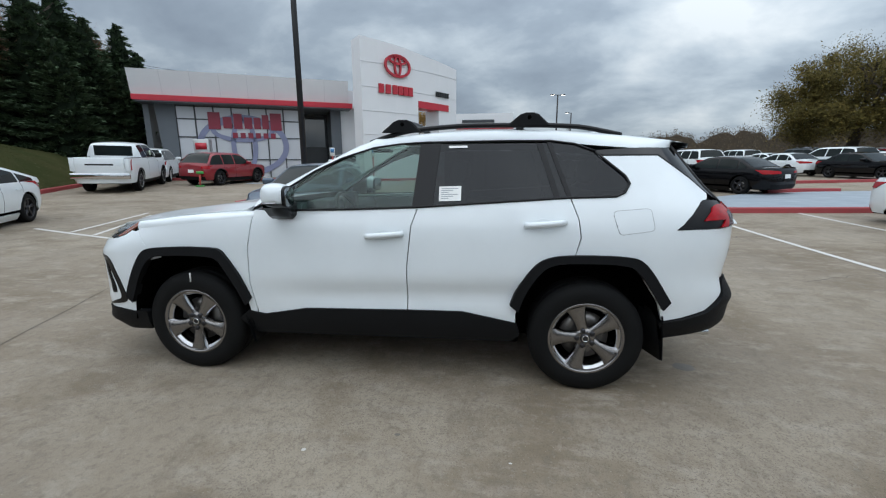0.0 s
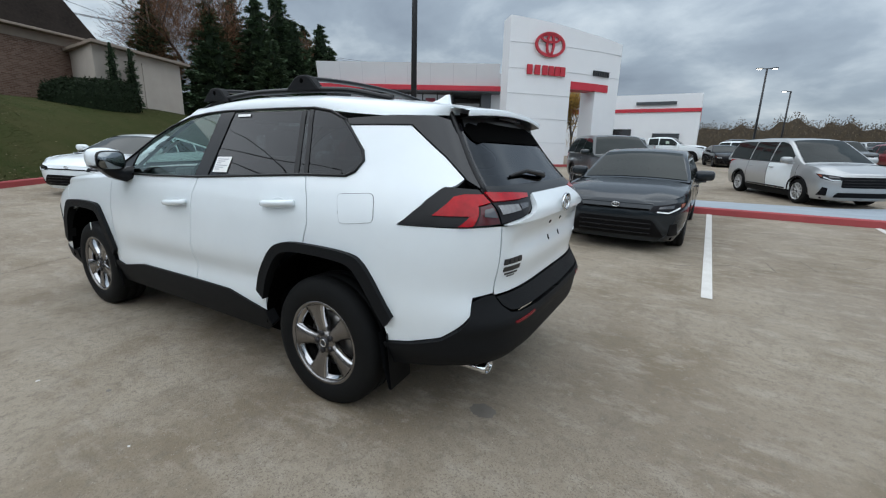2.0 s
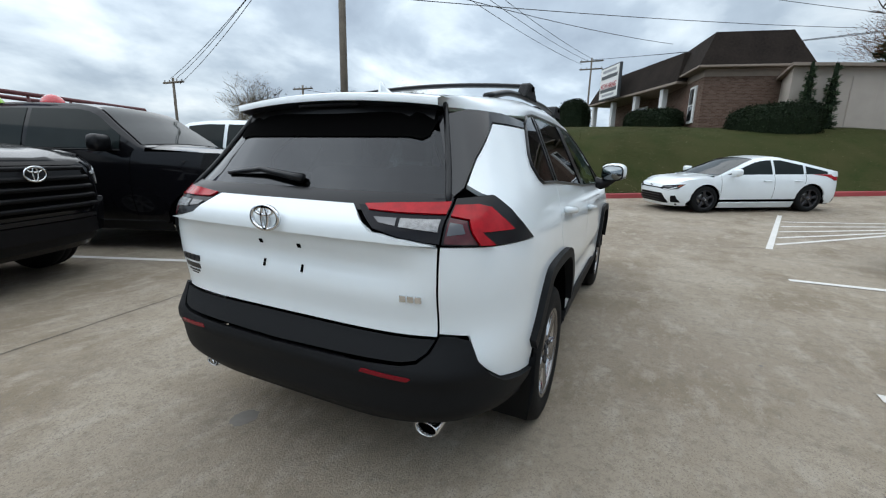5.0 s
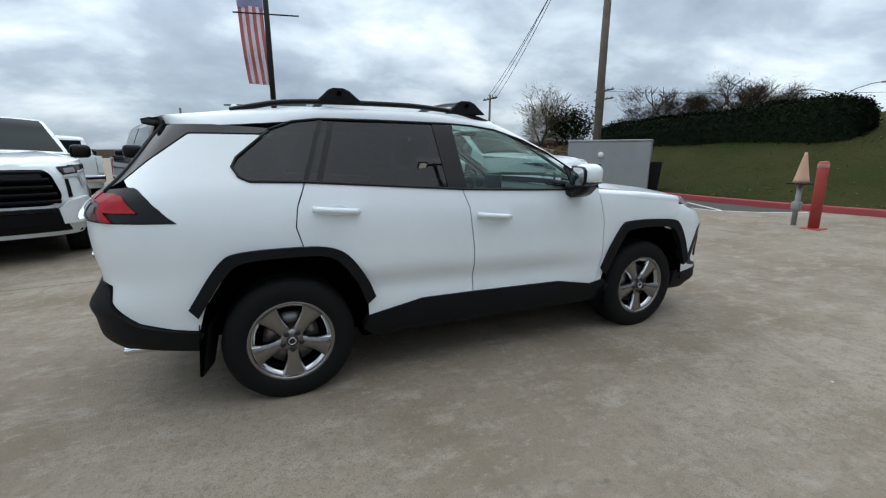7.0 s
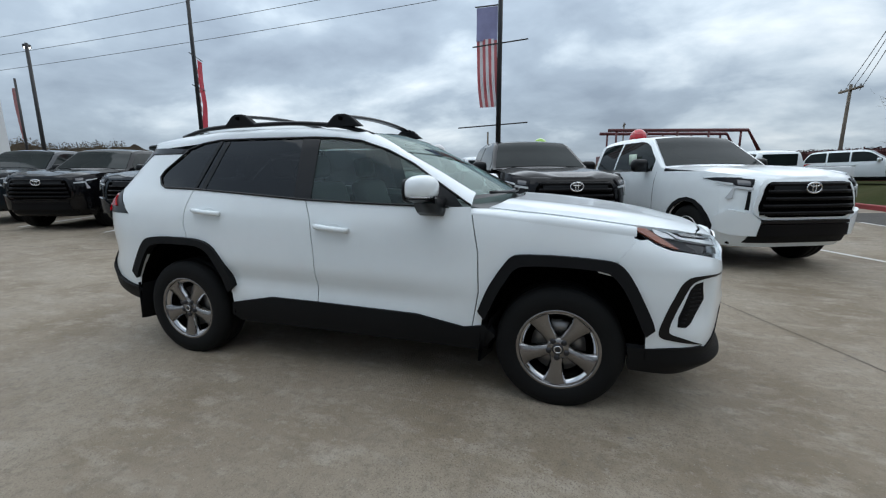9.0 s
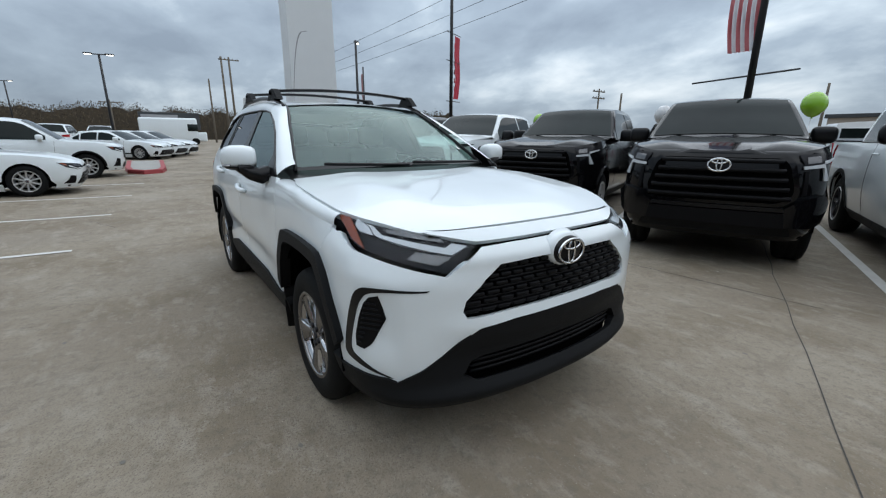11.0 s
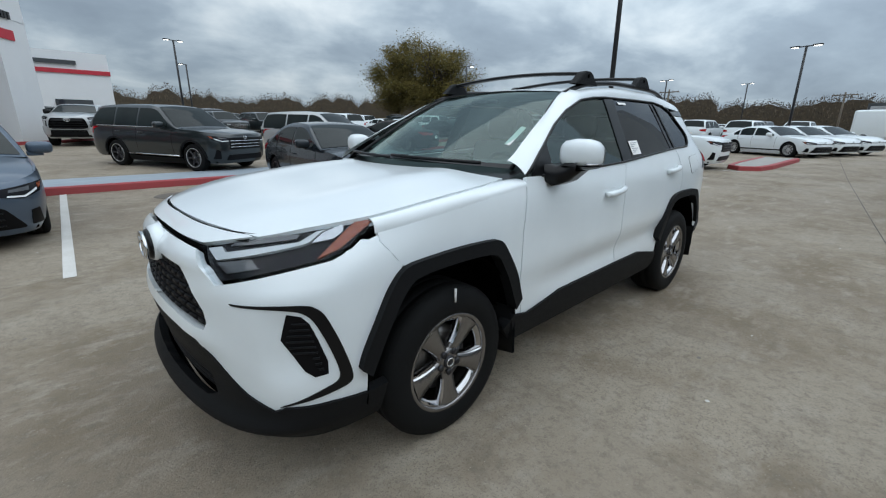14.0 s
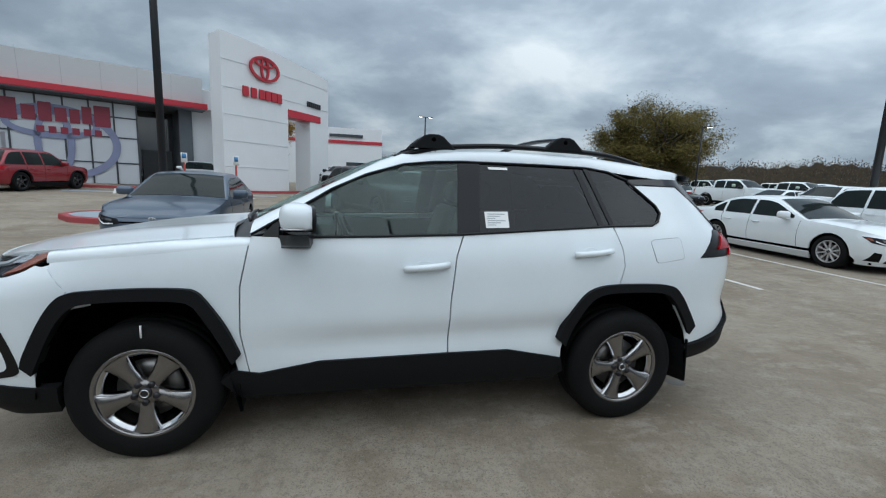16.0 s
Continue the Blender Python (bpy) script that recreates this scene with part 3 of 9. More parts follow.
# the island: raised, blue-grey, with a red kerb on the near edge
NEAR = [(-7.0, 10.4), (-7.55, 9.9), (-7.6, 9.3), (-7.1, 8.75), (-6.3, 8.55), (-4.0, 8.62), (0.0, 8.70), (5.0, 8.72), (10.0, 8.75), (16.0, 8.8), (30.0, 9.0)]
FAR = [(30.0, 15.5), (13.0, 14.4), (10.0, 13.6), (8.0, 12.2), (6.0, 11.2), (4.0, 11.0), (0.8, 10.9), (-3.0, 10.8)]
KH = 0.13
bm = bmesh.new()
ring_ = dense(NEAR + FAR, 1.2)
face = bm.faces.new([bm.verts.new((x, y, 0)) for x, y in ring_])
for k in range(1, 30):
    bmesh.ops.bisect_plane(bm, geom=bm.verts[:] + bm.edges[:] + bm.faces[:], plane_co=(-7 + 1.25 * k, 0, 0), plane_no=(1, 0, 0))
for v in bm.verts:
    v.co.z = ground_z(v.co.x, v.co.y) + KH - (0.10 if v.co.y > 10.75 else 0)
solid("island", outward(bm, (3, 11, -9)), M["island"], "raised blue-grey painted concrete walkway with a red kerb", "walkway", kind="structure")


def kerb(name, pts, label, h=KH + 0.012, w=0.16, mat=None):
    rows = []
    fine = dense(pts, 0.8, False)
    for i, (x, y) in enumerate(fine):
        a, b = fine[max(0, i - 1)], fine[min(len(fine) - 1, i + 1)]
        d = Vector((b[0] - a[0], b[1] - a[1])).normalized()
        n = Vector((-d.y, d.x))
        z = ground_z(x, y)
        rows.append([(x + n.x * o, y + n.y * o, z + k) for o, k in ((-w / 2 - 0.015, -0.05), (-w / 2, h - 0.02), (-w / 2 + 0.02, h), (w / 2, h), (w / 2, -0.05))])
    bm = loft(rows)
    for r in (bm.verts[:5], bm.verts[-5:]):
        bm.faces.new(list(r))
    return solid(name, outward(bm, (sum(p[0] for p in pts) / len(pts), sum(p[1] for p in pts) / len(pts), -5)), mat or M["kerb_red"], label, "kerb", "red kerbs", "structure")


kerb("kerb", NEAR, "red-painted concrete kerb of the walkway")
GRASS = [(-10.0, -30.0), (-10.4, -12.0), (-10.35, -7.5), (-10.25, -5.5), (-10.35, -3.0), (-10.8, -0.3), (-11.6, 0.9), (-12.6, 2.4), (-14.3, 6.2), (-15.9, 9.7), (-17.4, 12.7), (-19.5, 17.0), (-23.0, 24.0)]
kerb("kerb", GRASS, "red-painted concrete kerb along the grass bank", 0.15)
kerb("kerb", [(11.2, 14.2), (12.6, 14.6), (14.0, 14.5)], "short red kerb at the end of the walkway")
END = [(20.3, 2.0), (16.4, 2.0), (15.0, 1.9), (14.5, 1.5), (14.8, 1.05), (15.8, 0.9), (20.3, 0.8)]
kerb("kerb", END, "red-painted kerb of an end island")
bm = bmesh.new()
bm.faces.new([bm.verts.new((x, y, ground_z(x, y) + 0.128)) for x, y in END])
solid("end_island", outward(bm, (17, 1, -9)), surface("bare_grey_concrete", (0.34, 0.33, 0.31), 0.85, vary=0.4, scale=2.0, fine=0.3, fine_scale=40, tint=(0.25, 0.24, 0.22), bump=0.3, bump_scale=90), "raised grey concrete end island inside a red kerb", "kerb island", kind="structure")
kerb("kerb", [(16.5, -2.9), (17.2, -2.4), (19.5, -2.3), (21.2, -2.8)], "red-painted kerb round a shrub bed")
kerb("kerb", [(-19.0, 17.6), (-14.0, 19.9), (-9.0, 21.8), (-5.2, 22.6), (-2.0, 25.6), (0.5, 29.5)], "red-painted kerb in front of the showroom")
kerb("kerb", [(6.0, 17.6), (12.0, 18.6), (22.0, 20.0)], "red-painted kerb of the far row")

# the grass bank climbs behind its kerb
def bank(s, t):
    """s along the kerb 0..1, t up the bank 0..1."""
    k = s * (len(GRASS) - 1)
    i = min(len(GRASS) - 2, int(k))
    f = k - i
    x, y = GRASS[i][0] + (GRASS[i + 1][0] - GRASS[i][0]) * f, GRASS[i][1] + (GRASS[i + 1][1] - GRASS[i][1]) * f
    out = Vector((-1.0, 0.10 + 0.35 * max(0, (y - 2) / 20), 0)).normalized()
    d = 60 * t ** 2.2 + 0.06
    rise = 2.25 * (1 - math.exp(-(d / 3.0) ** 1.5)) + 0.055 * min(d, 40)
    rise *= 1.0 - 0.85 * max(0, min(1, (-12.5 - y) / 6))
    rise *= 1.0 - 0.45 * max(0, min(1, (y - 8) / 10))
    px, py = x + out.x * d, y + out.y * d
    z = ground_z(x, y) + 0.13 + rise + 0.05 * noise.noise((px * 0.6, py * 0.6, 0))
    return (px, py, z)


def bank_z(px, py):
    best = min(((bank(i / 60, (j / 40)), 0) for i in range(61) for j in range(41)), key=lambda q: (q[0][0] - px) ** 2 + (q[0][1] - py) ** 2)
    return best[0][2]


solid("grass_bank", outward(loft([[bank(i / 80, j / 44) for j in range(45)] for i in range(81)]), (-20, 0, -20)), M["grass"], "mown autumn grass bank above the kerb", "grass", kind="structure", smooth=True)
rng = random.Random(11)
bm = bmesh.new()
for k in range(26000):
    p = Vector(bank(rng.uniform(0.1, 0.85), rng.random() ** 0.8 * 0.42))
    a, hgt = rng.uniform(0, 6.28), rng.uniform(0.03, 0.07)
    d = Vector((math.cos(a), math.sin(a), 0)) * 0.007
    bm.faces.new((bm.verts.new(p - d), bm.verts.new(p + d), bm.verts.new(p + Vector((rng.uniform(-0.09, 0.09), rng.uniform(-0.09, 0.09), hgt * 0.55)))))
for k in range(1300):
    p = Vector(bank(rng.uniform(0.1, 0.85), rng.random() ** 0.8 * 0.42)) + Vector((0, 0, 0.05))
    a = rng.uniform(0, 6.28)
    d, e = Vector((math.cos(a), math.sin(a), 0.2)) * 0.028, Vector((-math.sin(a), math.cos(a), 0.1)) * 0.022
    bm.faces.new([bm.verts.new(p + o) for o in (-d, e, d, -e)]).material_index = 1
leafy = surface("fallen_leaf", (0.16, 0.11, 0.055), 0.85, vary=0.4, scale=5)
solid("grass_blades", bm, [M["grass"], leafy], "short grass blades and fallen leaves on the bank", "grass", kind="stuff")

# saw-cut joints, cracks, stains and scuffs on the concrete
def scratch(name, label, pts, w, mat, lift=0.003):
    tagged(part(name, strip(bmesh.new(), pts, w, lift), mat), label, "ground mark", kind="structure")


def wander(a, b, amp, n=14, seed=0):
    r = random.Random(seed)
    out = []
    for k in range(n + 1):
        f = k / n
        o = amp * math.sin(math.pi * f) * r.uniform(-1, 1)
        out.append((a[0] + (b[0] - a[0]) * f - (b[1] - a[1]) * o * 0.1, a[1] + (b[1] - a[1]) * f + (b[0] - a[0]) * o * 0.1))
    return out


scratch("concrete_joint", "dark saw-cut joint in the concrete", wander((0.3, -9.6), (-3.30, -0.62), 0.02, 20, 1), 0.007, M["joint"])
scratch("concrete_joint", "dark saw-cut joint in the concrete", wander((-3.30, -0.62), (-5.2, 4.6), 0.03, 20, 2), 0.007, M["joint"])
scratch("concrete_joint", "dark saw-cut joint in the concrete", [(-2.62, -3.0), (-1.2, -2.9), (1.05, -2.66), (6.4, -2.05), (14.0, -1.2), (30.0, 0.4)], 0.010, M["joint"])
scratch("concrete_crack", "hairline crack in the concrete", wander((2.9, 3.6), (6.4, 5.6), 0.8, 22, 3), 0.008, M["joint"])
scratch("concrete_crack", "hairline crack in the concrete", wander((4.6, 2.0), (8.0, 2.8), 0.9, 22, 5), 0.008, M["joint"])


def blot(cx, cy, rx, ry, mat, name, label, seed=0, lift=0.003):
    r = random.Random(seed)
    bm = bmesh.new()
    bm.faces.new([bm.verts.new((cx + rx * (1 + r.uniform(-0.12, 0.12)) * math.cos(a), cy + ry * (1 + r.uniform(-0.12, 0.12)) * math.sin(a),
                  ground_z(cx, cy) + lift)) for a in (2 * math.pi * k / 26 for k in range(26))])
    tagged(part(name, outward(bm, (cx, cy, -5)), mat), label, "ground mark", kind="structure")


blot(2.127, -0.494, 0.075, 0.06, M["stain"], "oil_spot", "small dark damp spot on the concrete", 1)
for k in range(70):
    x, y = rng.uniform(-6, 6), rng.uniform(-4.5, 4.5)
    if abs(x) < 2.4 and abs(y) < 1.0:
        continue
    s_ = rng.uniform(0.005, 0.012)
    blot(x, y, s_ * rng.uniform(1, 2.2), s_, M["stain"] if rng.random() < 0.75 else M["line"], "ground_fleck", "tiny fleck of grit on the concrete", k, 0.004)
bm = lathe([(0.0, 0.012), (0.40, 0.012), (0.43, 0.004), (0.44, 0.0)], 36, "Z")
lid = solid("manhole_cover", bm, surface("rusty_iron", (0.13, 0.11, 0.09), 0.75, vary=0.5, scale=8, bump=0.4, bump_scale=60), "round grey iron manhole cover in the concrete", "manhole", kind="structure")
lid.location = (-0.75, 7.35, ground_z(-0.75, 7.35))

# ---- the white SUV in the middle, heading for -x ----
def wheel(parent, x, y, z, r=0.362, width=0.225, rim=0.236, style="five", finish_mat=None, turn=0.0, nuts=True):
    """A wheel with its outer face at |y|: tyre, rim, spokes, brake disc."""
    s = 1 if y > 0 else -1
    hub = new("wheel")
    hub.parent = parent
    hub.location = (x, y, z)
    hub.rotation_euler = (0, turn, math.pi if s > 0 else 0)
    w, t = width, r - rim
    half = [(rim - 0.012, 0.005), (rim, -0.004), (rim + t * 0.25, -0.012), (rim + t * 0.55, -0.012), (rim + t * 0.85, 0.003), (r - 0.006, 0.022), (r, 0.04)]
    prof = half + [(r, w * 0.33), (r - 0.006, w * 0.345), (r, w * 0.36), (r, w * 0.64), (r - 0.006, w * 0.655), (r, w * 0.67)] + [(a, w - b) for a, b in half[::-1]]
    bm = lathe(prof, 56, close=True)
    part("tyre", bm, M["rubber"], hub)
    fin = finish_mat or (M["satin_alloy"] if style == "five" else M["silver_alloy"])
    part("rim", lathe([(rim + 0.004, 0.012), (rim + 0.002, -0.004), (rim - 0.014, -0.003), (rim - 0.018, 0.006), (rim - 0.020, 0.03), (rim - 0.04, 0.15), (rim - 0.02, 0.19), (rim + 0.004, 0.19)], 56, close=True), fin, hub)
    if style == "five":
        part("rim_step", lathe([(rim - 0.017, 0.010), (rim - 0.026, 0.013), (rim - 0.030, 0.020), (rim - 0.040, 0.024), (rim - 0.044, 0.045), (rim - 0.019, 0.045)], 56, close=True), M["alloy"], hub)
    part("brake_disc", lathe([(0.05, 0.075), (0.155, 0.075), (0.155, 0.095), (0.05, 0.095)], 40, close=True), M["steel"], hub)
    # black disc paints in the shade behind the spokes
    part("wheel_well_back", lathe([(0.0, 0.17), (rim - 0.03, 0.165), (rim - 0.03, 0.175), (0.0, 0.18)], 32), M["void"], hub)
    if style == "six":
        part("rim_ring", lathe([(rim + 0.006, 0.004), (rim + 0.004, -0.010), (rim - 0.008, -0.010), (rim - 0.010, 0.004)], 48, close=True), M["silver_alloy"], hub)
    n = 5 if style in ("five", "sport") else (6 if style == "six" else 10)
    for i in range(n):
        rows = []
        if style == "five":
            # a broad flat blade that flares into the rim, with bright bevels
            edges = ([], [])
            for k, hw in ((0.17, 0.034), (0.34, 0.034), (0.55, 0.041), (0.74, 0.053), (0.86, 0.066), (0.93, 0.084), (0.975, 0.112)):
                q = k * rim if k < 0.9 else math.sqrt((k * rim) ** 2 - (hw * 0.8) ** 2)
                y0 = 0.004 + 0.020 * (1 - k) ** 2
                rows.append([(-hw, y0 + 0.045, q), (-hw, y0 + 0.013, q), (-hw * 0.84, y0 + 0.001, q), (0, y0 - 0.001, q), (hw * 0.84, y0 + 0.001, q), (hw, y0 + 0.013, q), (hw, y0 + 0.045, q)])
                if 0.3 < k < 0.9:
                    for e, side in zip(edges, (-1, 1)):
                        e.append([(side * hw * 0.88, y0 + 0.0005, q), (side * (hw + 0.002), y0 + 0.010, q), (side * (hw + 0.006), y0 + 0.030, q)])
        else:
            wide = (0.030, 0.028, 0.030, 0.034, 0.04) if style == "sport" else ((0.028, 0.028, 0.030, 0.034, 0.038) if style == "six" else (0.018, 0.016, 0.016, 0.018, 0.02))
            for k, hw in zip((0.17, 0.38, 0.60, 0.80, 0.95), wide):
                q = k * rim
                y0 = 0.012 + 0.02 * (1 - k) ** 2 - 0.006
                rows.append([(-hw, y0 + 0.030, q), (-hw, y0 + 0.012, q), (-hw * 0.55, y0, q), (-0.10 * hw, y0 + 0.006, q), (0.10 * hw, y0 + 0.006, q), (hw * 0.55, y0, q), (hw, y0 + 0.012, q), (hw, y0 + 0.030, q)])
        sp = loft(rows)
        rot = Matrix.Rotation(2 * math.pi * i / n + math.pi, 4, "Y")
        bmesh.ops.transform(sp, matrix=rot, verts=sp.verts)
        blade = part("spoke", outward(sp, (0, 0.1, 0)), fin, hub)
        for e in (edges if style == "five" else ()):
            edge = loft(e)
            bmesh.ops.transform(edge, matrix=rot, verts=edge.verts)
            part("spoke_edge", outward(edge, (0, 0.1, 0)), M["alloy"], blade)
    part("hub_cap", lathe([(0.0, 0.001), (0.027, 0.002), (0.032, 0.007), (0.033, 0.03)], 24), M["dark_alloy"], hub)
    part("hub_emblem", lathe([(0.015, 0.001), (0.020, -0.001), (0.024, 0.001), (0.020, 0.004)], 20, close=True), M["chrome"], hub)
    part("hub_plate", lathe([(0.03, 0.012), (0.060, 0.015), (0.070, 0.035), (0.06, 0.06), (0.0, 0.06)], 30), fin, hub)
    for i in range(5 if nuts else 0):
        a = 2 * math.pi * (i + 0.5) / 5
        # proud dark disc: the shade of the nut's pocket is in its colour
        b = lathe([(0.0, 0.004), (0.0155, 0.004), (0.0165, 0.012)], 12)
        bmesh.ops.translate(b, vec=(0.052 * math.sin(a), 0.002, 0.052 * math.cos(a)), verts=b.verts)
        part("lug_pocket", b, M["dark_alloy"], hub)
        b = lathe([(0.0, -0.006), (0.008, -0.004), (0.0095, 0.02)], 8)
        bmesh.ops.translate(b, vec=(0.052 * math.sin(a), 0.0125, 0.052 * math.cos(a)), verts=b.verts)
        part("lug_nut", b, M["steel"], hub)
    return hub


HERO = thing("suv", "clean white compact SUV with black cladding and roof bars", "car")


def fq(*pts):
    """Nose polygon: ('f', y, z) as seen from the front, ('s', x, z) from the side; returned as turn and height."""
    flat = []
    for i, p in enumerate(pts):
        q = pts[(i + 1) % len(pts)]
        a = SUV.front_q(y=p[1], z=p[2]) if p[0] == "f" else SUV.front_q(x=p[1], z=p[2])
        flat.append((a, p[2]))
        if p[0] == q[0]:
            k = max(1, int(math.hypot(q[1] - p[1], q[2] - p[2]) / 0.05))
            for j in range(1, k):
                u, w = p[1] + (q[1] - p[1]) * j / k, p[2] + (q[2] - p[2]) * j / k
                flat.append((SUV.front_q(y=u, z=w) if p[0] == "f" else SUV.front_q(x=u, z=w), w))
    return flat


def rq(*pts):
    flat = []
    for i, p in enumerate(pts):
        q = pts[(i + 1) % len(pts)]
        flat.append((SUV.rear_q(y=p[1], z=p[2]) if p[0] == "r" else SUV.rear_q(x=p[1], z=p[2]), p[2]))
        if p[0] == q[0]:
            k = max(1, int(math.hypot(q[1] - p[1], q[2] - p[2]) / 0.05))
            for j in range(1, k):
                u, w = p[1] + (q[1] - p[1]) * j / k, p[2] + (q[2] - p[2]) * j / k
                flat.append((SUV.rear_q(y=u, z=w) if p[0] == "r" else SUV.rear_q(x=u, z=w), w))
    return flat


def pair(name, make, mat, parent=None, label="", smooth=True):
    """A panel on both flanks."""
    bm = make()
    two = mirrored(bm)
    a = part(name, bm, mat, parent or HERO, label, smooth)
    b = part(name, two, mat, parent or HERO, label, smooth)
    return a, b


def crease(x, z):
    """The pressed flank of the doors: a hollow above the sill that fades to the front."""
    if not -0.85 < x < 1.2:
        return 0.0
    line = 0.60 + 0.06 * (x + 0.8) / 2.0
    return -0.022 * math.exp(-((z - line + 0.03) / 0.07) ** 2) * min(1, (x + 0.85) * 2) + 0.006 * math.exp(-((z - line - 0.12) / 0.09) ** 2)


def flank(poly, out=0.0, skirt=0.022, cell=(0.09, 0.04), pressed=True):
    return lambda: patch(dense(poly, 0.05), lambda x, z: SUV.side(x, z, out + (crease(x, z) if pressed else 0)), cell, skirt)


def nosed(pts, out=0.0, skirt=0.02, cell=(0.09, 0.05)):
    return lambda: patch(pts, lambda q, z: SUV.front(-q, z, out), cell, skirt)


def tailed(pts, out=0.0, skirt=0.02, cell=(0.06, 0.05)):
    return lambda: patch(pts, lambda q, z: SUV.rear(-q, z, out), cell, skirt)


ARCH_F = [(-0.915, 0.52), (-0.985, 0.70), (-1.075, 0.83), (-1.14, 0.872), (-1.33, 0.878), (-1.56, 0.858), (-1.63, 0.82), (-1.70, 0.71), (-1.79, 0.52)]
ARCH_R = [(0.90, 0.50), (0.945, 0.64), (1.045, 0.79), (1.12, 0.845), (1.22, 0.862), (1.54, 0.86), (1.62, 0.81), (1.755, 0.60)]
# doors and wings
pair("front_wing", flank([(-0.843, 1.108), (-0.884, 0.90), (-0.890, 0.66), (-0.852, 0.445), (-0.90, 0.44)] + ARCH_F[:5]
     + [(-1.56, 0.858), (-1.622, 0.885), (-1.70, 0.985), (-1.70, 1.015), (-1.4, 1.050), (-1.1, 1.082)]), M["white"])
DOOR_F = pair("front_door", flank([(-0.828, 1.152), (-0.877, 0.90), (-0.883, 0.66), (-0.845, 0.436), (-0.78, 0.438), (-0.5, 0.482), (-0.1, 0.495), (0.196, 0.497),
     (0.20, 0.80), (0.228, 1.06), (0.268, 1.172), (-0.2, 1.157), (-0.56, 1.143)]), M["white"])
DOOR_R = pair("rear_door", flank([(0.275, 1.172), (0.235, 1.06), (0.207, 0.80), (0.203, 0.497), (0.55, 0.50), (0.70, 0.475), (0.80, 0.452), (0.90, 0.44)]
     + ARCH_R[:5] + [(1.243, 0.877), (1.276, 1.0), (1.262, 1.105), (1.212, 1.232), (0.8, 1.208)]), M["white"])
GLASS_Q = [(1.105, 1.575), (1.247, 1.555), (1.375, 1.508), (1.545, 1.362), (1.566, 1.32), (1.535, 1.270), (1.485, 1.246), (1.225, 1.236)]
S = lambda *p: [("s", a, b) for a, b in p]
R = lambda *p: [("r", a, b) for a, b in p]
F = lambda *p: [("f", a, b) for a, b in p]
QUARTER = S((1.218, 1.238), (1.268, 1.105), (1.283, 1.0), (1.249, 0.877), (1.228, 0.862), (1.54, 0.86), (1.62, 0.81), (1.755, 0.60), (1.79, 0.485), (1.90, 0.505), (2.05, 0.548), (2.12, 0.60), (2.165, 0.66)) \
    + R((0.752, 0.735), (0.662, 0.745), (0.664, 0.90), (0.668, 1.058), (0.745, 1.056)) + S((2.10, 1.052), (1.83, 1.048), (1.90, 1.115), (1.99, 1.212), (2.04, 1.225), (2.06, 1.255), (1.955, 1.345), (1.76, 1.487), (1.39, 1.487), (1.545, 1.368), (1.57, 1.32), (1.54, 1.266), (1.487, 1.241))
pair("quarter_panel", tailed(rq(*QUARTER), cell=(0.05, 0.05)), M["white"])
# grey-black cladding
def eased(pts):
    """Cuts the corners of an open line twice."""
    for _ in range(2):
        out = [pts[0]]
        for a, b in zip(pts, pts[1:]):
            out += [(a[0] * 0.75 + b[0] * 0.25, a[1] * 0.75 + b[1] * 0.25), (a[0] * 0.25 + b[0] * 0.75, a[1] * 0.25 + b[1] * 0.75)]
        pts = out + [pts[-1]]
    return pts


def arch(outer, inner):
    return eased(outer) + eased(inner)[::-1]


def ring(outer, inner):
    return outer + inner[::-1]


pair("wheel_arch_trim", flank(arch([(-0.885, 0.55), (-0.925, 0.655), (-0.965, 0.74), (-1.05, 0.865), (-1.075, 0.886), (-1.11, 0.90), (-1.33, 0.905), (-1.55, 0.893), (-1.61, 0.886), (-1.655, 0.863), (-1.71, 0.79), (-1.77, 0.672), (-1.815, 0.58), (-1.828, 0.532)],
     [(-0.925, 0.50), (-0.998, 0.665), (-1.07, 0.785), (-1.09, 0.812), (-1.135, 0.838), (-1.34, 0.845), (-1.55, 0.835), (-1.61, 0.812), (-1.68, 0.72), (-1.785, 0.49)]), 0.028, 0.06, (0.05, 0.05), False), M["cladding"])
pair("wheel_arch_trim", flank(arch([(0.862, 0.565), (0.905, 0.68), (1.0, 0.825), (1.085, 0.878), (1.22, 0.897), (1.575, 0.895), (1.67, 0.855), (1.825, 0.612)],
     [(0.915, 0.52), (0.958, 0.652), (1.05, 0.792), (1.122, 0.834), (1.23, 0.846), (1.545, 0.845), (1.63, 0.80), (1.785, 0.560)]), 0.028, 0.06, (0.05, 0.05), False), M["cladding"])
pair("sill_trim", flank([(-0.99, 0.40), (-0.92, 0.46), (-0.80, 0.437), (-0.50, 0.490), (0.194, 0.504), (0.56, 0.507), (0.72, 0.476), (0.90, 0.44), (0.93, 0.35), (0.87, 0.30), (-0.90, 0.29)], 0.012, 0.06, pressed=False), M["cladding"])
# glass and pillars
G_F = [(-0.60, 1.150), (-0.580, 1.300), (-0.44, 1.394), (-0.26, 1.478), (-0.05, 1.543), (0.13, 1.565), (0.265, 1.567), (0.235, 1.178), (-0.2, 1.163)]
G_R = [(0.395, 1.572), (1.085, 1.572), (1.205, 1.240), (0.8, 1.214), (0.362, 1.188)]
pair("window", flank(G_F, -0.004, 0.0, (0.12, 0.08), False), M["glass"], label="clear front side window")
pair("window", flank(G_R, -0.004, 0.0, (0.12, 0.08), False), M["tint"], label="dark privacy-glass rear side window")
pair("window", flank(rounded(GLASS_Q, 0.02), -0.002, 0.0, (0.12, 0.08), False), M["tint"], label="dark privacy-glass quarter window")
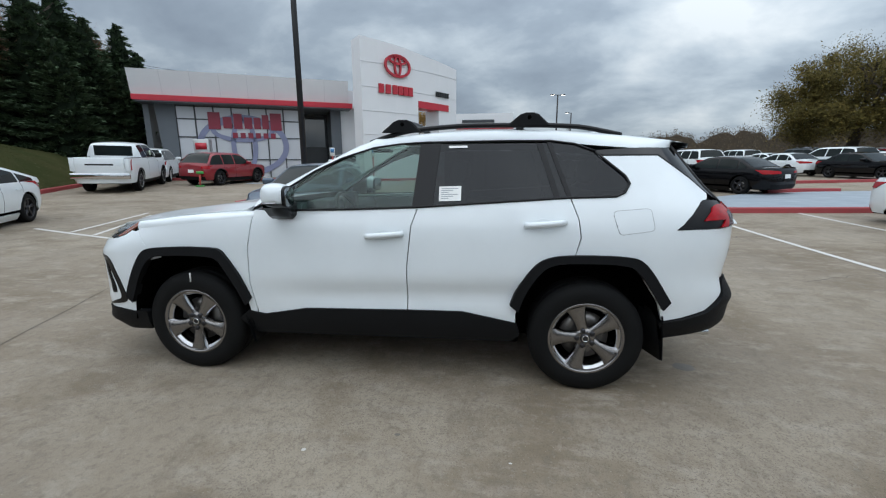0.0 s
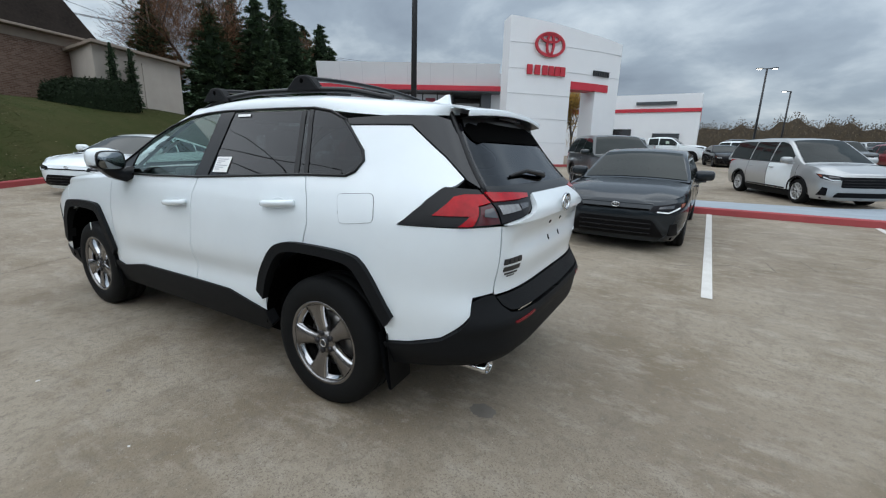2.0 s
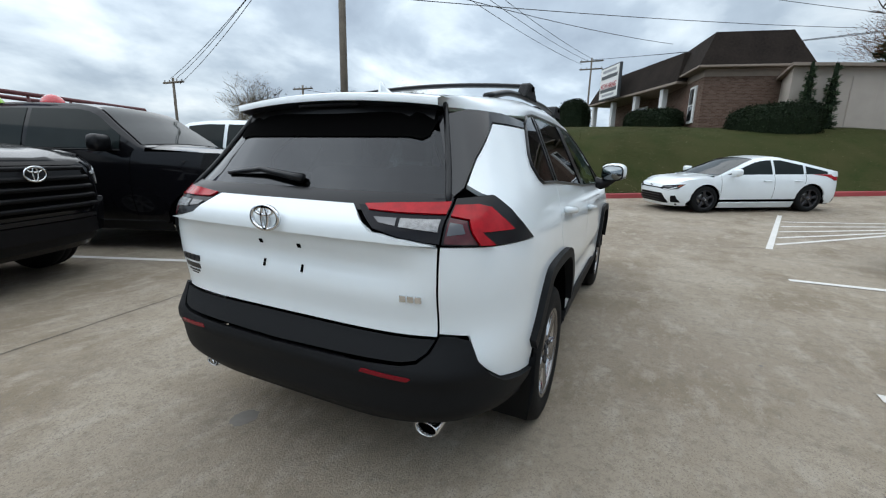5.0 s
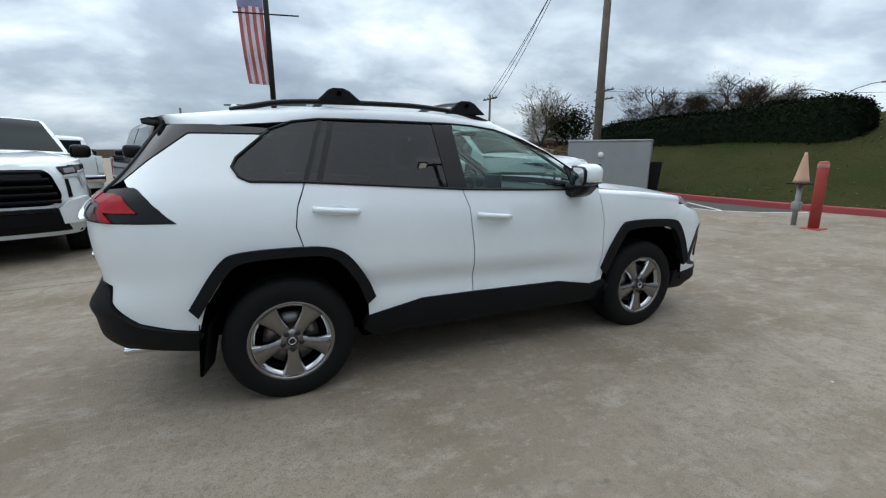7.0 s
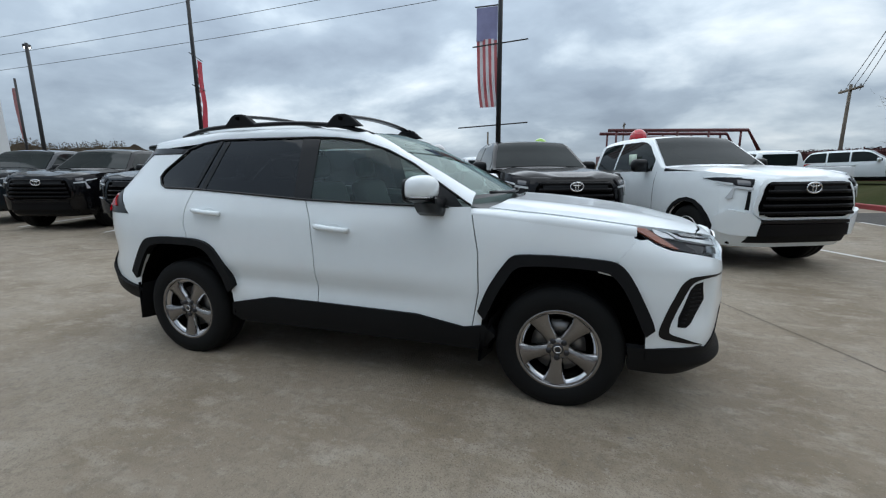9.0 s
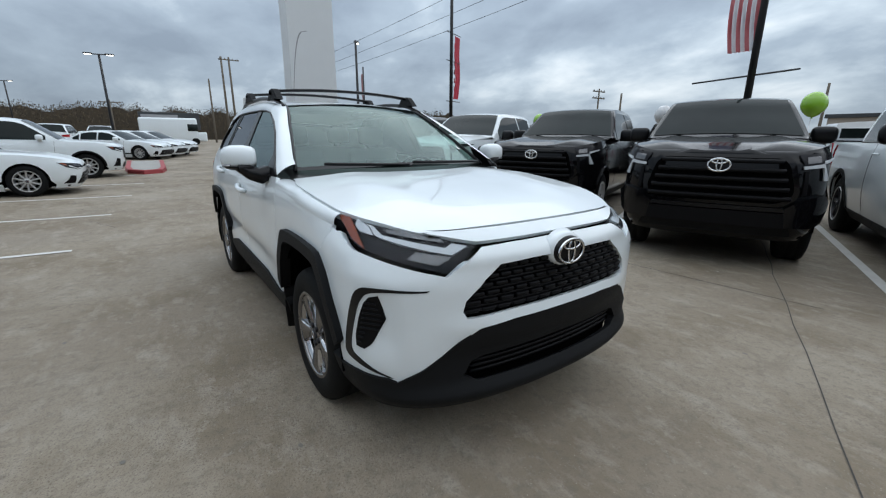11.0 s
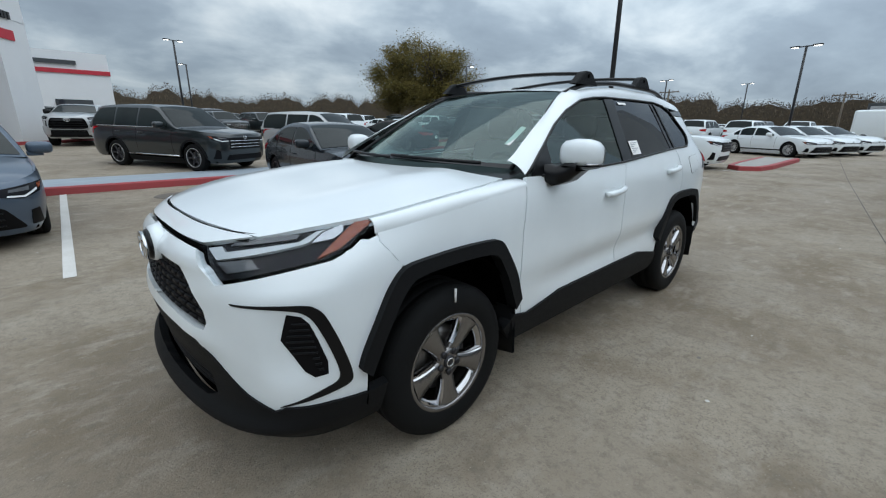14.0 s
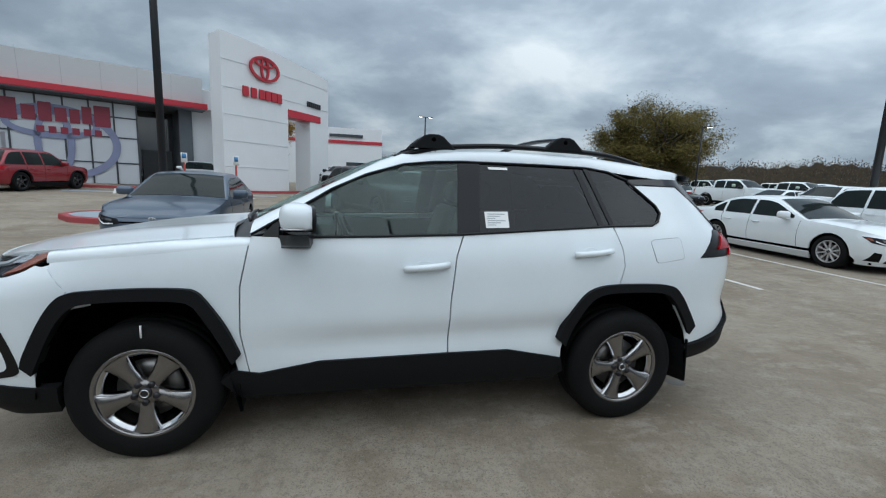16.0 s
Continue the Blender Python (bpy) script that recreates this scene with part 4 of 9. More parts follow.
pair("pillar_trim", flank([(0.235, 1.174), (0.365, 1.184), (0.40, 1.577), (0.265, 1.572)], 0.002, 0.012, pressed=False), M["trim"])
pair("pillar_trim", flank([(1.198, 1.236), (1.226, 1.236), (1.108, 1.577), (1.08, 1.577)], 0.002, 0.012, pressed=False), M["trim"])
pair("pillar_trim", flank([(-0.78, 1.152), (-0.595, 1.150), (-0.572, 1.306), (-0.62, 1.280), (-0.72, 1.222)], 0.002, 0.01, pressed=False), M["trim"])
pair("window_rail", flank([(1.015, 1.572), (1.05, 1.572), (1.155, 1.236), (1.12, 1.235)], 0.0, 0.006, pressed=False), M["trim"])


def edging(pts, r, out=0.004):
    pts = [SUV.side(x, z, out) for x, z in dense(pts, 0.05, False)]
    return lambda: tubed(pts, r, 6)


pair("window_moulding", edging([(-0.70, 1.150), (-0.2, 1.160), (0.265, 1.176), (0.8, 1.211), (1.21, 1.237), (1.487, 1.245), (1.537, 1.268), (1.568, 1.32), (1.545, 1.366), (1.375, 1.512)], 0.008), M["trim"])
TOP_LINE = [(-0.83, 1.160), (-0.62, 1.288), (-0.44, 1.402), (-0.26, 1.486), (-0.05, 1.552), (0.13, 1.575), (0.30, 1.584), (0.8, 1.588), (1.105, 1.585), (1.25, 1.565), (1.38, 1.515)]
pair("window_moulding", edging(TOP_LINE, 0.007), M["trim"])
# roof: rails of points from the window line over the roof
def roof_z(x):
    return ROOF(x)


ROOF = curve((-1.00, 1.185), (-0.55, 1.425), (-0.16, 1.602), (-0.02, 1.638), (0.25, 1.672), (0.6, 1.692), (1.0, 1.690), (1.4, 1.668), (1.75, 1.632), (2.0, 1.596))
EDGE_Y = curve((-0.80, 0.755), (-0.40, 0.655), (-0.02, 0.572), (0.4, 0.585), (1.2, 0.575), (1.95, 0.50))
EDGE_LOW = curve((-0.83, 1.160), (-0.62, 1.288), (-0.44, 1.402), (-0.26, 1.486), (-0.05, 1.552), (0.13, 1.575), (0.30, 1.584), (0.8, 1.588), (1.105, 1.585), (1.25, 1.567), (1.45, 1.548), (1.70, 1.533), (1.92, 1.545))


def roof_edge(s=-1):
    rows = []
    for i in range(47):
        x = -0.835 + (1.93 + 0.835) * i / 46
        a = Vector(SUV.side(x, EDGE_LOW(x), 0.0, s))
        top = ROOF(x) - 0.030 if x > 0.0 else ROOF(x - 0.07 * min(1, -x * 3)) - 0.012
        b = Vector((x, s * EDGE_Y(x), top))
        bulge = Vector((0, s * 0.6, 0.8)) * (0.024 if x > -0.1 else 0.012)
        rows.append([a + (b - a) * k + bulge * (4 * k * (1 - k)) for k in (0, 0.12, 0.3, 0.5, 0.7, 0.88, 1)])
    return outward(loft(rows), (0.5, 0, 1.2))


pair("roof_pillar", roof_edge, M["white"])
rows = []
for i in range(34):
    x = -0.03 + (1.955 + 0.03) * i / 33
    e = EDGE_Y(x)
    rows.append([(x - (0.045 * (1 - (y / e) ** 2) if i == 0 else 0) + (0.03 * (1 - (y / e) ** 2) if i == 33 else 0), y, ROOF(x) - 0.030 * (y / e) ** 2 - 0.004 * math.exp(-((abs(y) - e * 0.62) / 0.03) ** 2)) for y in (e * k / 12 for k in range(-12, 13))])
part("roof", outward(loft(rows), (0.5, 0, 1.0)), M["white"], HERO)
rows = []
for i in range(13):
    k = i / 12
    x = -0.985 + k * (0.985 - 0.075)
    e = EDGE_Y(-0.80 + k * 0.78) - 0.012
    z = ROOF(x)
    rows.append([(x + 0.20 * (y / e) ** 2 * (1 - k) + 0.055 * (y / e) ** 2 * k, y, z + 0.006 - 0.022 * (y / e) ** 2) for y in (e * j / 10 for j in range(-10, 11))])
part("windscreen", outward(loft(rows), (0.5, 0, 1.0)), M["screen_glass"], HERO)
part("windscreen_band", outward(loft([[(p[0] - 0.003, p[1], p[2] + 0.003) for p in r] for r in (rows[0], [Vector(a).lerp(Vector(b), 0.45) for a, b in zip(rows[0], rows[1])])]), (0.5, 0, 1.0)), M["trim"], HERO)
for s in (-1, 1):
    part("windscreen_moulding", tubed([(r[0 if s < 0 else -1][0], r[0 if s < 0 else -1][1], r[0][2] + 0.002) for r in rows], 0.012, 6), M["trim"], HERO)
part("scuttle", outward(loft([[(a - b * (1 - (y / 0.79) ** 2), y, c - d * (y / 0.79) ** 2) for y in (0.79 * j / 10 for j in range(-10, 11))] for a, b, c, d in
     ((-1.10, 0.03, 1.125, 0.040), (-1.06, 0.04, 1.138, 0.036), (-0.90, 0.14, 1.150, 0.022), (-0.68, 0.24, 1.186, 0.0))]), (0, 0, 0)), M["trim"], HERO)
for y0, y1 in ((-0.62, 0.02), (0.05, 0.60)):
    part("wiper", tubed([(-0.86 - 0.12 * (1 - (y / 0.7) ** 2) + 0.0, y, 1.208 + 0.014 * k) for k, y in ((j / 6, y0 + (y1 - y0) * j / 6) for j in range(7))], 0.010, 6), M["trim"], HERO)
part("camera_pod", boxed(-0.24, -0.10, -0.07, 0.07, 1.545, 1.575, 0.012), M["trim"], HERO)
FLAP = dense(rounded([(1.462, 1.158), (1.682, 1.176), (1.705, 1.046), (1.502, 1.018)], 0.03), 0.02)
part("fuel_flap", patch(FLAP, lambda x, z: SUV.side(x, z, 0.002), (0.05, 0.04), 0.004), M["white"], HERO)
part("fuel_flap_gap", tubed([SUV.side(x, z, 0.0005) for x, z in FLAP + FLAP[:1]], 0.0016, 5), M["void"], HERO)
# bonnet
HOOD_Z = curve((-2.14, 1.025), (-2.04, 1.047), (-1.9, 1.077), (-1.5, 1.132), (-1.2, 1.163), (-0.92, 1.182))
HOOD_Y = curve((-2.10, 0.56), (-2.037, 0.633), (-1.971, 0.690), (-1.883, 0.745), (-1.782, 0.796), (-1.667, 0.833), (-1.40, 0.845), (-1.235, 0.840), (-1.10, 0.80), (-0.83, 0.80))


def hood(x, y, e=None):
    k = abs(y) / (e or HOOD_Y(x))
    return HOOD_Z(x) - 0.036 * k ** 2.4 + 0.010 * math.exp(-((k - 0.60) / 0.16) ** 2) * min(1, max(0, (x + 2.1) * 2.2)) - 0.005 * math.exp(-(k / 0.4) ** 2) * min(1, max(0, (x + 2.0) * 2))


rows = []
for i in range(30):
    k = i / 29
    x = -2.035 + k * 0.935
    e = HOOD_Y(x)
    bow = [0.097 * (1 - abs(j / 16) ** 2.4) * (1 - k) ** 3 - (0.065 + 0.11 * (j / 16) ** 2) * k ** 3 for j in range(-16, 17)]
    rows.append([(x - b, e * j / 16, hood(x - b * (1 - k) if b > 0 else x - b, e * j / 16, e)) for b, j in zip(bow, range(-16, 17))])
part("bonnet", skirted(loft(rows), 0.018, (-1.5, 0, 0.5)), M["white"], HERO)


def wing_top(s=-1):
    rows = []
    for i in range(28):
        x = -2.02 + 1.19 * i / 27
        e = HOOD_Y(x) + 0.006
        top = curve((-1.75, 1.010), (-1.70, 1.015), (-1.4, 1.050), (-1.1, 1.082), (-0.835, 1.108))(x) if x > -1.75 else 1.04 + (x + 1.75) * 0.02
        a = Vector(SUV.side(x, top, 0.0, s))
        b = Vector((x, s * e, hood(x, e) - 0.006))
        rows.append([Vector((x, b.y + (a.y - b.y) * math.cos(k) ** 0.85, a.z + (b.z - a.z) * math.sin(k) ** 0.9)) for k in (math.pi / 2 * j / 9 for j in range(10))] + [(b.x, b.y, b.z - 0.03)])
    return outward(loft([r for r in rows if r[0][0] > -1.72]), (-1.3, 0, 0.8))


pair("wing_top", wing_top, M["white"])
part("bonnet_seam", patch(fq(*F((-0.62, 0.995), (-0.62, 1.018), (0.62, 1.018), (0.62, 0.995))), lambda q, z: SUV.front(q, z, -0.014), (0.05, 0.01)), M["void"], HERO)
part("bonnet_gap", patch(fq(*F((-0.48, 0.950), (-0.48, 0.990), (0.48, 0.990), (0.48, 0.950))), lambda q, z: SUV.front(q, z, -0.030), (0.05, 0.02)), M["void"], HERO)
part("nose_panel", patch(fq(*F((-0.447, 0.978), (-0.50, 0.988), (-0.557, 1.000), (-0.60, 1.008), (-0.622, 1.013), (-0.60, 1.0165), (-0.4, 1.0195), (0, 1.0205), (0.4, 1.0195), (0.60, 1.0165), (0.622, 1.013), (0.60, 1.008), (0.557, 1.000), (0.50, 0.988), (0.447, 0.978), (0, 0.980))),
     lambda q, z: SUV.front(q, z, 0.0), (0.05, 0.012), 0.025), M["white"], HERO)


# front bumper skin, as two halves round the grille
BUMPER = F((0, 0.966), (0.30, 0.964), (0.437, 0.959), (0.515, 0.912), (0.604, 0.861)) + S((-2.063, 0.911), (-1.979, 0.930), (-1.881, 0.946), (-1.819, 0.968), (-1.765, 1.000), (-1.708, 0.992), (-1.622, 0.895), (-1.63, 0.845), (-1.70, 0.71), (-1.79, 0.52), (-1.79, 0.408), (-1.93, 0.425), (-2.07, 0.428)) \
    + F((0.778, 0.414), (0.70, 0.466), (0.56, 0.578), (0.47, 0.634), (0.3, 0.648), (0, 0.650), (0, 0.690), (0.30, 0.688), (0.48, 0.680), (0.527, 0.682), (0.547, 0.712), (0.535, 0.755), (0.45, 0.832), (0.372, 0.888), (0.2, 0.894), (0, 0.894))


def FACE(q, z):
    """How far the bumper skin stands out from the shell: lips over and under the grille, a crease under the lamps, hollows at the vents."""
    a = abs(q)
    lip = (0.018 * math.exp(-((z - 0.64) / 0.05) ** 2) + 0.012 * math.exp(-((z - 0.92) / 0.04) ** 2)) * math.exp(-(q / 0.75) ** 6)
    under = min(1.0, max(0.0, (0.852 - z) / 0.035)) * min(1.0, max(0.0, (z - 0.45) / 0.2))
    hollow = 0.020 * math.exp(-((a - 1.19) / 0.13) ** 4 - ((z - 0.67) / 0.13) ** 4)
    return lip - 0.010 * under * math.exp(-((a - 1.1) / 0.42) ** 4) - hollow


pair("front_bumper", lambda: patch(fq(*BUMPER), lambda q, z: SUV.front(-q, z, FACE(q, z)), (0.05, 0.022), 0.035), M["white"])
GRILLE = F((-0.53, 0.672), (-0.555, 0.71), (-0.542, 0.76), (-0.455, 0.838), (-0.375, 0.897), (0.375, 0.897), (0.455, 0.838), (0.542, 0.76), (0.555, 0.71), (0.53, 0.672))
part("grille_back", patch(fq(*GRILLE), lambda q, z: SUV.front(q, z, -0.045), (0.1, 0.05)), M["void"], HERO)
for r in range(6):
    z = 0.704 + r * 0.034
    half = 0.545 if z < 0.75 else 0.545 - (z - 0.75) * 1.22
    n = 13 if r % 2 else 14
    bm = bmesh.new()
    for j in range(n):
        y = half * (2 * (j + 0.5) / n - 1)
        w = half / n * 0.80
        a = SUV.front(SUV.front_q(y=y - w, z=z), z, -0.012)
        b = SUV.front(SUV.front_q(y=y + w, z=z), z, -0.012)
        box(bm, -0.004, 0.03, -(Vector(a) - Vector(b)).length / 2, (Vector(a) - Vector(b)).length / 2, -0.008, 0.008, 0.003,
            Matrix.Translation((Vector(a) + Vector(b)) / 2) @ Matrix.Rotation(math.atan2(b[1] - a[1], b[0] - a[0]) - math.pi / 2, 4, "Z"), 1)
    part("grille_bar", bm, M["grille"], HERO)
    pts = [SUV.front(SUV.front_q(y=half * 1.0 * j / 10, z=z), z - 0.018 if r else z, -0.022) for j in range(-10, 11)]
    part("grille_bar", tubed(pts, 0.007, 6), M["grille"], HERO)
bm = emblem(0.172, 0.012, 0.62)
bmesh.ops.rotate(bm, matrix=Matrix.Rotation(radians(-90), 3, "Z"), verts=bm.verts)
bmesh.ops.translate(bm, vec=(-2.286, 0, 0.900), verts=bm.verts)
badge = part("badge", bm, M["chrome"], HERO, "chrome oval badge with nested rings")
b = lathe([(0.0, 0.0), (0.082, 0.0), (0.090, 0.010), (0.090, 0.03)], 32)
bmesh.ops.rotate(b, matrix=Matrix.Rotation(radians(-90), 3, "Z"), verts=b.verts)
bmesh.ops.scale(b, vec=(1, 1, 0.72), verts=b.verts)
bmesh.ops.translate(b, vec=(-2.281, 0, 0.900), verts=b.verts)
part("badge_back", b, M["trim"], HERO)
b = lathe([(0.0, 0.004), (0.096, 0.004), (0.104, 0.02), (0.118, 0.05)], 32)
bmesh.ops.rotate(b, matrix=Matrix.Rotation(radians(-90), 3, "Z"), verts=b.verts)
bmesh.ops.scale(b, vec=(1, 1, 0.74), verts=b.verts)
bmesh.ops.translate(b, vec=(-2.272, 0, 0.903), verts=b.verts)
part("badge_boss", b, M["white"], HERO)
# lower front
LOW = F((0, 0.658), (0.3, 0.656), (0.47, 0.640), (0.56, 0.585), (0.70, 0.472), (0.778, 0.420)) + S((-2.07, 0.436), (-1.93, 0.432), (-1.79, 0.415), (-1.70, 0.42), (-1.72, 0.27), (-1.95, 0.25)) + F((0.70, 0.262), (0.4, 0.25), (0, 0.25), (0, 0.392), (0.46, 0.392), (0.53, 0.420), (0.50, 0.480), (0.44, 0.492), (0, 0.496))
pair("lower_bumper", lambda: patch(fq(*LOW), lambda q, z: SUV.front(-q, z, 0.010 + 0.042 * math.exp(-((z - 0.335) / 0.045) ** 2) * math.exp(-(q / 1.25) ** 8) - 0.022 * math.exp(-((z - 0.50) / 0.07) ** 2) * math.exp(-(q / 0.8) ** 6)), (0.06, 0.022), 0.04), M["cladding"])
# black backing paints in the shade inside the intake
part("intake_back", patch(fq(*F((-0.58, 0.26), (-0.58, 0.505), (0.58, 0.505), (0.58, 0.26))), lambda q, z: SUV.front(q, z, -0.050), (0.1, 0.05)), M["void"], HERO)
for z in (0.414, 0.440, 0.466):
    part("grille_bar", tubed([SUV.front(SUV.front_q(y=0.50 * j / 8, z=z), z, -0.030) for j in range(-8, 9)], 0.008, 6), M["grille"], HERO)
# bumper corners: vent and the thin black bracket round it
pair("wing_joint", flank([(-1.53, 0.82), (-1.53, 1.028), (-1.66, 1.018), (-1.83, 0.965), (-1.74, 0.86), (-1.62, 0.80)], -0.007, 0.0, pressed=False), M["white"])
VENT = S((-2.052, 0.788), (-2.012, 0.776), (-1.990, 0.750), (-1.966, 0.687), (-1.938, 0.600), (-1.938, 0.550), (-1.982, 0.546), (-2.012, 0.572), (-2.074, 0.693))
pair("corner_vent", lambda: patch(fq(*VENT), lambda q, z: SUV.front(-q, z, FACE(q, z) + 0.003), (0.05, 0.03), 0.012), M["grille"])
for i in range(9):
    z = 0.575 + 0.022 * i
    a, b = -2.062 + abs(z - 0.69) * 0.35 + (0.05 if z < 0.62 else 0.0), -1.952 - (z - 0.57) * 0.24
    pair("vent_slat", lambda: tubed([SUV.front(-q, z, FACE(q, z) + 0.005) for q in (SUV.front_q(x=a + (b - a) * j / 5, z=z) for j in range(6))], 0.004, 5), M["cladding"])
STRIP = [(-2.175, 0.814), (-2.10, 0.822), (-2.007, 0.819), (-1.972, 0.810), (-1.940, 0.780), (-1.914, 0.719), (-1.878, 0.627), (-1.846, 0.518), (-1.856, 0.484), (-1.92, 0.472), (-2.046, 0.450), (-2.085, 0.436)]
STRIP_IN = [(-2.170, 0.808), (-2.10, 0.811), (-2.019, 0.799), (-1.981, 0.769), (-1.953, 0.708), (-1.918, 0.617), (-1.896, 0.542), (-1.902, 0.508), (-1.968, 0.490), (-2.075, 0.444)]
pair("corner_bracket", lambda: patch(fq(*S(*(eased(STRIP) + eased(STRIP_IN)[::-1]))), lambda q, z: SUV.front(-q, z, FACE(q, z) + 0.004), (0.05, 0.03), 0.012), M["trim"])
# headlamps
LAMP = F((0.445, 0.964), (0.52, 0.916), (0.605, 0.866)) + S((-2.063, 0.916), (-1.979, 0.935), (-1.881, 0.951), (-1.819, 0.973), (-1.771, 1.004), (-1.64, 1.072), (-1.70, 1.066), (-1.782, 1.054), (-1.883, 1.039), (-1.971, 1.021)) + F((0.637, 1.006), (0.557, 0.993), (0.49, 0.978))
pair("headlamp", nosed(fq(*LAMP), -0.030, 0.01, (0.05, 0.03)), M["smoke_lamp"])
pair("headlamp_lens", nosed(fq(*LAMP), 0.001, 0.012, (0.05, 0.03)), M["lens"])
DRL = F((0.49, 0.964), (0.566, 0.937), (0.66, 0.957)) + S((-1.946, 0.993), (-1.923, 1.000), (-1.876, 1.028), (-1.849, 1.036), (-1.888, 1.030), (-1.950, 1.001)) + F((0.712, 0.990), (0.581, 0.962), (0.547, 0.976))
pair("daytime_lamp", nosed(fq(*DRL), -0.010, 0.014, (0.05, 0.02)), M["grey_drl"])
pair("lamp_reflector", nosed(fq(*(F((0.575, 0.978)) + S((-1.955, 1.008), (-1.940, 1.020), (-1.992, 1.016)) + F((0.579, 0.991)))), -0.018, 0.01, (0.05, 0.02)), M["grey_lamp"])
pair("lamp_reflector", nosed(fq(*S((-1.872, 1.026), (-1.801, 1.048), (-1.811, 1.027), (-1.85, 1.006), (-1.92, 0.996))), -0.016, 0.01, (0.05, 0.02)), M["clear_lamp"])
pair("turn_lamp", nosed(fq(*S((-1.925, 0.951), (-1.843, 0.976), (-1.725, 1.040), (-1.690, 1.060), (-1.763, 1.053), (-1.83, 1.012))), -0.012, 0.01, (0.05, 0.03)), M["amber"])
pair("lamp_bowl", nosed(fq(*F((0.571, 0.928), (0.633, 0.900), (0.735, 0.926), (0.690, 0.950))), -0.016, 0.01, (0.05, 0.03)), M["grey_lamp"])

# rear of the SUV: hatch, glass, lamps, bumper
def hatch(poly, out=0.0, skirt=0.02):
    return patch(rq(*R(*poly)), lambda q, z: SUV.rear(q, z, out - 0.03 * math.exp(-((z - 0.97) / 0.06) ** 2 - (q / 0.35) ** 6)), (0.05, 0.03), skirt)


TAILGATE = part("tailgate", hatch([(-0.655, 0.735), (-0.657, 0.90), (-0.66, 1.055), (-0.45, 1.066), (0.45, 1.066), (0.66, 1.055), (0.657, 0.90), (0.655, 0.735)]), M["white"], HERO)
GARNISH = [(-0.655, 1.064), (-0.52, 1.085), (-0.435, 1.105), (-0.335, 1.185), (0.335, 1.185), (0.435, 1.105), (0.52, 1.085), (0.655, 1.064), (0.44, 1.070), (-0.44, 1.070)]
part("tailgate_garnish", patch(rq(*R(*GARNISH)), lambda q, z: SUV.rear(q, z, 0.020 + 0.012 * math.exp(-((z - 1.12) / 0.05) ** 2)), (0.05, 0.02), 0.03), M["white"], HERO)
part("gate_lower", patch(rq(*R((-0.600, 0.662), (-0.632, 0.688), (-0.650, 0.728), (0.650, 0.728), (0.632, 0.688), (0.600, 0.662), (0.55, 0.652), (0, 0.640), (-0.55, 0.652))), lambda q, z: SUV.rear(q, z, 0.010), (0.06, 0.03), 0.04), M["cladding"], HERO)
BUMP = S((1.765, 0.47), (1.785, 0.478), (1.90, 0.498), (2.05, 0.541), (2.12, 0.592), (2.162, 0.652)) + R((0.755, 0.720), (0.705, 0.738), (0.662, 0.738), (0.642, 0.686), (0.607, 0.652), (0.55, 0.641), (0.30, 0.633), (0, 0.629), (0, 0.36), (0.4, 0.362), (0.66, 0.39)) + S((2.10, 0.40), (1.80, 0.36), (1.79, 0.42))


def bumped(q, z):
    """The rear bumper: a ledge under the tailgate, full corners, tucked in below."""
    a = abs(q)
    return 0.012 + 0.014 * math.exp(-((z - 0.60) / 0.035) ** 2) * math.exp(-(q / 0.9) ** 6) + 0.014 * math.exp(-((a - 1.05) / 0.25) ** 2 - ((z - 0.56) / 0.14) ** 2) - 0.020 * math.exp(-((z - 0.38) / 0.05) ** 2)


pair("rear_bumper", lambda: patch(rq(*BUMP), lambda q, z: SUV.rear(-q, z, bumped(q, z)), (0.05, 0.022), 0.05), M["cladding"])
pair("reflector", tailed(rq(*R((0.405, 0.603), (0.578, 0.592), (0.592, 0.602), (0.580, 0.607), (0.415, 0.617))), 0.028, 0.02, (0.05, 0.02)), M["reflector"], label="dark red rear reflector")
part("under_rear", boxed(1.6, 2.1, -0.55, 0.55, 0.39, 0.50, 0.02), M["void"], HERO)
for s in (-1, 1):
    b = lathe([(0.036, 0.0), (0.040, 0.004), (0.040, 0.20), (0.033, 0.20), (0.033, 0.004)], 24, close=True)
    bmesh.ops.scale(b, vec=(1.25, 1, 0.78), verts=b.verts)
    bmesh.ops.rotate(b, matrix=Matrix.Rotation(radians(90), 3, "Z"), verts=b.verts)
    bmesh.ops.translate(b, vec=(2.195, s * 0.60, 0.330), verts=b.verts)
    part("tailpipe", b, M["chrome"], HERO)
    b = lathe([(0.0, 0.05), (0.036, 0.05), (0.036, 0.06)], 20)
    bmesh.ops.scale(b, vec=(1.25, 1, 0.78), verts=b.verts)
    bmesh.ops.rotate(b, matrix=Matrix.Rotation(radians(90), 3, "Z"), verts=b.verts)
    bmesh.ops.translate(b, vec=(2.195, s * 0.60, 0.330), verts=b.verts)
    part("tailpipe_bore", b, M["void"], HERO)
# tail lamps: corner piece and gate piece
CORNER = S((1.83, 1.052), (1.905, 1.118), (1.995, 1.216)) + R((0.76, 1.222), (0.672, 1.212), (0.670, 1.068), (0.745, 1.062))
pair("tail_lamp", tailed(rq(*CORNER), 0.004, 0.03, (0.04, 0.03)), M["trim"])
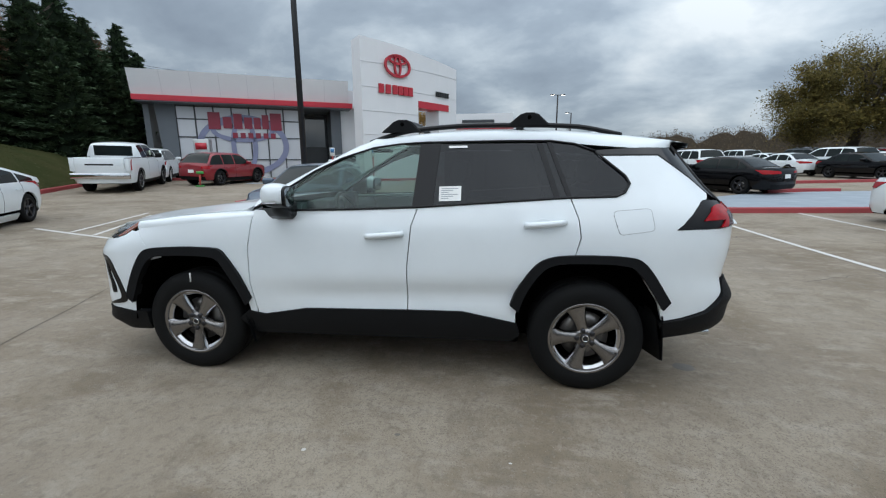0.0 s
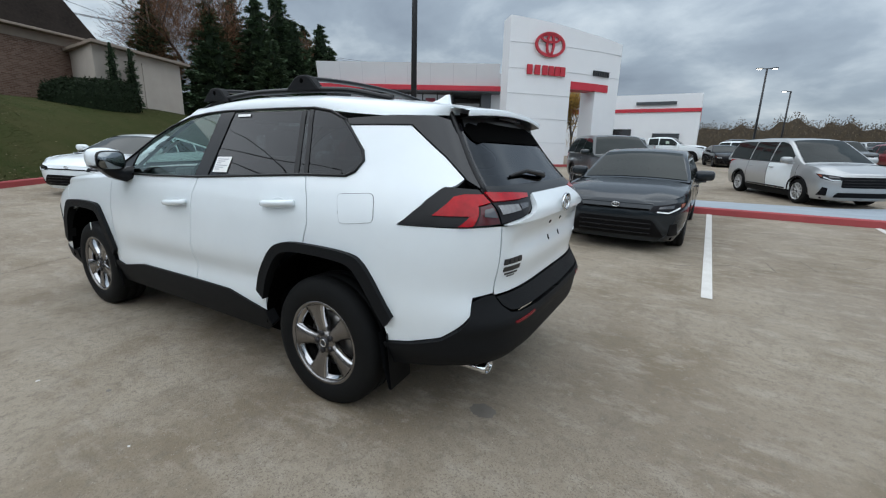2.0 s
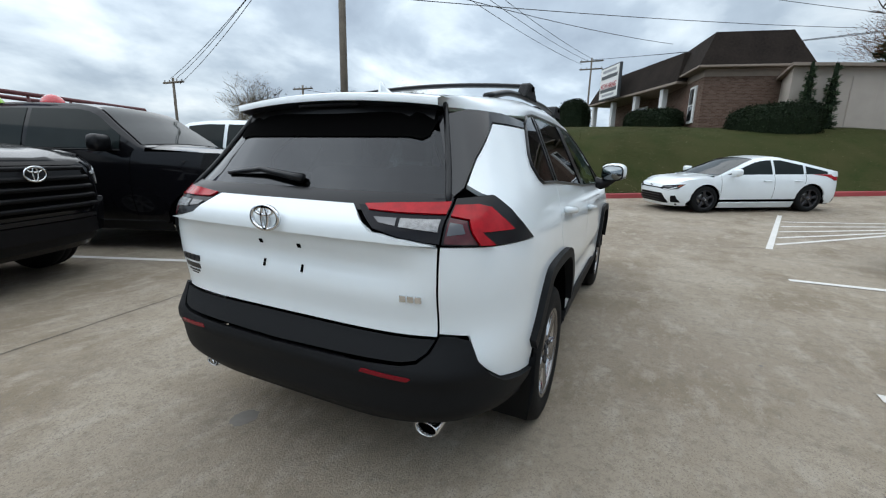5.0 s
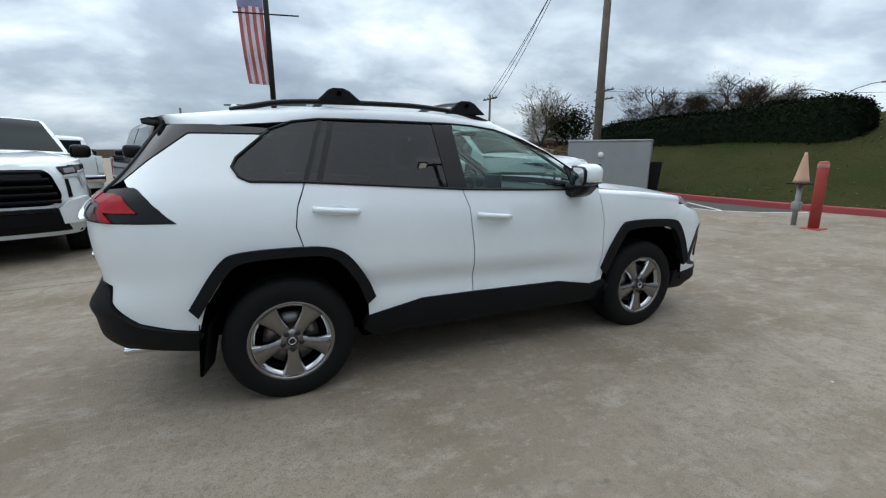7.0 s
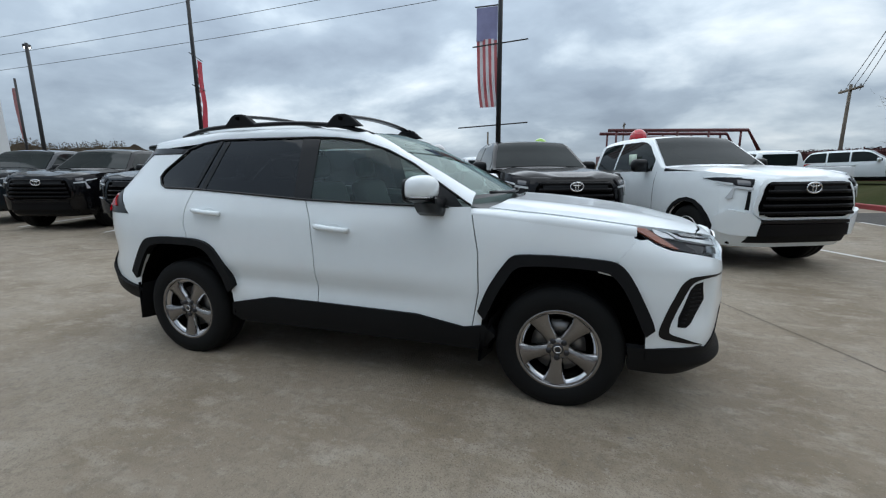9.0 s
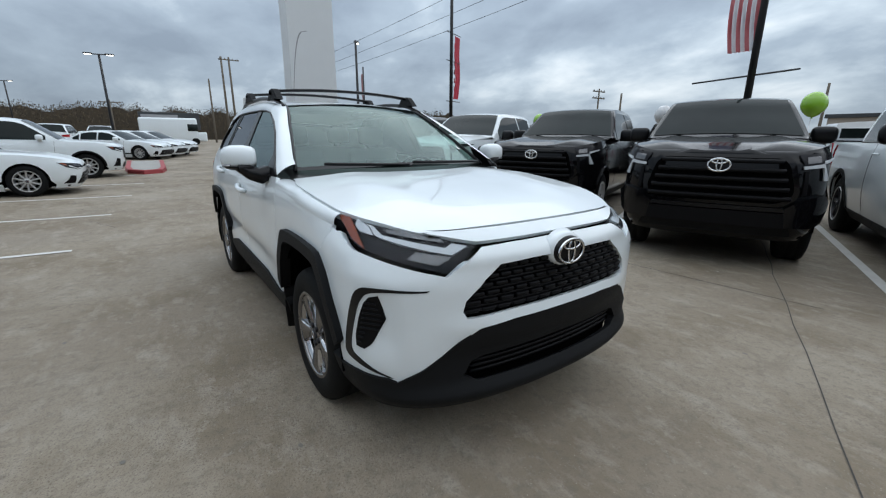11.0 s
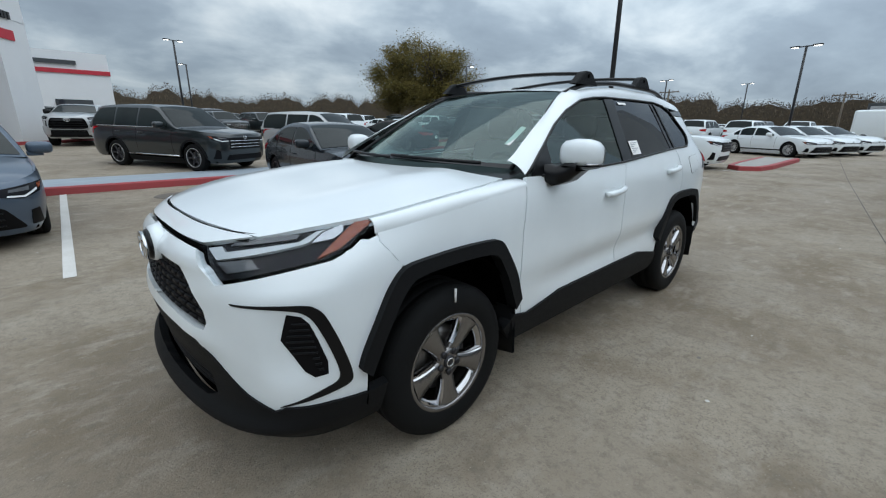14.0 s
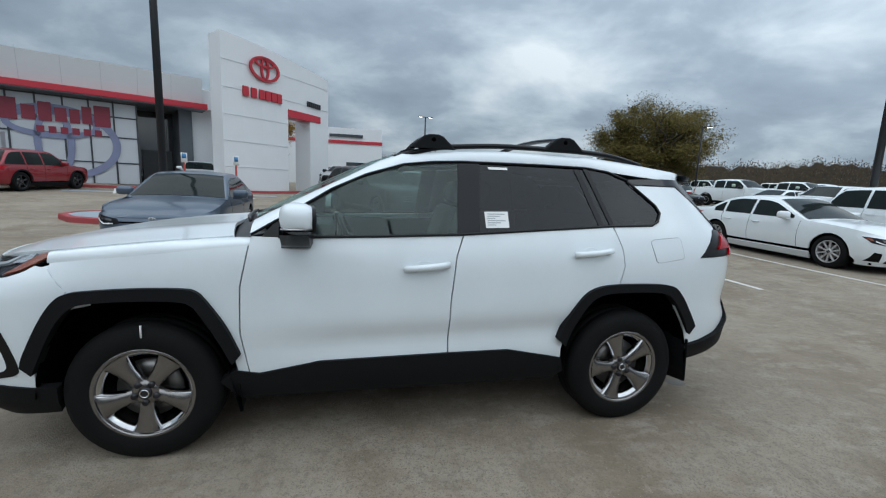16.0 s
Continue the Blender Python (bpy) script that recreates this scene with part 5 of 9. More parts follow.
pair("tail_lamp_lens", tailed(rq(*(S((1.985, 1.104), (2.018, 1.136), (2.05, 1.184)) + R((0.735, 1.195), (0.674, 1.194), (0.675, 1.161), (0.728, 1.149), (0.746, 1.106), (0.772, 1.063), (0.806, 1.061), (0.768, 1.106)))), 0.016, 0.014, (0.03, 0.02)), M["red_lens"], label="red tail lamp")
pair("tail_lamp_lens", tailed(rq(*R((0.676, 1.072), (0.675, 1.154), (0.724, 1.143), (0.740, 1.106), (0.764, 1.066))), 0.010, 0.012, (0.03, 0.02)), M["smoke_red"])
pair("tail_lamp_lens", tailed(rq(*R((0.68, 1.098), (0.68, 1.140), (0.715, 1.133), (0.728, 1.104))), 0.013, 0.01, (0.03, 0.02)), M["grey_lamp"])
GATE = R((0.664, 1.07), (0.664, 1.214), (0.50, 1.205), (0.355, 1.192), (0.345, 1.186), (0.44, 1.110), (0.53, 1.088))
pair("tail_lamp", tailed(rq(*GATE), 0.006, 0.02, (0.04, 0.03)), M["smoke_lamp"])
pair("tail_lamp_lens", tailed(rq(*R((0.660, 1.166), (0.660, 1.204), (0.50, 1.197), (0.375, 1.188), (0.40, 1.172), (0.50, 1.168))), 0.016, 0.012, (0.04, 0.03)), M["red_lens"], label="red tail lamp bar")
pair("tail_lamp_lens", tailed(rq(*R((0.652, 1.110), (0.652, 1.149), (0.526, 1.149), (0.529, 1.122))), 0.012, 0.01, (0.04, 0.02)), M["ribbed_lamp"])
pair("tail_lamp_lens", tailed(rq(*R((0.516, 1.124), (0.514, 1.149), (0.43, 1.149), (0.455, 1.132))), 0.010, 0.01, (0.04, 0.02)), M["grey_lamp"])
# black glass wrap and rear screen
WRAP = S((2.075, 1.248), (1.955, 1.352), (1.76, 1.495), (1.42, 1.495), (1.34, 1.522), (1.65, 1.538), (1.84, 1.538)) + R((0.50, 1.505), (0.56, 1.39), (0.635, 1.245), (0.66, 1.218))
pair("pillar_wrap", tailed(rq(*WRAP), 0.004, 0.02, (0.05, 0.04)), M["gloss_black"])
rows = []
for i in range(12):
    z = 1.195 + (1.560 - 1.195) * i / 11
    e = 0.655 - 0.15 * (i / 11)
    rows.append([SUV.rear(SUV.rear_q(y=e * j / 10, z=z), z, -0.004) for j in range(-10, 11)])
part("rear_screen", outward(loft(rows)), M["tint"], HERO, "dark rear screen")
part("screen_sill", outward(loft([[SUV.rear(SUV.rear_q(y=0.66 * j / 10, z=z), z, o) for j in range(-10, 11)] for z, o in ((1.165, 0.0), (1.200, 0.012), (1.225, 0.0))])), M["trim"], HERO)
for s in (-1, 1):
    part("screen_edge", tubed([SUV.rear(s * SUV.rear_q(y=0.655 - 0.15 * i / 11, z=1.195 + 0.365 * i / 11), 1.195 + 0.365 * i / 11, 0.0) for i in range(12)], 0.012, 6), M["trim"], HERO)
# spoiler: the roof's rear lip with a black underside
rows = []
for k, (dx, dz) in enumerate(((-0.10, 0.004), (0.0, 0.0), (0.035, -0.010), (0.030, -0.035), (-0.02, -0.045), (-0.14, -0.065))):
    e = 0.525
    rows.append([(1.955 + dx + 0.035 * (1 - (y / e) ** 2), y, 1.602 + dz - 0.028 * (y / e) ** 2) for y in (e * j / 14 for j in range(-14, 15))])
part("spoiler", outward(loft(rows[:4]), (1.8, 0, 1.5)), M["white"], HERO)
part("spoiler_underside", loft([[(p[0], p[1], p[2]) for p in r] for r in rows[3:]]), M["trim"], HERO)
# dark top of the glass, with the spoiler's shade painted in as black sheets
part("spoiler_shade", loft([[(1.925 + 0.03 * (1 - (y / 0.5) ** 2), y, 1.555) for y in (0.5 * j / 10 for j in range(-10, 11))], [(1.965 + 0.0 * y, y * 0.98, 1.500 - 0.05 * (abs(y) / 0.5 > 0.85)) for y in (0.5 * j / 10 for j in range(-10, 11))]]), M["trim"], HERO)
part("screen_band", patch(rq(*R((-0.475, 1.415), (-0.50, 1.43), (-0.515, 1.53), (0.515, 1.53), (0.50, 1.43), (0.475, 1.415), (0.42, 1.425), (-0.42, 1.425))), lambda q, z: SUV.rear(q, z, 0.003), (0.06, 0.04)), M["void"], HERO)
part("stop_lamp", boxed(1.965, 1.985, -0.16, 0.16, 1.548, 1.566, 0.004), M["smoke_lamp"], HERO)
part("rear_wiper", tubed([(2.185, 0.04, 1.255), (2.19, 0.0, 1.262), (2.17, -0.20, 1.285), (2.165, -0.40, 1.262)], 0.020, 8, 0.008), M["trim"], HERO)
# emblem, nameplates as plain bars, screw holes
bm = emblem(0.145)
bmesh.ops.rotate(bm, matrix=Matrix.Rotation(radians(90), 3, "Z"), verts=bm.verts)
bmesh.ops.translate(bm, vec=(2.340, 0, 1.118), verts=bm.verts)
part("badge", bm, M["chrome"], HERO, "chrome oval badge with nested rings")


def on_gate(name, y, z, w, h, mat, out=0.006):
    part(name, patch(rq(*R((y - w / 2, z - h / 2), (y + w / 2, z - h / 2), (y + w / 2, z + h / 2), (y - w / 2, z + h / 2))), lambda q, zz: SUV.rear(q, zz, out - 0.03 * math.exp(-((zz - 0.97) / 0.06) ** 2 - (q / 0.35) ** 6)), (0.05, 0.05), out + 0.002), mat, HERO)


for i, w in enumerate((0.032, 0.034, 0.034, 0.030)):
    on_gate("nameplate", -0.615 + i * 0.037, 0.888, w * 0.86, 0.026, M["dark_alloy"])
on_gate("dealer_sticker", -0.560, 0.850, 0.128, 0.022, M["black_print"], 0.003)
on_gate("dealer_sticker", -0.560, 0.826, 0.10, 0.008, M["black_print"], 0.003)
on_gate("dealer_sticker", -0.560, 0.813, 0.06, 0.005, M["black_print"], 0.003)
for y in (0.545, 0.572, 0.598):
    on_gate("nameplate", y, 0.872, 0.021, 0.022, M["chrome"])
for y in (-0.09, 0.105):
    on_gate("plate_hole", y, 1.012, 0.015, 0.015, M["void"], 0.004)
    on_gate("plate_slot", y + 0.005, 0.925, 0.011, 0.028, M["void"], 0.003)
# mirrors, handles, roof bars, fin, mud flaps, labels
for s in (-1, 1):
    def pod(cut, low):
        """The mirror's rounded case, or the black tray under it."""
        rows = []
        for y, hx, hz in ((-0.096, 0.020, 0.020), (-0.092, 0.052, 0.050), (-0.072, 0.074, 0.066), (-0.02, 0.086, 0.076), (0.04, 0.084, 0.074), (0.075, 0.072, 0.064), (0.094, 0.050, 0.047), (0.102, 0.018, 0.018)):
            row = []
            for j in range(20):
                a = 2 * math.pi * j / 20
                c, d = math.cos(a), math.sin(a)
                px = hx * math.copysign(abs(c) ** 0.75, c)
                pz = hz * math.copysign(abs(d) ** 0.75, d) + 0.010 * (1 - (px + 0.086) / 0.17)
                pz = min(pz, cut) if low else max(pz, cut)
                row.append((min(px, 0.070), y * s, pz))
            rows.append(row)
        bm = loft(rows, True)
        for end in (bm.verts[:20], bm.verts[-20:]):
            bm.faces.new(list(end))
        bmesh.ops.remove_doubles(bm, verts=bm.verts[:], dist=0.0004)
        bmesh.ops.recalc_face_normals(bm, faces=bm.faces[:])
        bmesh.ops.transform(bm, matrix=Matrix.Translation((-0.585, s * 1.018, 1.252)) @ Matrix.Rotation(s * radians(-8), 4, "Z"), verts=bm.verts)
        return bm
    mir = part("mirror", pod(-0.045, False), M["white"], HERO, "white door mirror on a black foot")
    part("mirror_tray", pod(-0.048, True), M["trim"], mir)
    rot = Matrix.Translation((-0.585, s * 1.018, 1.252)) @ Matrix.Rotation(s * radians(-8), 4, "Z")

    def disc(x0, x1, ky, kz):
        bm = loft([[(x, ky * math.copysign(abs(math.cos(a)) ** 0.6, math.cos(a)), kz * math.copysign(abs(math.sin(a)) ** 0.6, math.sin(a)) - 0.004) for a in (2 * math.pi * j / 24 for j in range(24))] for x in (x0, x1)], True)
        bm.faces.new(bm.verts[:24])
        bm.faces.new(bm.verts[24:48])
        bmesh.ops.recalc_face_normals(bm, faces=bm.faces[:])
        bmesh.ops.transform(bm, matrix=rot, verts=bm.verts)
        return bm
    part("mirror_rim", disc(0.060, 0.077, 0.090, 0.067), M["trim"], mir)
    part("mirror_glass", disc(0.070, 0.0785, 0.081, 0.058), M["mirror"], mir)
    part("mirror_foot", outward(loft([[(-0.60 + a, s * (0.87 + b), 1.13 + c) for a, b, c in row] for row in (
        ((-0.08, 0, -0.005), (0.07, 0, -0.005), (0.07, 0.0, 0.075), (-0.08, 0.0, 0.075)), ((-0.08, 0.05, -0.03), (0.06, 0.05, -0.03), (0.06, 0.05, 0.06), (-0.07, 0.05, 0.06)),
        ((-0.07, 0.11, -0.005), (0.06, 0.11, -0.005), (0.06, 0.11, 0.09), (-0.06, 0.11, 0.09)), ((-0.07, 0.17, 0.05), (0.06, 0.17, 0.05), (0.06, 0.17, 0.09), (-0.07, 0.17, 0.09)))], True), (-0.6, s * 0.98, 1.16)), M["trim"], mir)
    part("mirror_lamp", tubed([rot @ Vector(p) for p in ((-0.075, s * 0.055, -0.038), (-0.060, s * 0.078, -0.038), (-0.03, s * 0.092, -0.038), (0.03, s * 0.092, -0.038))], 0.006, 6), M["clear_lamp"], mir)
    for x, z, door in ((0.062, 1.003, DOOR_F), (1.063, 1.082, DOOR_R)):
        pts = []
        for k in range(9):
            a = k / 8
            p = Vector(SUV.side(x + 0.122 * (2 * a - 1), z + 0.022 * (a - 0.5), 0.012 + 0.026 * math.sin(math.pi * a) ** 0.5, s))
            pts.append(p)
        cup = [(x - 0.01 + 0.062 * math.cos(a), z + 0.030 * math.sin(a)) for a in (2 * math.pi * k / 20 for k in range(20))]
        rows = [[SUV.side(x - 0.01 + (u - x + 0.01) * f, z + (v - z) * f, d, s) for u, v in cup] for f, d in ((1.0, 0.0025), (0.95, 0.004), (0.82, 0.0015), (0.5, 0.0008))]
        bm = loft(rows, True)
        bm.faces.new(bm.verts[-20:])
        part("handle_cup", outward(bm, (x, 0, z)), M["white"], door[0 if s < 0 else 1])
        bm = tube(bmesh.new(), pts, 0.018, 10)
        part("handle", bm, M["white"], door[0 if s < 0 else 1])
    # roof rail and the feet of the cross bars
    pts = [(x, s * (EDGE_Y(x) + 0.012), ROOF(x) - 0.030 + 0.030 * min(1, (x + 0.10) * 4, (1.56 - x) * 4)) for x in (-0.10 + 1.66 * k / 24 for k in range(25))]
    part("roof_rail", tubed(pts, 0.016, 8), M["trim"], HERO)
    for x in (0.13, 0.97):
        base = ROOF(x) - 0.005
        prof = [(-0.145, 0.0), (-0.06, 0.070), (-0.025, 0.082), (0.03, 0.082), (0.06, 0.070), (0.135, 0.0)]
        rows = [[(x + a, s * (EDGE_Y(x) + 0.015 + o), base + b) for a, b in prof] for o in (-0.028, -0.022, 0.022, 0.028)]
        rows[0] = [(p[0] * 0.9 + x * 0.1, p[1], base + (p[2] - base) * 0.93) for p in rows[0]]
        rows[3] = [(p[0] * 0.9 + x * 0.1, p[1], base + (p[2] - base) * 0.93) for p in rows[3]]
        bm = loft(rows)
        bm.faces.new([v for v in bm.verts[:6]])
        bm.faces.new([v for v in bm.verts[18:24]])
        foot = part("bar_foot", outward(bm, (x, s * 0.58, base)), M["cladding"], HERO, smooth=False)
        b = lathe([(0.0, 0.0), (0.013, 0.0), (0.013, 0.01)], 12)
        bmesh.ops.translate(b, vec=(x, s * (EDGE_Y(x) + 0.045), base + 0.052), verts=b.verts)
        part("bar_lock", b, M["void"], foot)
for x in (0.13, 0.97):
    e = EDGE_Y(x)
    rows = []
    for j in range(21):
        y = (e - 0.01) * (j - 10) / 10
        z = ROOF(x) + 0.062 + 0.028 * (1 - (y / e) ** 2)
        rows.append([(x + a, y, z + b) for a, b in ((-0.034, 0.0), (-0.02, 0.012), (0.02, 0.012), (0.034, 0.0), (0.02, -0.010), (-0.02, -0.010))])
    part("cross_bar", outward(loft(rows, True), (x, 0, 1.75)), M["trim"], HERO, "black roof cross bar")
rows = []
for x, h, w in ((1.44, 0.004, 0.016), (1.50, 0.030, 0.020), (1.55, 0.060, 0.014), (1.575, 0.064, 0.008), (1.585, 0.02, 0.012), (1.59, 0.0, 0.014)):
    z = ROOF(x) - 0.002
    rows.append([(x, -w * 1.6, z), (x, -w * 0.6, z + h * 0.7), (x, 0, z + h), (x, w * 0.6, z + h * 0.7), (x, w * 1.6, z)])
part("antenna_fin", outward(loft(rows), (1.5, 0, 1.62)), M["white"], HERO)
for s in (-1, 1):
    for x0, z1 in ((-0.985, 0.50), (1.715, 0.52)):
        part("mud_flap", outward(loft([[(x0, s * 0.68, z1), (x0 + 0.03, s * 0.91, z1)], [(x0 + 0.02, s * 0.68, 0.35), (x0 + 0.06, s * 0.915, 0.36)], [(x0 + 0.05, s * 0.69, 0.21), (x0 + 0.085, s * 0.90, 0.23)],
             [(x0 + 0.065, s * 0.69, 0.21), (x0 + 0.10, s * 0.90, 0.23)], [(x0 + 0.04, s * 0.68, z1), (x0 + 0.075, s * 0.91, z1)]]), (x0 - 1, 0, 0.3)), M["cladding"], HERO)
# wheel wells and floor: near-black shells and filler boxes with the shade painted in
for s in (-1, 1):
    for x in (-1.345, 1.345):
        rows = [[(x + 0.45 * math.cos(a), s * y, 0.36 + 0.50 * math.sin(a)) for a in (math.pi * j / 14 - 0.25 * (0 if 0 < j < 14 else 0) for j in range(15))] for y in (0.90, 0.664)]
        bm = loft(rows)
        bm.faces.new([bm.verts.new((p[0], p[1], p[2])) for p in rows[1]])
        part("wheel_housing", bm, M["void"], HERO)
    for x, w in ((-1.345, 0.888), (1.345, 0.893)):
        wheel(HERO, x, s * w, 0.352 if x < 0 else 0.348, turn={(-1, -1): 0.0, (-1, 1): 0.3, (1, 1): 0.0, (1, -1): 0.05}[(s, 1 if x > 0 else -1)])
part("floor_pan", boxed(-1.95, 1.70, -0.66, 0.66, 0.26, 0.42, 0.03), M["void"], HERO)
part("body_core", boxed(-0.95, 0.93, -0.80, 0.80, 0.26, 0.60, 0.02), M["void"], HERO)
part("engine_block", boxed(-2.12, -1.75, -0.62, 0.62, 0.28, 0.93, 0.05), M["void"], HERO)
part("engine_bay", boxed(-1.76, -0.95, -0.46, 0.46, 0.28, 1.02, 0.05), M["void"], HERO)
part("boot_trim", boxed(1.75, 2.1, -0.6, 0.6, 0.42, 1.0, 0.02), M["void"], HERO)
part("door_card", boxed(-0.80, 0.88, -0.83, -0.76, 0.55, 1.13, 0.02), M["dash"], HERO)
part("door_card", boxed(-0.80, 0.88, 0.76, 0.83, 0.55, 1.13, 0.02), M["dash"], HERO)
part("boot_side", boxed(1.20, 1.95, -0.74, -0.62, 0.9, 1.20, 0.03), M["dash"], HERO)
part("boot_side", boxed(1.20, 1.95, 0.62, 0.74, 0.9, 1.20, 0.03), M["dash"], HERO)
part("headliner", loft([[(x, y, ROOF(x) - 0.075 - 0.03 * (y / 0.55) ** 2) for y in (0.55 * j / 6 for j in range(-6, 7))] for x in (0.02, 0.4, 0.9, 1.4, 1.85)]), M["liner"], HERO)
bm = bmesh.new()
box(bm, -0.98, -0.45, -0.74, 0.74, 0.75, 1.13, 0.06, None, 3)
part("dashboard", bm, M["dash"], HERO)
part("screen", boxed(-0.47, -0.44, -0.16, 0.12, 1.07, 1.22, 0.01), M["trim"], HERO)
part("instrument_hood", boxed(-0.62, -0.44, -0.56, -0.22, 1.10, 1.19, 0.03), M["dash"], HERO)
bm = bmesh.new()
ringp = [(0, 0.185 * math.cos(a), 0.185 * math.sin(a)) for a in (2 * math.pi * j / 28 for j in range(29))]
tube(bm, ringp, 0.017, 8)
box(bm, -0.02, 0.02, -0.17, 0.17, -0.03, 0.03, 0.012)
box(bm, -0.03, 0.02, -0.07, 0.07, -0.06, 0.06, 0.02)
bmesh.ops.transform(bm, matrix=Matrix.Translation((-0.34, -0.38, 1.06)) @ Matrix.Rotation(radians(-24), 4, "Y"), verts=bm.verts)
part("steering_wheel", bm, M["trim"], HERO)


def seat(x, y, w, parts):
    bm = bmesh.new()
    box(bm, x - 0.28, x + 0.26, y - w, y + w, 0.55, 0.74, 0.06, None, 3)
    part("seat_cushion", bm, M["cloth"], HERO)
    bm = bmesh.new()
    box(bm, -0.075, 0.075, -w, w, 0.0, 0.62, 0.06, Matrix.Translation((x + 0.26, y, 0.68)) @ Matrix.Rotation(radians(17), 4, "Y"), 3)
    part("seat_back", bm, M["cloth"], HERO)
    for dy in parts:
        bm = bmesh.new()
        box(bm, -0.05, 0.05, -0.13, 0.13, 0.0, 0.17, 0.045, Matrix.Translation((x + 0.455, y + dy, 1.31)) @ Matrix.Rotation(radians(10), 4, "Y"), 3)
        part("headrest", bm, M["cloth"], HERO)


seat(0.02, -0.38, 0.25, (0,))
seat(0.02, 0.38, 0.25, (0,))
seat(0.92, 0.0, 0.66, (-0.40, 0.40))
part("chalk_mark", boxed(-1.338, -1.330, -0.904, -0.897, 0.650, 0.712), M["paper"], HERO, "chalk mark on the tyre wall")
# stickers in the glass
bm = patch([(0.405, 1.212), (0.545, 1.216), (0.545, 1.306), (0.403, 1.302)], lambda x, z: SUV.side(x, z, 0.001), (0.1, 0.1))
st = part("window_label", bm, M["paper"], HERO, "white printed paper label in the side window")
for k in range(6):
    z = 1.287 - k * 0.012
    part("print_line", patch([(0.418, z), (0.525 - 0.03 * (k % 3), z + 0.001), (0.525 - 0.03 * (k % 3), z + 0.006), (0.418, z + 0.005)], lambda x, zz: SUV.side(x, zz, 0.003), (0.1, 0.1)), M["print"], st)
part("window_tag", patch([(0.455, 1.545), (0.575, 1.547), (0.572, 1.562), (0.45, 1.560)], lambda x, z: SUV.side(x, z, 0.001), (0.1, 0.1)), M["paper"], HERO)
part("windscreen_tag", loft([[(-0.66, -0.625, 1.29), (-0.655, -0.585, 1.297)], [(-0.48, -0.60, 1.385), (-0.475, -0.56, 1.392)]]), M["paper"], HERO)

# ---- other vehicles ----
def vehicle(name, label, colour, L, w, h, wb, over, r, belt, cowl, nose_z, screen, rear, kind, grille="bar", wheels="ten", wheel_mat=None, clear=0.24, pillars=(), tail_z=None,
            bumper=None, badge=None, cab_end=None, door_mat=None, strip=None):
    """A parked vehicle heading for -x with its middle at the origin. L, w (half), h: size; wb: wheelbase; over: front overhang;
    cowl: (x, z) of the windscreen's foot; screen: x of its top; rear: (x of the roof's end, x and z of the rear glass's foot)."""
    car = thing(name, label, "truck" if kind == "pickup" else "car")
    x0, x1 = -L / 2, L / 2
    xf, xr = x0 + over, x0 + over + wb
    tail_z = tail_z or belt
    body = Shell(curve((clear - 0.05, w * 0.86), (clear + 0.12, w * 0.955), (belt * 0.62, w), (belt * 0.85, w * 0.99), (belt, w * 0.955), (belt + 0.05, w * 0.93), (h, w * 0.70)),
                 curve((clear, x0 + 0.10), (clear + 0.15, x0 + 0.02), (nose_z * 0.75, x0), (nose_z * 0.92, x0 + 0.03), (nose_z + 0.02, x0 + 0.14)),
                 curve((clear, x1 - 0.08), (clear + 0.2, x1), (tail_z * 0.7, x1 - 0.01), (tail_z * 0.95, x1 - 0.05), (tail_z + 0.05, x1 - 0.12)),
                 xf + 0.1, xr, (4.4, 4.2), (6.0, 6.0) if kind != "sedan" else (4.6, 4.6))
    p, ct = car, (0, 0, h * 0.45)
    hood = curve((x0 + 0.12, nose_z), (x0 + 0.35, nose_z + (cowl[1] - nose_z) * 0.42), ((x0 + cowl[0]) / 2, nose_z + (cowl[1] - nose_z) * 0.75), (cowl[0], cowl[1]))
    ra = r * 1.14

    def arch(x):
        return [(x + ra * math.cos(a), r + ra * math.sin(a)) for a in (math.pi * k / 10 for k in range(10, -1, -1))]
    low = clear + 0.03
    side_top = lambda x: min(belt, hood(x) - 0.03) if x < cowl[0] else belt + (tail_z - belt) * max(0, (x - cowl[0]) / (x1 - cowl[0]))
    bottom = [(xf - ra - 0.12, low)] + [(a, max(low, b)) for a, b in arch(xf)] + [(a, max(low, b)) for a, b in arch(xr)] + [(xr + ra + 0.1, low + 0.05)]
    top = [(x, side_top(x)) for x in (xr + ra + 0.1 - (xr - xf + 2 * ra + 0.22) * k / 16 for k in range(17))]
    paint_ = M[colour]
    for s in (-1, 1):
        part("body_side", patch(bottom + top, lambda x, z: body.side(x, z, 0.0, s), (0.2, 0.1), 0.03, ct), paint_, p)
        part("sill", patch([(xf + ra, low - 0.08), (xr - ra, low - 0.08), (xr - ra, low + 0.06), (xf + ra, low + 0.06)], lambda x, z: body.side(x, z, 0.008, s), (0.4, 0.1), 0.03, ct), M["cladding"] if kind != "sedan" else paint_, p)
        if kind != "sedan":
            ringed = [(xf + ra * 1.12 * math.cos(a), r + ra * 1.12 * math.sin(a)) for a in (math.pi * k / 10 for k in range(11))] + arch(xf)
            part("wheel_arch_trim", patch(ringed, lambda x, z: body.side(x, z, 0.016, s), (0.2, 0.2), 0.04, ct), M["cladding"] if colour in ("white", "silver_paint") else (bumper or M["cladding"]), p)
            ringed = [(a - xf + xr, b) for a, b in ringed]
            part("wheel_arch_trim", patch(ringed, lambda x, z: body.side(x, z, 0.016, s), (0.2, 0.2), 0.04, ct), M["cladding"] if colour in ("white", "silver_paint") else (bumper or M["cladding"]), p)
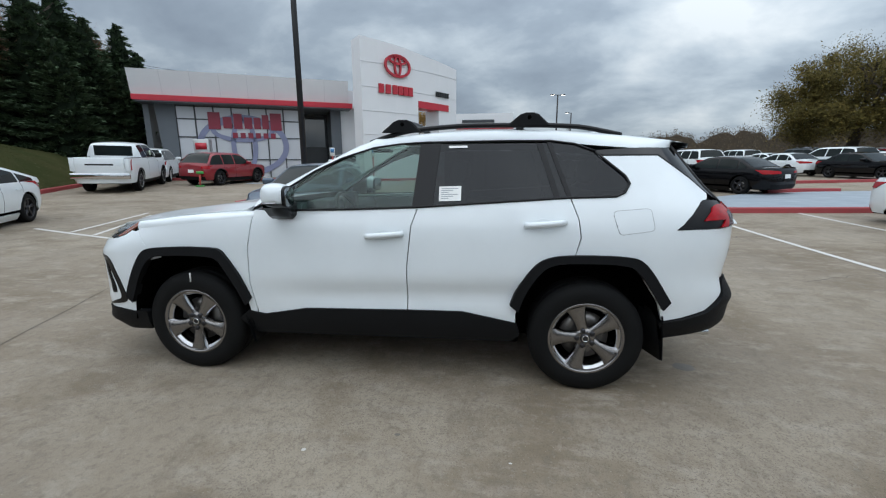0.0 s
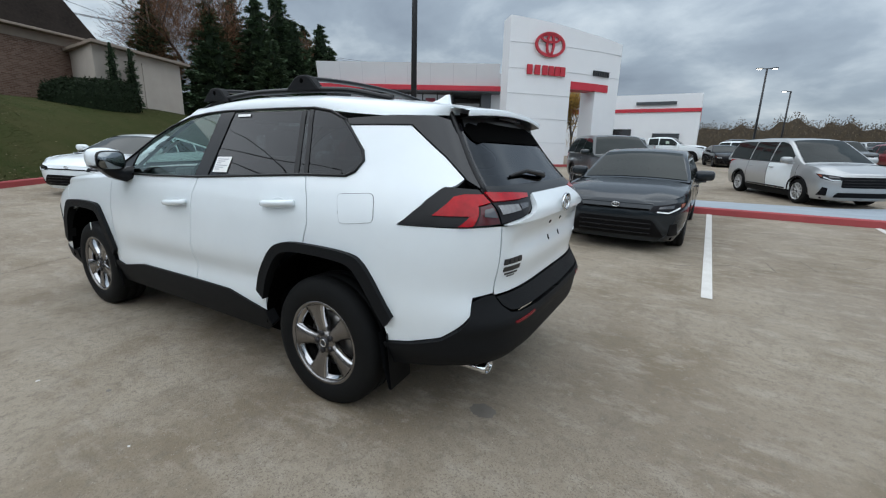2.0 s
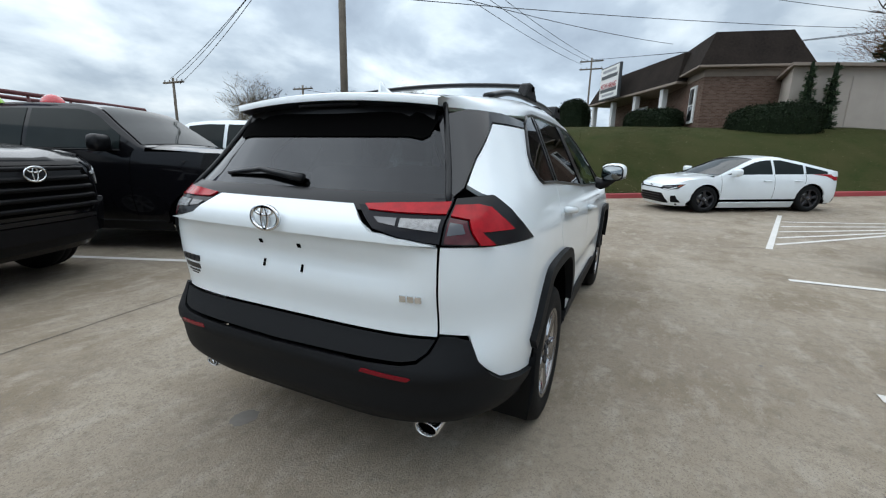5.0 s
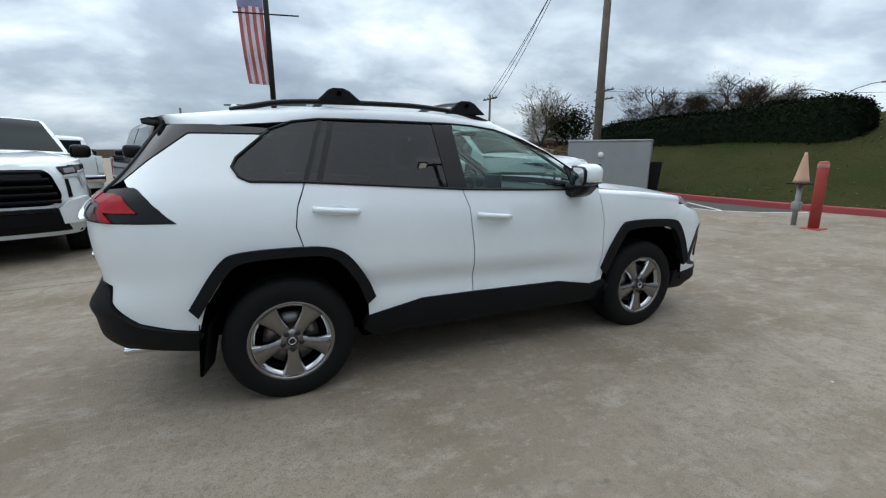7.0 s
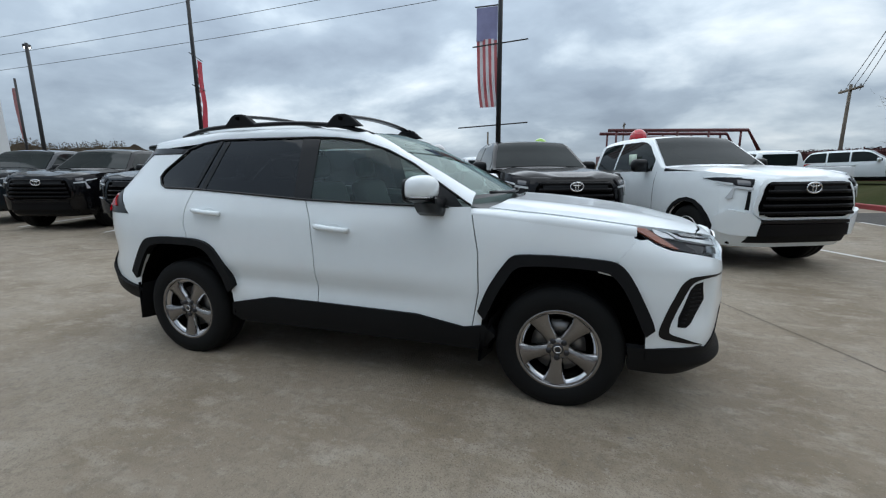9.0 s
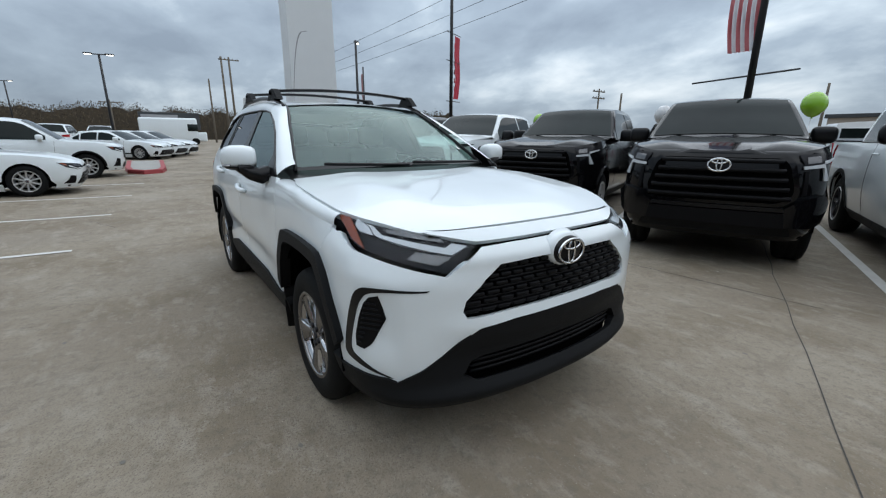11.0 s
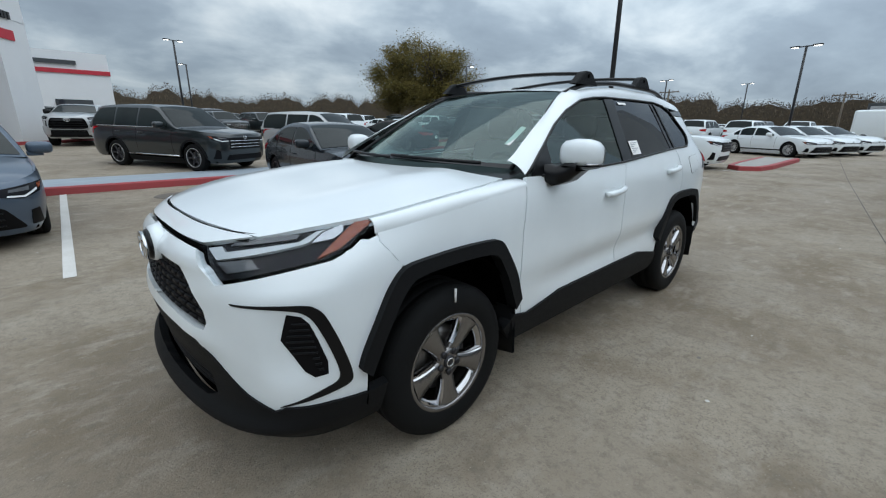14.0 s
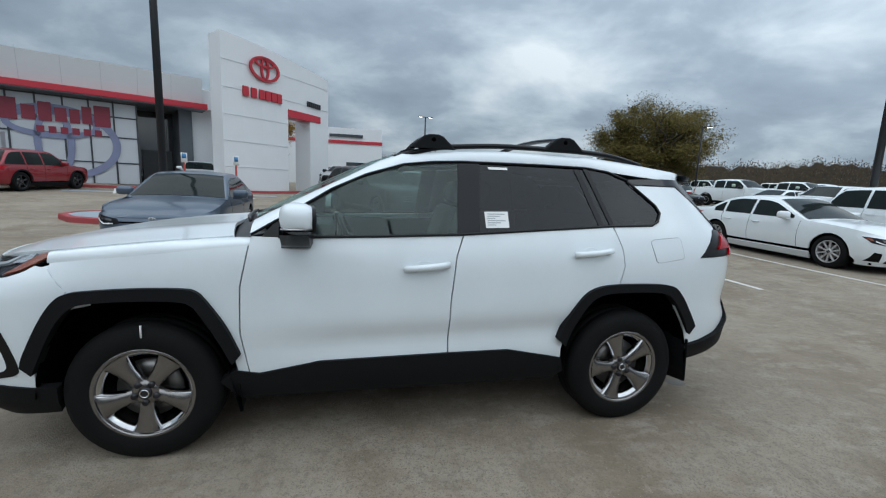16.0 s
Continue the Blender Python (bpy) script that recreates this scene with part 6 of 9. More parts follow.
        # near-black housings paint in the shade of the wheel wells
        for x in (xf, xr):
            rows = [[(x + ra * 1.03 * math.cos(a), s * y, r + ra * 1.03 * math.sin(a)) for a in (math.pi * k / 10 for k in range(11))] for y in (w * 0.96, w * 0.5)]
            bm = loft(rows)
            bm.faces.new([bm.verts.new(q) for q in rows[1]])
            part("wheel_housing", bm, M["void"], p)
    # nose and tail skins
    zt = hood(x0 + 0.12)
    q0 = body.front_q(x=xf - ra - 0.10, z=nose_z * 0.6)
    n = 12
    q1 = body.rear_q(x=xr + ra + 0.08, z=belt * 0.6)
    skin = [[body.front(q0 * k / n, z) for k in range(-n, n + 1)] for z in (clear, clear + 0.1, (clear + zt) * 0.42, (clear + zt) * 0.55, zt * 0.78, zt * 0.9, zt - 0.03, zt)]
    for f in (0.5, 1.0):
        skin.append([body.front(q0 * k / n, zt + f * max(0.0, side_top(body.front(q0 * k / n, zt)[0] + 0.04) - zt)) for k in range(-n, n + 1)])
    part("nose", outward(loft(skin), ct), paint_, p)
    zt2 = tail_z if kind != "van" else belt
    part("tail", outward(loft([[body.rear(q1 * k / n, z) for k in range(-n, n + 1)] for z in (clear + 0.05, clear + 0.2, zt2 * 0.5, zt2 * 0.7, zt2 * 0.9, zt2)]), ct), paint_, p)
    # bonnet
    rows = []
    for k in range(14):
        x = x0 + 0.115 + (cowl[0] + 0.12 - x0 - 0.115) * k / 13
        e = abs(body.side(max(x, x0 + 0.13), hood(x))[1]) * 0.985
        rows.append([(x - 0.03 * (1 - (y / e) ** 2) * (1 - k / 13), y, hood(x) - 0.045 * (abs(y) / e) ** 3 + (0.02 if kind == "pickup" else 0.008) * math.exp(-((abs(y) / e - 0.62) / 0.16) ** 2)) for y in (e * j / 10 for j in range(-10, 11))])
    part("bonnet", outward(loft(rows), (0, 0, 0)), paint_, p)
    lip = [body.front(body.front_q(y=q[1] * 0.99, z=zt - 0.05), zt - 0.05, 0.004) for q in rows[0]]
    part("bonnet_lip", outward(loft([rows[0], [((a[0] + b[0]) / 2 - 0.012, (a[1] + b[1]) / 2, (a[2] + b[2]) / 2 + 0.008) for a, b in zip(rows[0], lip)], lip]), ct), paint_, p)
    # cabin
    end = cab_end if cab_end else rear[1]
    roof = curve((cowl[0], cowl[1]), (cowl[0] + (screen - cowl[0]) * 0.5, cowl[1] + (h - 0.07 - cowl[1]) * 0.55), (screen, h - 0.05), (screen + 0.35, h - 0.005), ((screen + rear[0]) / 2 + 0.1, h), (rear[0], h - 0.05), (rear[1], rear[2]))
    wr = w * 0.69

    def rim(x):
        z = roof(x) - 0.035
        k = max(0.0, min(1.0, (z - belt) / (h - belt)))
        return w * 0.945 + (wr - w * 0.945) * k, max(z, belt)

    def cab(x, z, out, s):
        k = max(0.0, min(1.0, (z - belt) / (h - belt)))
        return (x, s * (w * 0.945 + (wr - w * 0.945) * k + out + 0.02 * math.sin(math.pi * k)), z)
    rows = []
    stations = [cowl[0] - 0.05 + (end + 0.02 - cowl[0] + 0.05) * k / 26 for k in range(27)]
    for x in stations:
        y, z = rim(x)
        half = [cab(x, belt - 0.03 + (z - belt + 0.03) * k / 4, 0, 1) for k in range(5)]
        half += [(x, y * c, z + (roof(x) - z) * (1 - c ** 2.2)) for c in (0.93, 0.75, 0.5, 0.25)]
        half.append((x, 0, roof(x)))
        rows.append([(a, -b, c) for a, b, c in half] + half[-2::-1])
    bm = loft(rows)
    bm.faces.new([v for v in bm.verts[-len(rows[0]):]])
    part("cabin", outward(bm, ct), paint_, p)
    g = M["car_glass"]
    # screens, laid just proud of the cabin
    def screen_loft(xa, xb, inset, out):
        rr = []
        for k in range(9):
            x = xa + (xb - xa) * k / 8
            y, z = rim(x)
            e = y - inset
            rr.append([(x - out * 0.7, yy, z + (roof(x) - z) * (1 - abs(yy / y) ** 2.2) + 0.012) for yy in (e * j / 8 for j in range(-8, 9))])
        return outward(loft(rr), (0, 0, belt))
    part("windscreen", screen_loft(cowl[0] + 0.03, screen - 0.04, 0.045, 0.014), g, p)
    if kind == "pickup":
        zc = (belt, h - 0.16)
        part("rear_screen", loft([[(end + 0.03, y, z) for y in (-w * 0.66, w * 0.66)] for z in (belt + 0.08, h - 0.17)]), g, p)
    else:
        part("rear_screen", screen_loft(rear[0] + 0.06, rear[1] - 0.02, 0.07, -0.014), g, p)
    # side windows between pillars
    xa, xb = cowl[0] + (0.30 if kind != "van" else 0.45), (end - 0.10 if kind == "pickup" else rear[1] - (0.25 if kind == "sedan" else 0.12))
    cuts = [xa] + list(pillars) + [xb]
    for a, b in zip(cuts, cuts[1:]):
        a2, b2 = a + (0.035 if a != xa else 0), b - (0.035 if b != xb else 0)
        xs = [a2 + (b2 - a2) * k / 8 for k in range(9)]
        tops = [(x, max(belt + 0.035, min(roof(x) - 0.10, h - 0.115))) for x in xs]
        poly = [(a2, belt + 0.03), (b2, belt + 0.03)] + [q for q in tops[::-1] if q[1] > belt + 0.034]
        for s in (-1, 1):
            part("window", patch(poly, lambda x, z: cab(x, z, 0.006, s), (0.3, 0.15), 0.008, ct), g, p)
    # doors' shut lines and handles
    for s in (-1, 1):
        for x in (cowl[0] + 0.12,) + tuple(pillars)[:2]:
            zb = low + 0.06 if abs(x - xr) > ra else r + ra
            part("door_gap", tubed([body.side(x + 0.03 * math.sin(3 * k / 6), zb + (side_top(x) - 0.01 - zb) * k / 6, -0.001, s) for k in range(7)], 0.005, 4), M["void"], p)
        for x in tuple(pillars)[:2]:
            part("handle", tubed([body.side(x - 0.28 + 0.2 * k / 3, belt - 0.13, 0.012 + 0.02 * (0 < k < 3), s) for k in range(4)], 0.014, 6), paint_, p)
        bm = bmesh.new()
        box(bm, -0.09, 0.07, -0.12, 0.12, -0.08, 0.08, 0.055, Matrix.Translation((cowl[0] + 0.42, s * (w + 0.11), belt + 0.10)) @ Matrix.Diagonal((1, 1.15, 1.35 if kind == "pickup" else 1, 1)), 3)
        box(bm, -0.05, 0.05, -0.12, 0.05, -0.04, 0.02, 0.01, Matrix.Translation((cowl[0] + 0.42, s * (w + 0.02), belt + 0.03)))
        part("mirror", bm, M["trim"] if kind == "pickup" else paint_, p)
    if door_mat:
        a, b = cowl[0] + 0.30, pillars[0] - 0.02
        part("front_door", patch([(a, low + 0.10), (b, low + 0.10), (b, belt - 0.01), (a + 0.05, belt - 0.01)], lambda x, z: body.side(x, z, 0.006, 1), (0.2, 0.1), 0.006, ct), door_mat, p, "white replacement door")
    if strip:
        for s in (-1, 1):
            part("side_strip", tubed([body.side(xf + 0.5 + (wb - 1.0) * k / 4, low + 0.13, 0.012, s) for k in range(5)], 0.02, 6), strip, p)
            part("roof_strip", tubed([cab(pillars[0] - 1.0 + 2.6 * k / 6, belt + 0.02, 0.012, s) for k in range(7)], 0.012, 6), strip, p)
    # lamps, grille, bumpers
    def nosep(nm, pts, mat, out, skirt=0.02, lab=""):
        return part(nm, patch([(body.front_q(y=a, z=b), b) for a, b in dense(pts, 0.08)], lambda q, z: body.front(q, z, out), (0.12, 0.1), skirt, ct), mat, p, lab)

    def tailp(nm, pts, mat, out, skirt=0.02):
        return part(nm, patch([(body.rear_q(y=a, z=b), b) for a, b in dense(pts, 0.08)], lambda q, z: body.rear(q, z, out), (0.12, 0.1), skirt, ct), mat, p)
    nz = nose_z
    if kind == "pickup":
        def corner(nm, pts, mat, out, sgn, skirt=0.02):
            """A patch round the corner: ("f", y, z) on the front, ("d", distance behind the nose, z) on the side."""
            qz = [(sgn * (body.front_q(y=a, z=b) if k == "f" else body.front_q(x=x0 + a, z=b)), b) for k, a, b in pts]
            return part(nm, patch(dense(qz, 0.06), lambda q, z: body.front(q, z, out), (0.10, 0.08), skirt, ct), mat, p)
        face = bumper or paint_
        ring_ = [(-0.56, 1.235), (0.56, 1.235), (0.63, 1.16), (0.70, 0.88), (0.69, 0.80), (0.58, 0.715), (-0.58, 0.715), (-0.69, 0.80), (-0.70, 0.88), (-0.63, 1.16)]
        nosep("grille_frame", rounded(ring_, 0.05), face, 0.035, 0.05)
        nosep("grille_mesh", rounded([(y * 0.93, 0.975 + (z - 0.975) * 0.87) for y, z in ring_], 0.05), M["void"], 0.042, 0.01)
        for k in range(5):
            z, e = 0.80 + 0.092 * k, 0.63 - 0.025 * k
            part("grille_bar", tubed([body.front(body.front_q(y=e * j / 6, z=z), z, 0.050) for j in range(-6, 7)], 0.026 if grille == "bar" else 0.013, 6), M["grille"] if grille == "bar" else M["dark_alloy"], p)
        nosep("badge_bar", [(-0.50, 1.075), (-0.48, 1.175), (0.48, 1.175), (0.50, 1.075)], M["trim"], 0.062, 0.02)
        for s in (-1, 1):
            corner("headlamp", [("f", 0.66, 1.235), ("f", 0.715, 1.125), ("f", 0.86, 1.145), ("d", 0.20, 1.165), ("d", 0.40, 1.20), ("d", 0.66, 1.25), ("d", 0.40, 1.262), ("d", 0.20, 1.258), ("f", 0.80, 1.25)], M["smoke_lamp"], 0.012, s, 0.03)
            corner("daytime_lamp", [("f", 0.70, 1.128), ("f", 0.705, 1.098), ("f", 0.865, 1.118), ("f", 0.885, 0.985), ("f", 0.925, 0.985), ("d", 0.20, 1.15), ("d", 0.44, 1.20), ("d", 0.44, 1.215), ("d", 0.22, 1.185), ("f", 0.87, 1.155)], M["grey_drl"], 0.024, s, 0.012)
            corner("lamp_reflector", [("f", 0.73, 1.15), ("f", 0.72, 1.215), ("f", 0.83, 1.23), ("f", 0.84, 1.165)], M["grey_lamp"], 0.017, s, 0.008)
            corner("bumper_wing", [("f", 0.60, 0.50), ("f", 0.60, 0.70), ("f", 0.715, 0.80), ("f", 0.90, 0.845), ("d", 0.24, 0.82), ("d", 0.36, 0.74), ("d", 0.40, 0.56), ("d", 0.26, 0.52), ("f", 0.84, 0.50)], face, 0.05, s, 0.06)
            corner("wing_vent", [("f", 0.735, 0.835), ("f", 0.725, 1.08), ("f", 0.755, 1.08), ("f", 0.775, 0.845)], M["grille"], 0.012, s, 0.012)
        nosep("bumper_bar", [(-0.62, 0.50), (-0.60, 0.655), (0.60, 0.655), (0.62, 0.50)], M["grille"], 0.062, 0.06)
        nosep("bumper_step", [(-0.60, 0.668), (-0.58, 0.708), (0.58, 0.708), (0.60, 0.668)], M["trim"], 0.070, 0.06)
        nosep("skid_plate", [(-0.72, 0.40), (-0.68, 0.50), (0.68, 0.50), (0.72, 0.40)], M["cladding"], 0.015, 0.05)
        for s in (-1, 1):
            part("window_trim", tubed([cab(xx, belt + 0.012, 0.010, s) for xx in (cowl[0] + 0.28, 0.0, end - 0.08)], 0.011, 6), M["trim"], p)
        # load bed
        bx0, bx1 = end + 0.06, x1 - 0.08
        part("bed_floor", boxed(bx0, bx1, -w * 0.82, w * 0.82, belt - 0.52, belt - 0.48), M["cladding"], p)
        for s in (-1, 1):
            part("bed_wall", boxed(bx0 - 0.05, bx1 + 0.03, min(s * w * 0.80, s * w * 0.945), max(s * w * 0.80, s * w * 0.945), belt - 0.5, belt + 0.012, 0.015), paint_, p)
            part("bed_rail", boxed(bx0 - 0.03, bx1 + 0.03, min(s * w * 0.82, s * w * 0.95), max(s * w * 0.82, s * w * 0.95), belt + 0.012, belt + 0.03, 0.006), M["cladding"], p)
            tailp("tail_lamp", [(s * w * 0.80, belt * 0.66), (s * w * 0.80, belt * 0.97), (s * w * 0.945, belt * 0.97), (s * w * 0.955, belt * 0.66)], M["red_lens"], 0.02, 0.04)
        gate = part("tailgate", boxed(x1 - 0.10, x1 - 0.005, -w * 0.785, w * 0.785, belt * 0.58, belt + 0.02, 0.02), paint_, p)
        part("gate_letters", boxed(x1 - 0.007, x1, -0.45, 0.45, belt * 0.80, belt * 0.845, 0.002), M["black_print"], gate)
        part("rear_bumper", boxed(x1 - 0.10, x1 + 0.06, -w * 0.95, w * 0.95, belt * 0.42, belt * 0.58, 0.03), M["chrome"] if colour == "white" else M["black_paint"], p)
    else:
        lz = nz * 0.86
        for s in (-1, 1):
            nosep("headlamp", [(s * w * 0.50, lz - 0.040), (s * w * 0.54, lz + 0.038), (s * w * 0.90, lz + 0.088), (s * w * 0.955, lz + 0.092), (s * w * 0.92, lz - 0.015), (s * w * 0.75, lz - 0.070)], M["smoke_lamp"], 0.008, 0.02)
            nosep("daytime_lamp", [(s * w * 0.60, lz - 0.048), (s * w * 0.61, lz - 0.030), (s * w * 0.76, lz - 0.038), (s * w * 0.885, lz + 0.030), (s * w * 0.89, lz + 0.010), (s * w * 0.76, lz - 0.058)], M["drl"], 0.014, 0.01)
            nosep("lamp_reflector", [(s * w * 0.62, lz + 0.000), (s * w * 0.63, lz + 0.030), (s * w * 0.82, lz + 0.056), (s * w * 0.81, lz + 0.012)], M["grey_lamp"], 0.012, 0.008)
            nosep("turn_lamp", [(s * w * 0.90, lz + 0.02), (s * w * 0.905, lz + 0.07), (s * w * 0.945, lz + 0.08), (s * w * 0.925, lz + 0.03)], M["amber"], 0.013, 0.008)
            if kind == "sedan":
                tailp("tail_lamp", [(s * w * 0.42, tail_z * 0.80), (s * w * 0.42, tail_z * 0.88), (s * w * 0.95, tail_z * 0.93), (s * w * 0.95, tail_z * 0.78)], M["red_lens"], 0.010, 0.02)
            else:
                tailp("tail_lamp", [(s * w * 0.62, tail_z * 0.84), (s * w * 0.62, tail_z * 0.93), (s * w * 0.955, tail_z * 0.97), (s * w * 0.955, tail_z * 0.80)], M["red_lens"], 0.010, 0.02)
            nosep("side_intake", [(s * w * 0.78, nz * 0.36), (s * w * 0.80, nz * 0.58), (s * w * 0.88, nz * 0.60), (s * w * 0.90, nz * 0.36)], M["grille"], 0.006, 0.02)
        if grille == "low":
            nosep("grille_mesh", rounded([(-w * 0.55, nz * 0.66), (-w * 0.74, nz * 0.33), (w * 0.74, nz * 0.33), (w * 0.55, nz * 0.66)], 0.05), M["grille"], 0.006, 0.03)
            nosep("grille_slot", [(-w * 0.50, lz - 0.03), (-w * 0.50, lz - 0.005), (w * 0.50, lz - 0.005), (w * 0.50, lz - 0.03)], M["void"], 0.006, 0.01)
        else:
            nosep("grille_mesh", rounded([(-w * 0.56, nz * 0.60), (-w * 0.56, nz * 0.90), (w * 0.56, nz * 0.90), (w * 0.56, nz * 0.60)], 0.05), M["grille"], 0.008, 0.03)
            nosep("low_intake", rounded([(-w * 0.66, nz * 0.32), (-w * 0.60, nz * 0.46), (w * 0.60, nz * 0.46), (w * 0.66, nz * 0.32)], 0.03), M["grille"], 0.006, 0.03)
        for k in range(3):
            z = nz * (0.40 + 0.09 * k) if grille == "low" else nz * (0.66 + 0.08 * k)
            part("grille_bar", tubed([body.front(body.front_q(y=w * 0.54 * j / 6, z=z), z, 0.010) for j in range(-6, 7)], 0.010, 6), M["trim"] if grille != "chrome" else M["chrome"], p)
        if kind == "sedan":
            dk = curve((rear[1] - 0.15, rear[2] - 0.02), (x1 - 0.25, tail_z + 0.03), (x1 - 0.08, tail_z + 0.015))
            rows = []
            for k in range(8):
                x = rear[1] - 0.12 + (x1 - 0.07 - rear[1] + 0.12) * k / 7
                e = abs(body.side(min(x, x1 - 0.14), tail_z)[1]) * 0.99
                rows.append([(x + 0.05 * (1 - (y / e) ** 2) * k / 7, y, dk(x) - 0.05 * (abs(y) / e) ** 3) for y in (e * j / 8 for j in range(-8, 9))])
            part("boot_lid", outward(loft(rows), (0, 0, 0)), paint_, p)
        tailp("rear_valance", [(-w * 0.8, clear + 0.05), (-w * 0.8, clear + 0.22), (w * 0.8, clear + 0.22), (w * 0.8, clear + 0.05)], M["cladding"], 0.006, 0.02)
        tailp("plate", [(-0.16, tail_z * 0.62), (-0.16, tail_z * 0.62 + 0.15), (0.16, tail_z * 0.62 + 0.15), (0.16, tail_z * 0.62)], M["paper"], 0.012, 0.01)
    if badge:
        bm = emblem(badge)
        bmesh.ops.rotate(bm, matrix=Matrix.Rotation(radians(-90), 3, "Z"), verts=bm.verts)
        zb = 1.125 if kind == "pickup" else nz * 0.90
        xb_ = body.front(0, zb, 0)[0]
        bmesh.ops.translate(bm, vec=(xb_ - (0.085 if kind == "pickup" else 0.012), 0, zb), verts=bm.verts)
        part("badge", bm, M["chrome"], p, "chrome oval badge")
    # near-black boxes added under the body, shade painted into their colour
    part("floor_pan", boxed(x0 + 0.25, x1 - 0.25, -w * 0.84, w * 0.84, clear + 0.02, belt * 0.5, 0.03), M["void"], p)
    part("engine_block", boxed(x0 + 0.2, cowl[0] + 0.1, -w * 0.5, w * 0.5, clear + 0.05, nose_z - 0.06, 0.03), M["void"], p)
    for s in (-1, 1):
        for x in (xf, xr):
            wheel(p, x, s * w * 0.965, r, r, 0.22 if kind != "pickup" else 0.27, r * (0.68 if kind != "pickup" else 0.60), wheels, wheel_mat, 0.4 * x * s, False)
    return car


def spot(x, y, turn):
    """A pose on the ground that follows its slope; turn 90 heads for -y."""
    d = 0.5
    nx, ny = (ground_z(x - d, y) - ground_z(x + d, y)) / (2 * d), (ground_z(x, y - d) - ground_z(x, y + d)) / (2 * d)
    up = Vector((nx, ny, 1)).normalized()
    ahead = Vector((math.cos(radians(turn)), math.sin(radians(turn)), 0))
    ahead = (ahead - up * ahead.dot(up)).normalized()
    left = up.cross(ahead)
    m = Matrix((ahead, left, up)).transposed().to_4x4()
    m.translation = (x, y, ground_z(x, y))
    return m


PICK = dict(L=5.93, w=1.000, h=2.0, wb=3.70, over=0.93, r=0.405, belt=1.345, cowl=(-1.28, 1.43), nose_z=1.27, screen=-0.52, rear=(1.05, 1.30, 1.84), kind="pickup", clear=0.34, pillars=(0.35,), wheels="six", cab_end=1.20, badge=0.22)
SEDAN = dict(L=4.63, w=0.89, h=1.435, wb=2.70, over=0.95, r=0.325, belt=0.93, cowl=(-0.98, 0.97), nose_z=0.76, screen=-0.10, rear=(0.98, 1.72, 1.02), kind="sedan", grille="low", clear=0.18, pillars=(0.36, 1.15), tail_z=1.0, badge=0.11)
BIGSUV = dict(L=5.05, w=0.985, h=1.76, wb=2.93, over=0.93, r=0.375, belt=1.12, cowl=(-1.05, 1.15), nose_z=1.03, screen=-0.22, rear=(1.95, 2.33, 1.20), kind="suv", grille="bar", clear=0.24, pillars=(0.42, 1.32), tail_z=1.14, badge=0.13)
VAN = dict(L=4.75, w=0.91, h=1.70, wb=2.84, over=0.97, r=0.325, belt=1.02, cowl=(-1.42, 1.06), nose_z=0.86, screen=-0.42, rear=(2.02, 2.28, 1.10), kind="van", grille="bar", clear=0.20, pillars=(-0.02, 1.02), tail_z=1.05)
WEDGE = dict(L=4.60, w=0.89, h=1.42, wb=2.75, over=0.95, r=0.34, belt=0.93, cowl=(-1.12, 0.93), nose_z=0.74, screen=-0.02, rear=(0.75, 2.05, 1.06), kind="sedan", grille="low", clear=0.17, pillars=(0.38, 1.2), tail_z=1.03, badge=0.10)

def plain(src):
    """A copy of a vehicle for the distance: body, glass and wheels alone."""
    def local(o):
        m = Matrix()
        while o is not src:
            m = o.matrix_parent_inverse @ o.matrix_basis @ m
            o = o.parent
        return m
    made = new(src.name.split(".")[0])
    for key in ("label", "category", "group"):
        if key in src:
            made[key] = src[key]
    bins = {}
    for o in src.children_recursive:
        if o.type != "MESH":
            continue
        top = o
        while top.parent is not src:
            top = top.parent
        name = o.name.split(".")[0]
        key = ("wheel", top.name) if top.name.startswith("wheel") and top.type == "EMPTY" else ((name, o.name) if name in ("windscreen", "rear_screen", "bonnet", "window") else ("body", ""))
        if key[0] == "wheel" and name in ("lug_nut", "brake_disc", "hub_cap"):
            continue
        bins.setdefault(key, []).append(o)
    for (name, _), obs in bins.items():
        bm, mats = bmesh.new(), []
        for o in obs:
            for sl in o.data.materials:
                if sl not in mats:
                    mats.append(sl)
            before = len(bm.faces)
            nv = len(bm.verts)
            bm.from_mesh(o.data)
            bm.verts.ensure_lookup_table()
            bm.faces.ensure_lookup_table()
            m = local(o)
            for v in bm.verts[nv:]:
                v.co = m @ v.co
            for f_ in bm.faces[before:]:
                f_.material_index = mats.index(o.data.materials[0])
        part(name, bm, mats, made)
    made.matrix_world = Matrix.Translation((0, 0, -50))
    return made


# the row of pickups that faces the SUV, parked aslant
SLANT = -68.0
HEAD = Vector((-math.cos(radians(SLANT)), -math.sin(radians(SLANT)), 0))


def nose_at(x, y, turn=SLANT, half=2.965):
    return spot(x - half * -math.cos(radians(turn)), y - half * -math.sin(radians(turn)), turn)


tundra = vehicle("pickup_truck", "glossy black full-size pickup truck with black slatted grille", "black_paint", bumper=M["black_paint"], **PICK)
tundra.matrix_world = nose_at(-1.43, -3.51)
tagged(tundra, group="pickups in the facing row")
copy_thing(tundra, nose_at(1.56, -3.86))
white_truck = vehicle("pickup_truck", "white full-size pickup truck with a black grille and lifted tyres", "white", bumper=M["white"], **{**PICK, "wheel_mat": M["dark_alloy"], "r": 0.425})
part("window_label", boxed(-0.42, -0.16, 0.912, 0.918, 1.46, 1.66), M["label_green"], white_truck, "pale green price label inside the window")
white_truck.matrix_world = nose_at(-4.31, -3.35)
tagged(white_truck, group="pickups in the facing row")
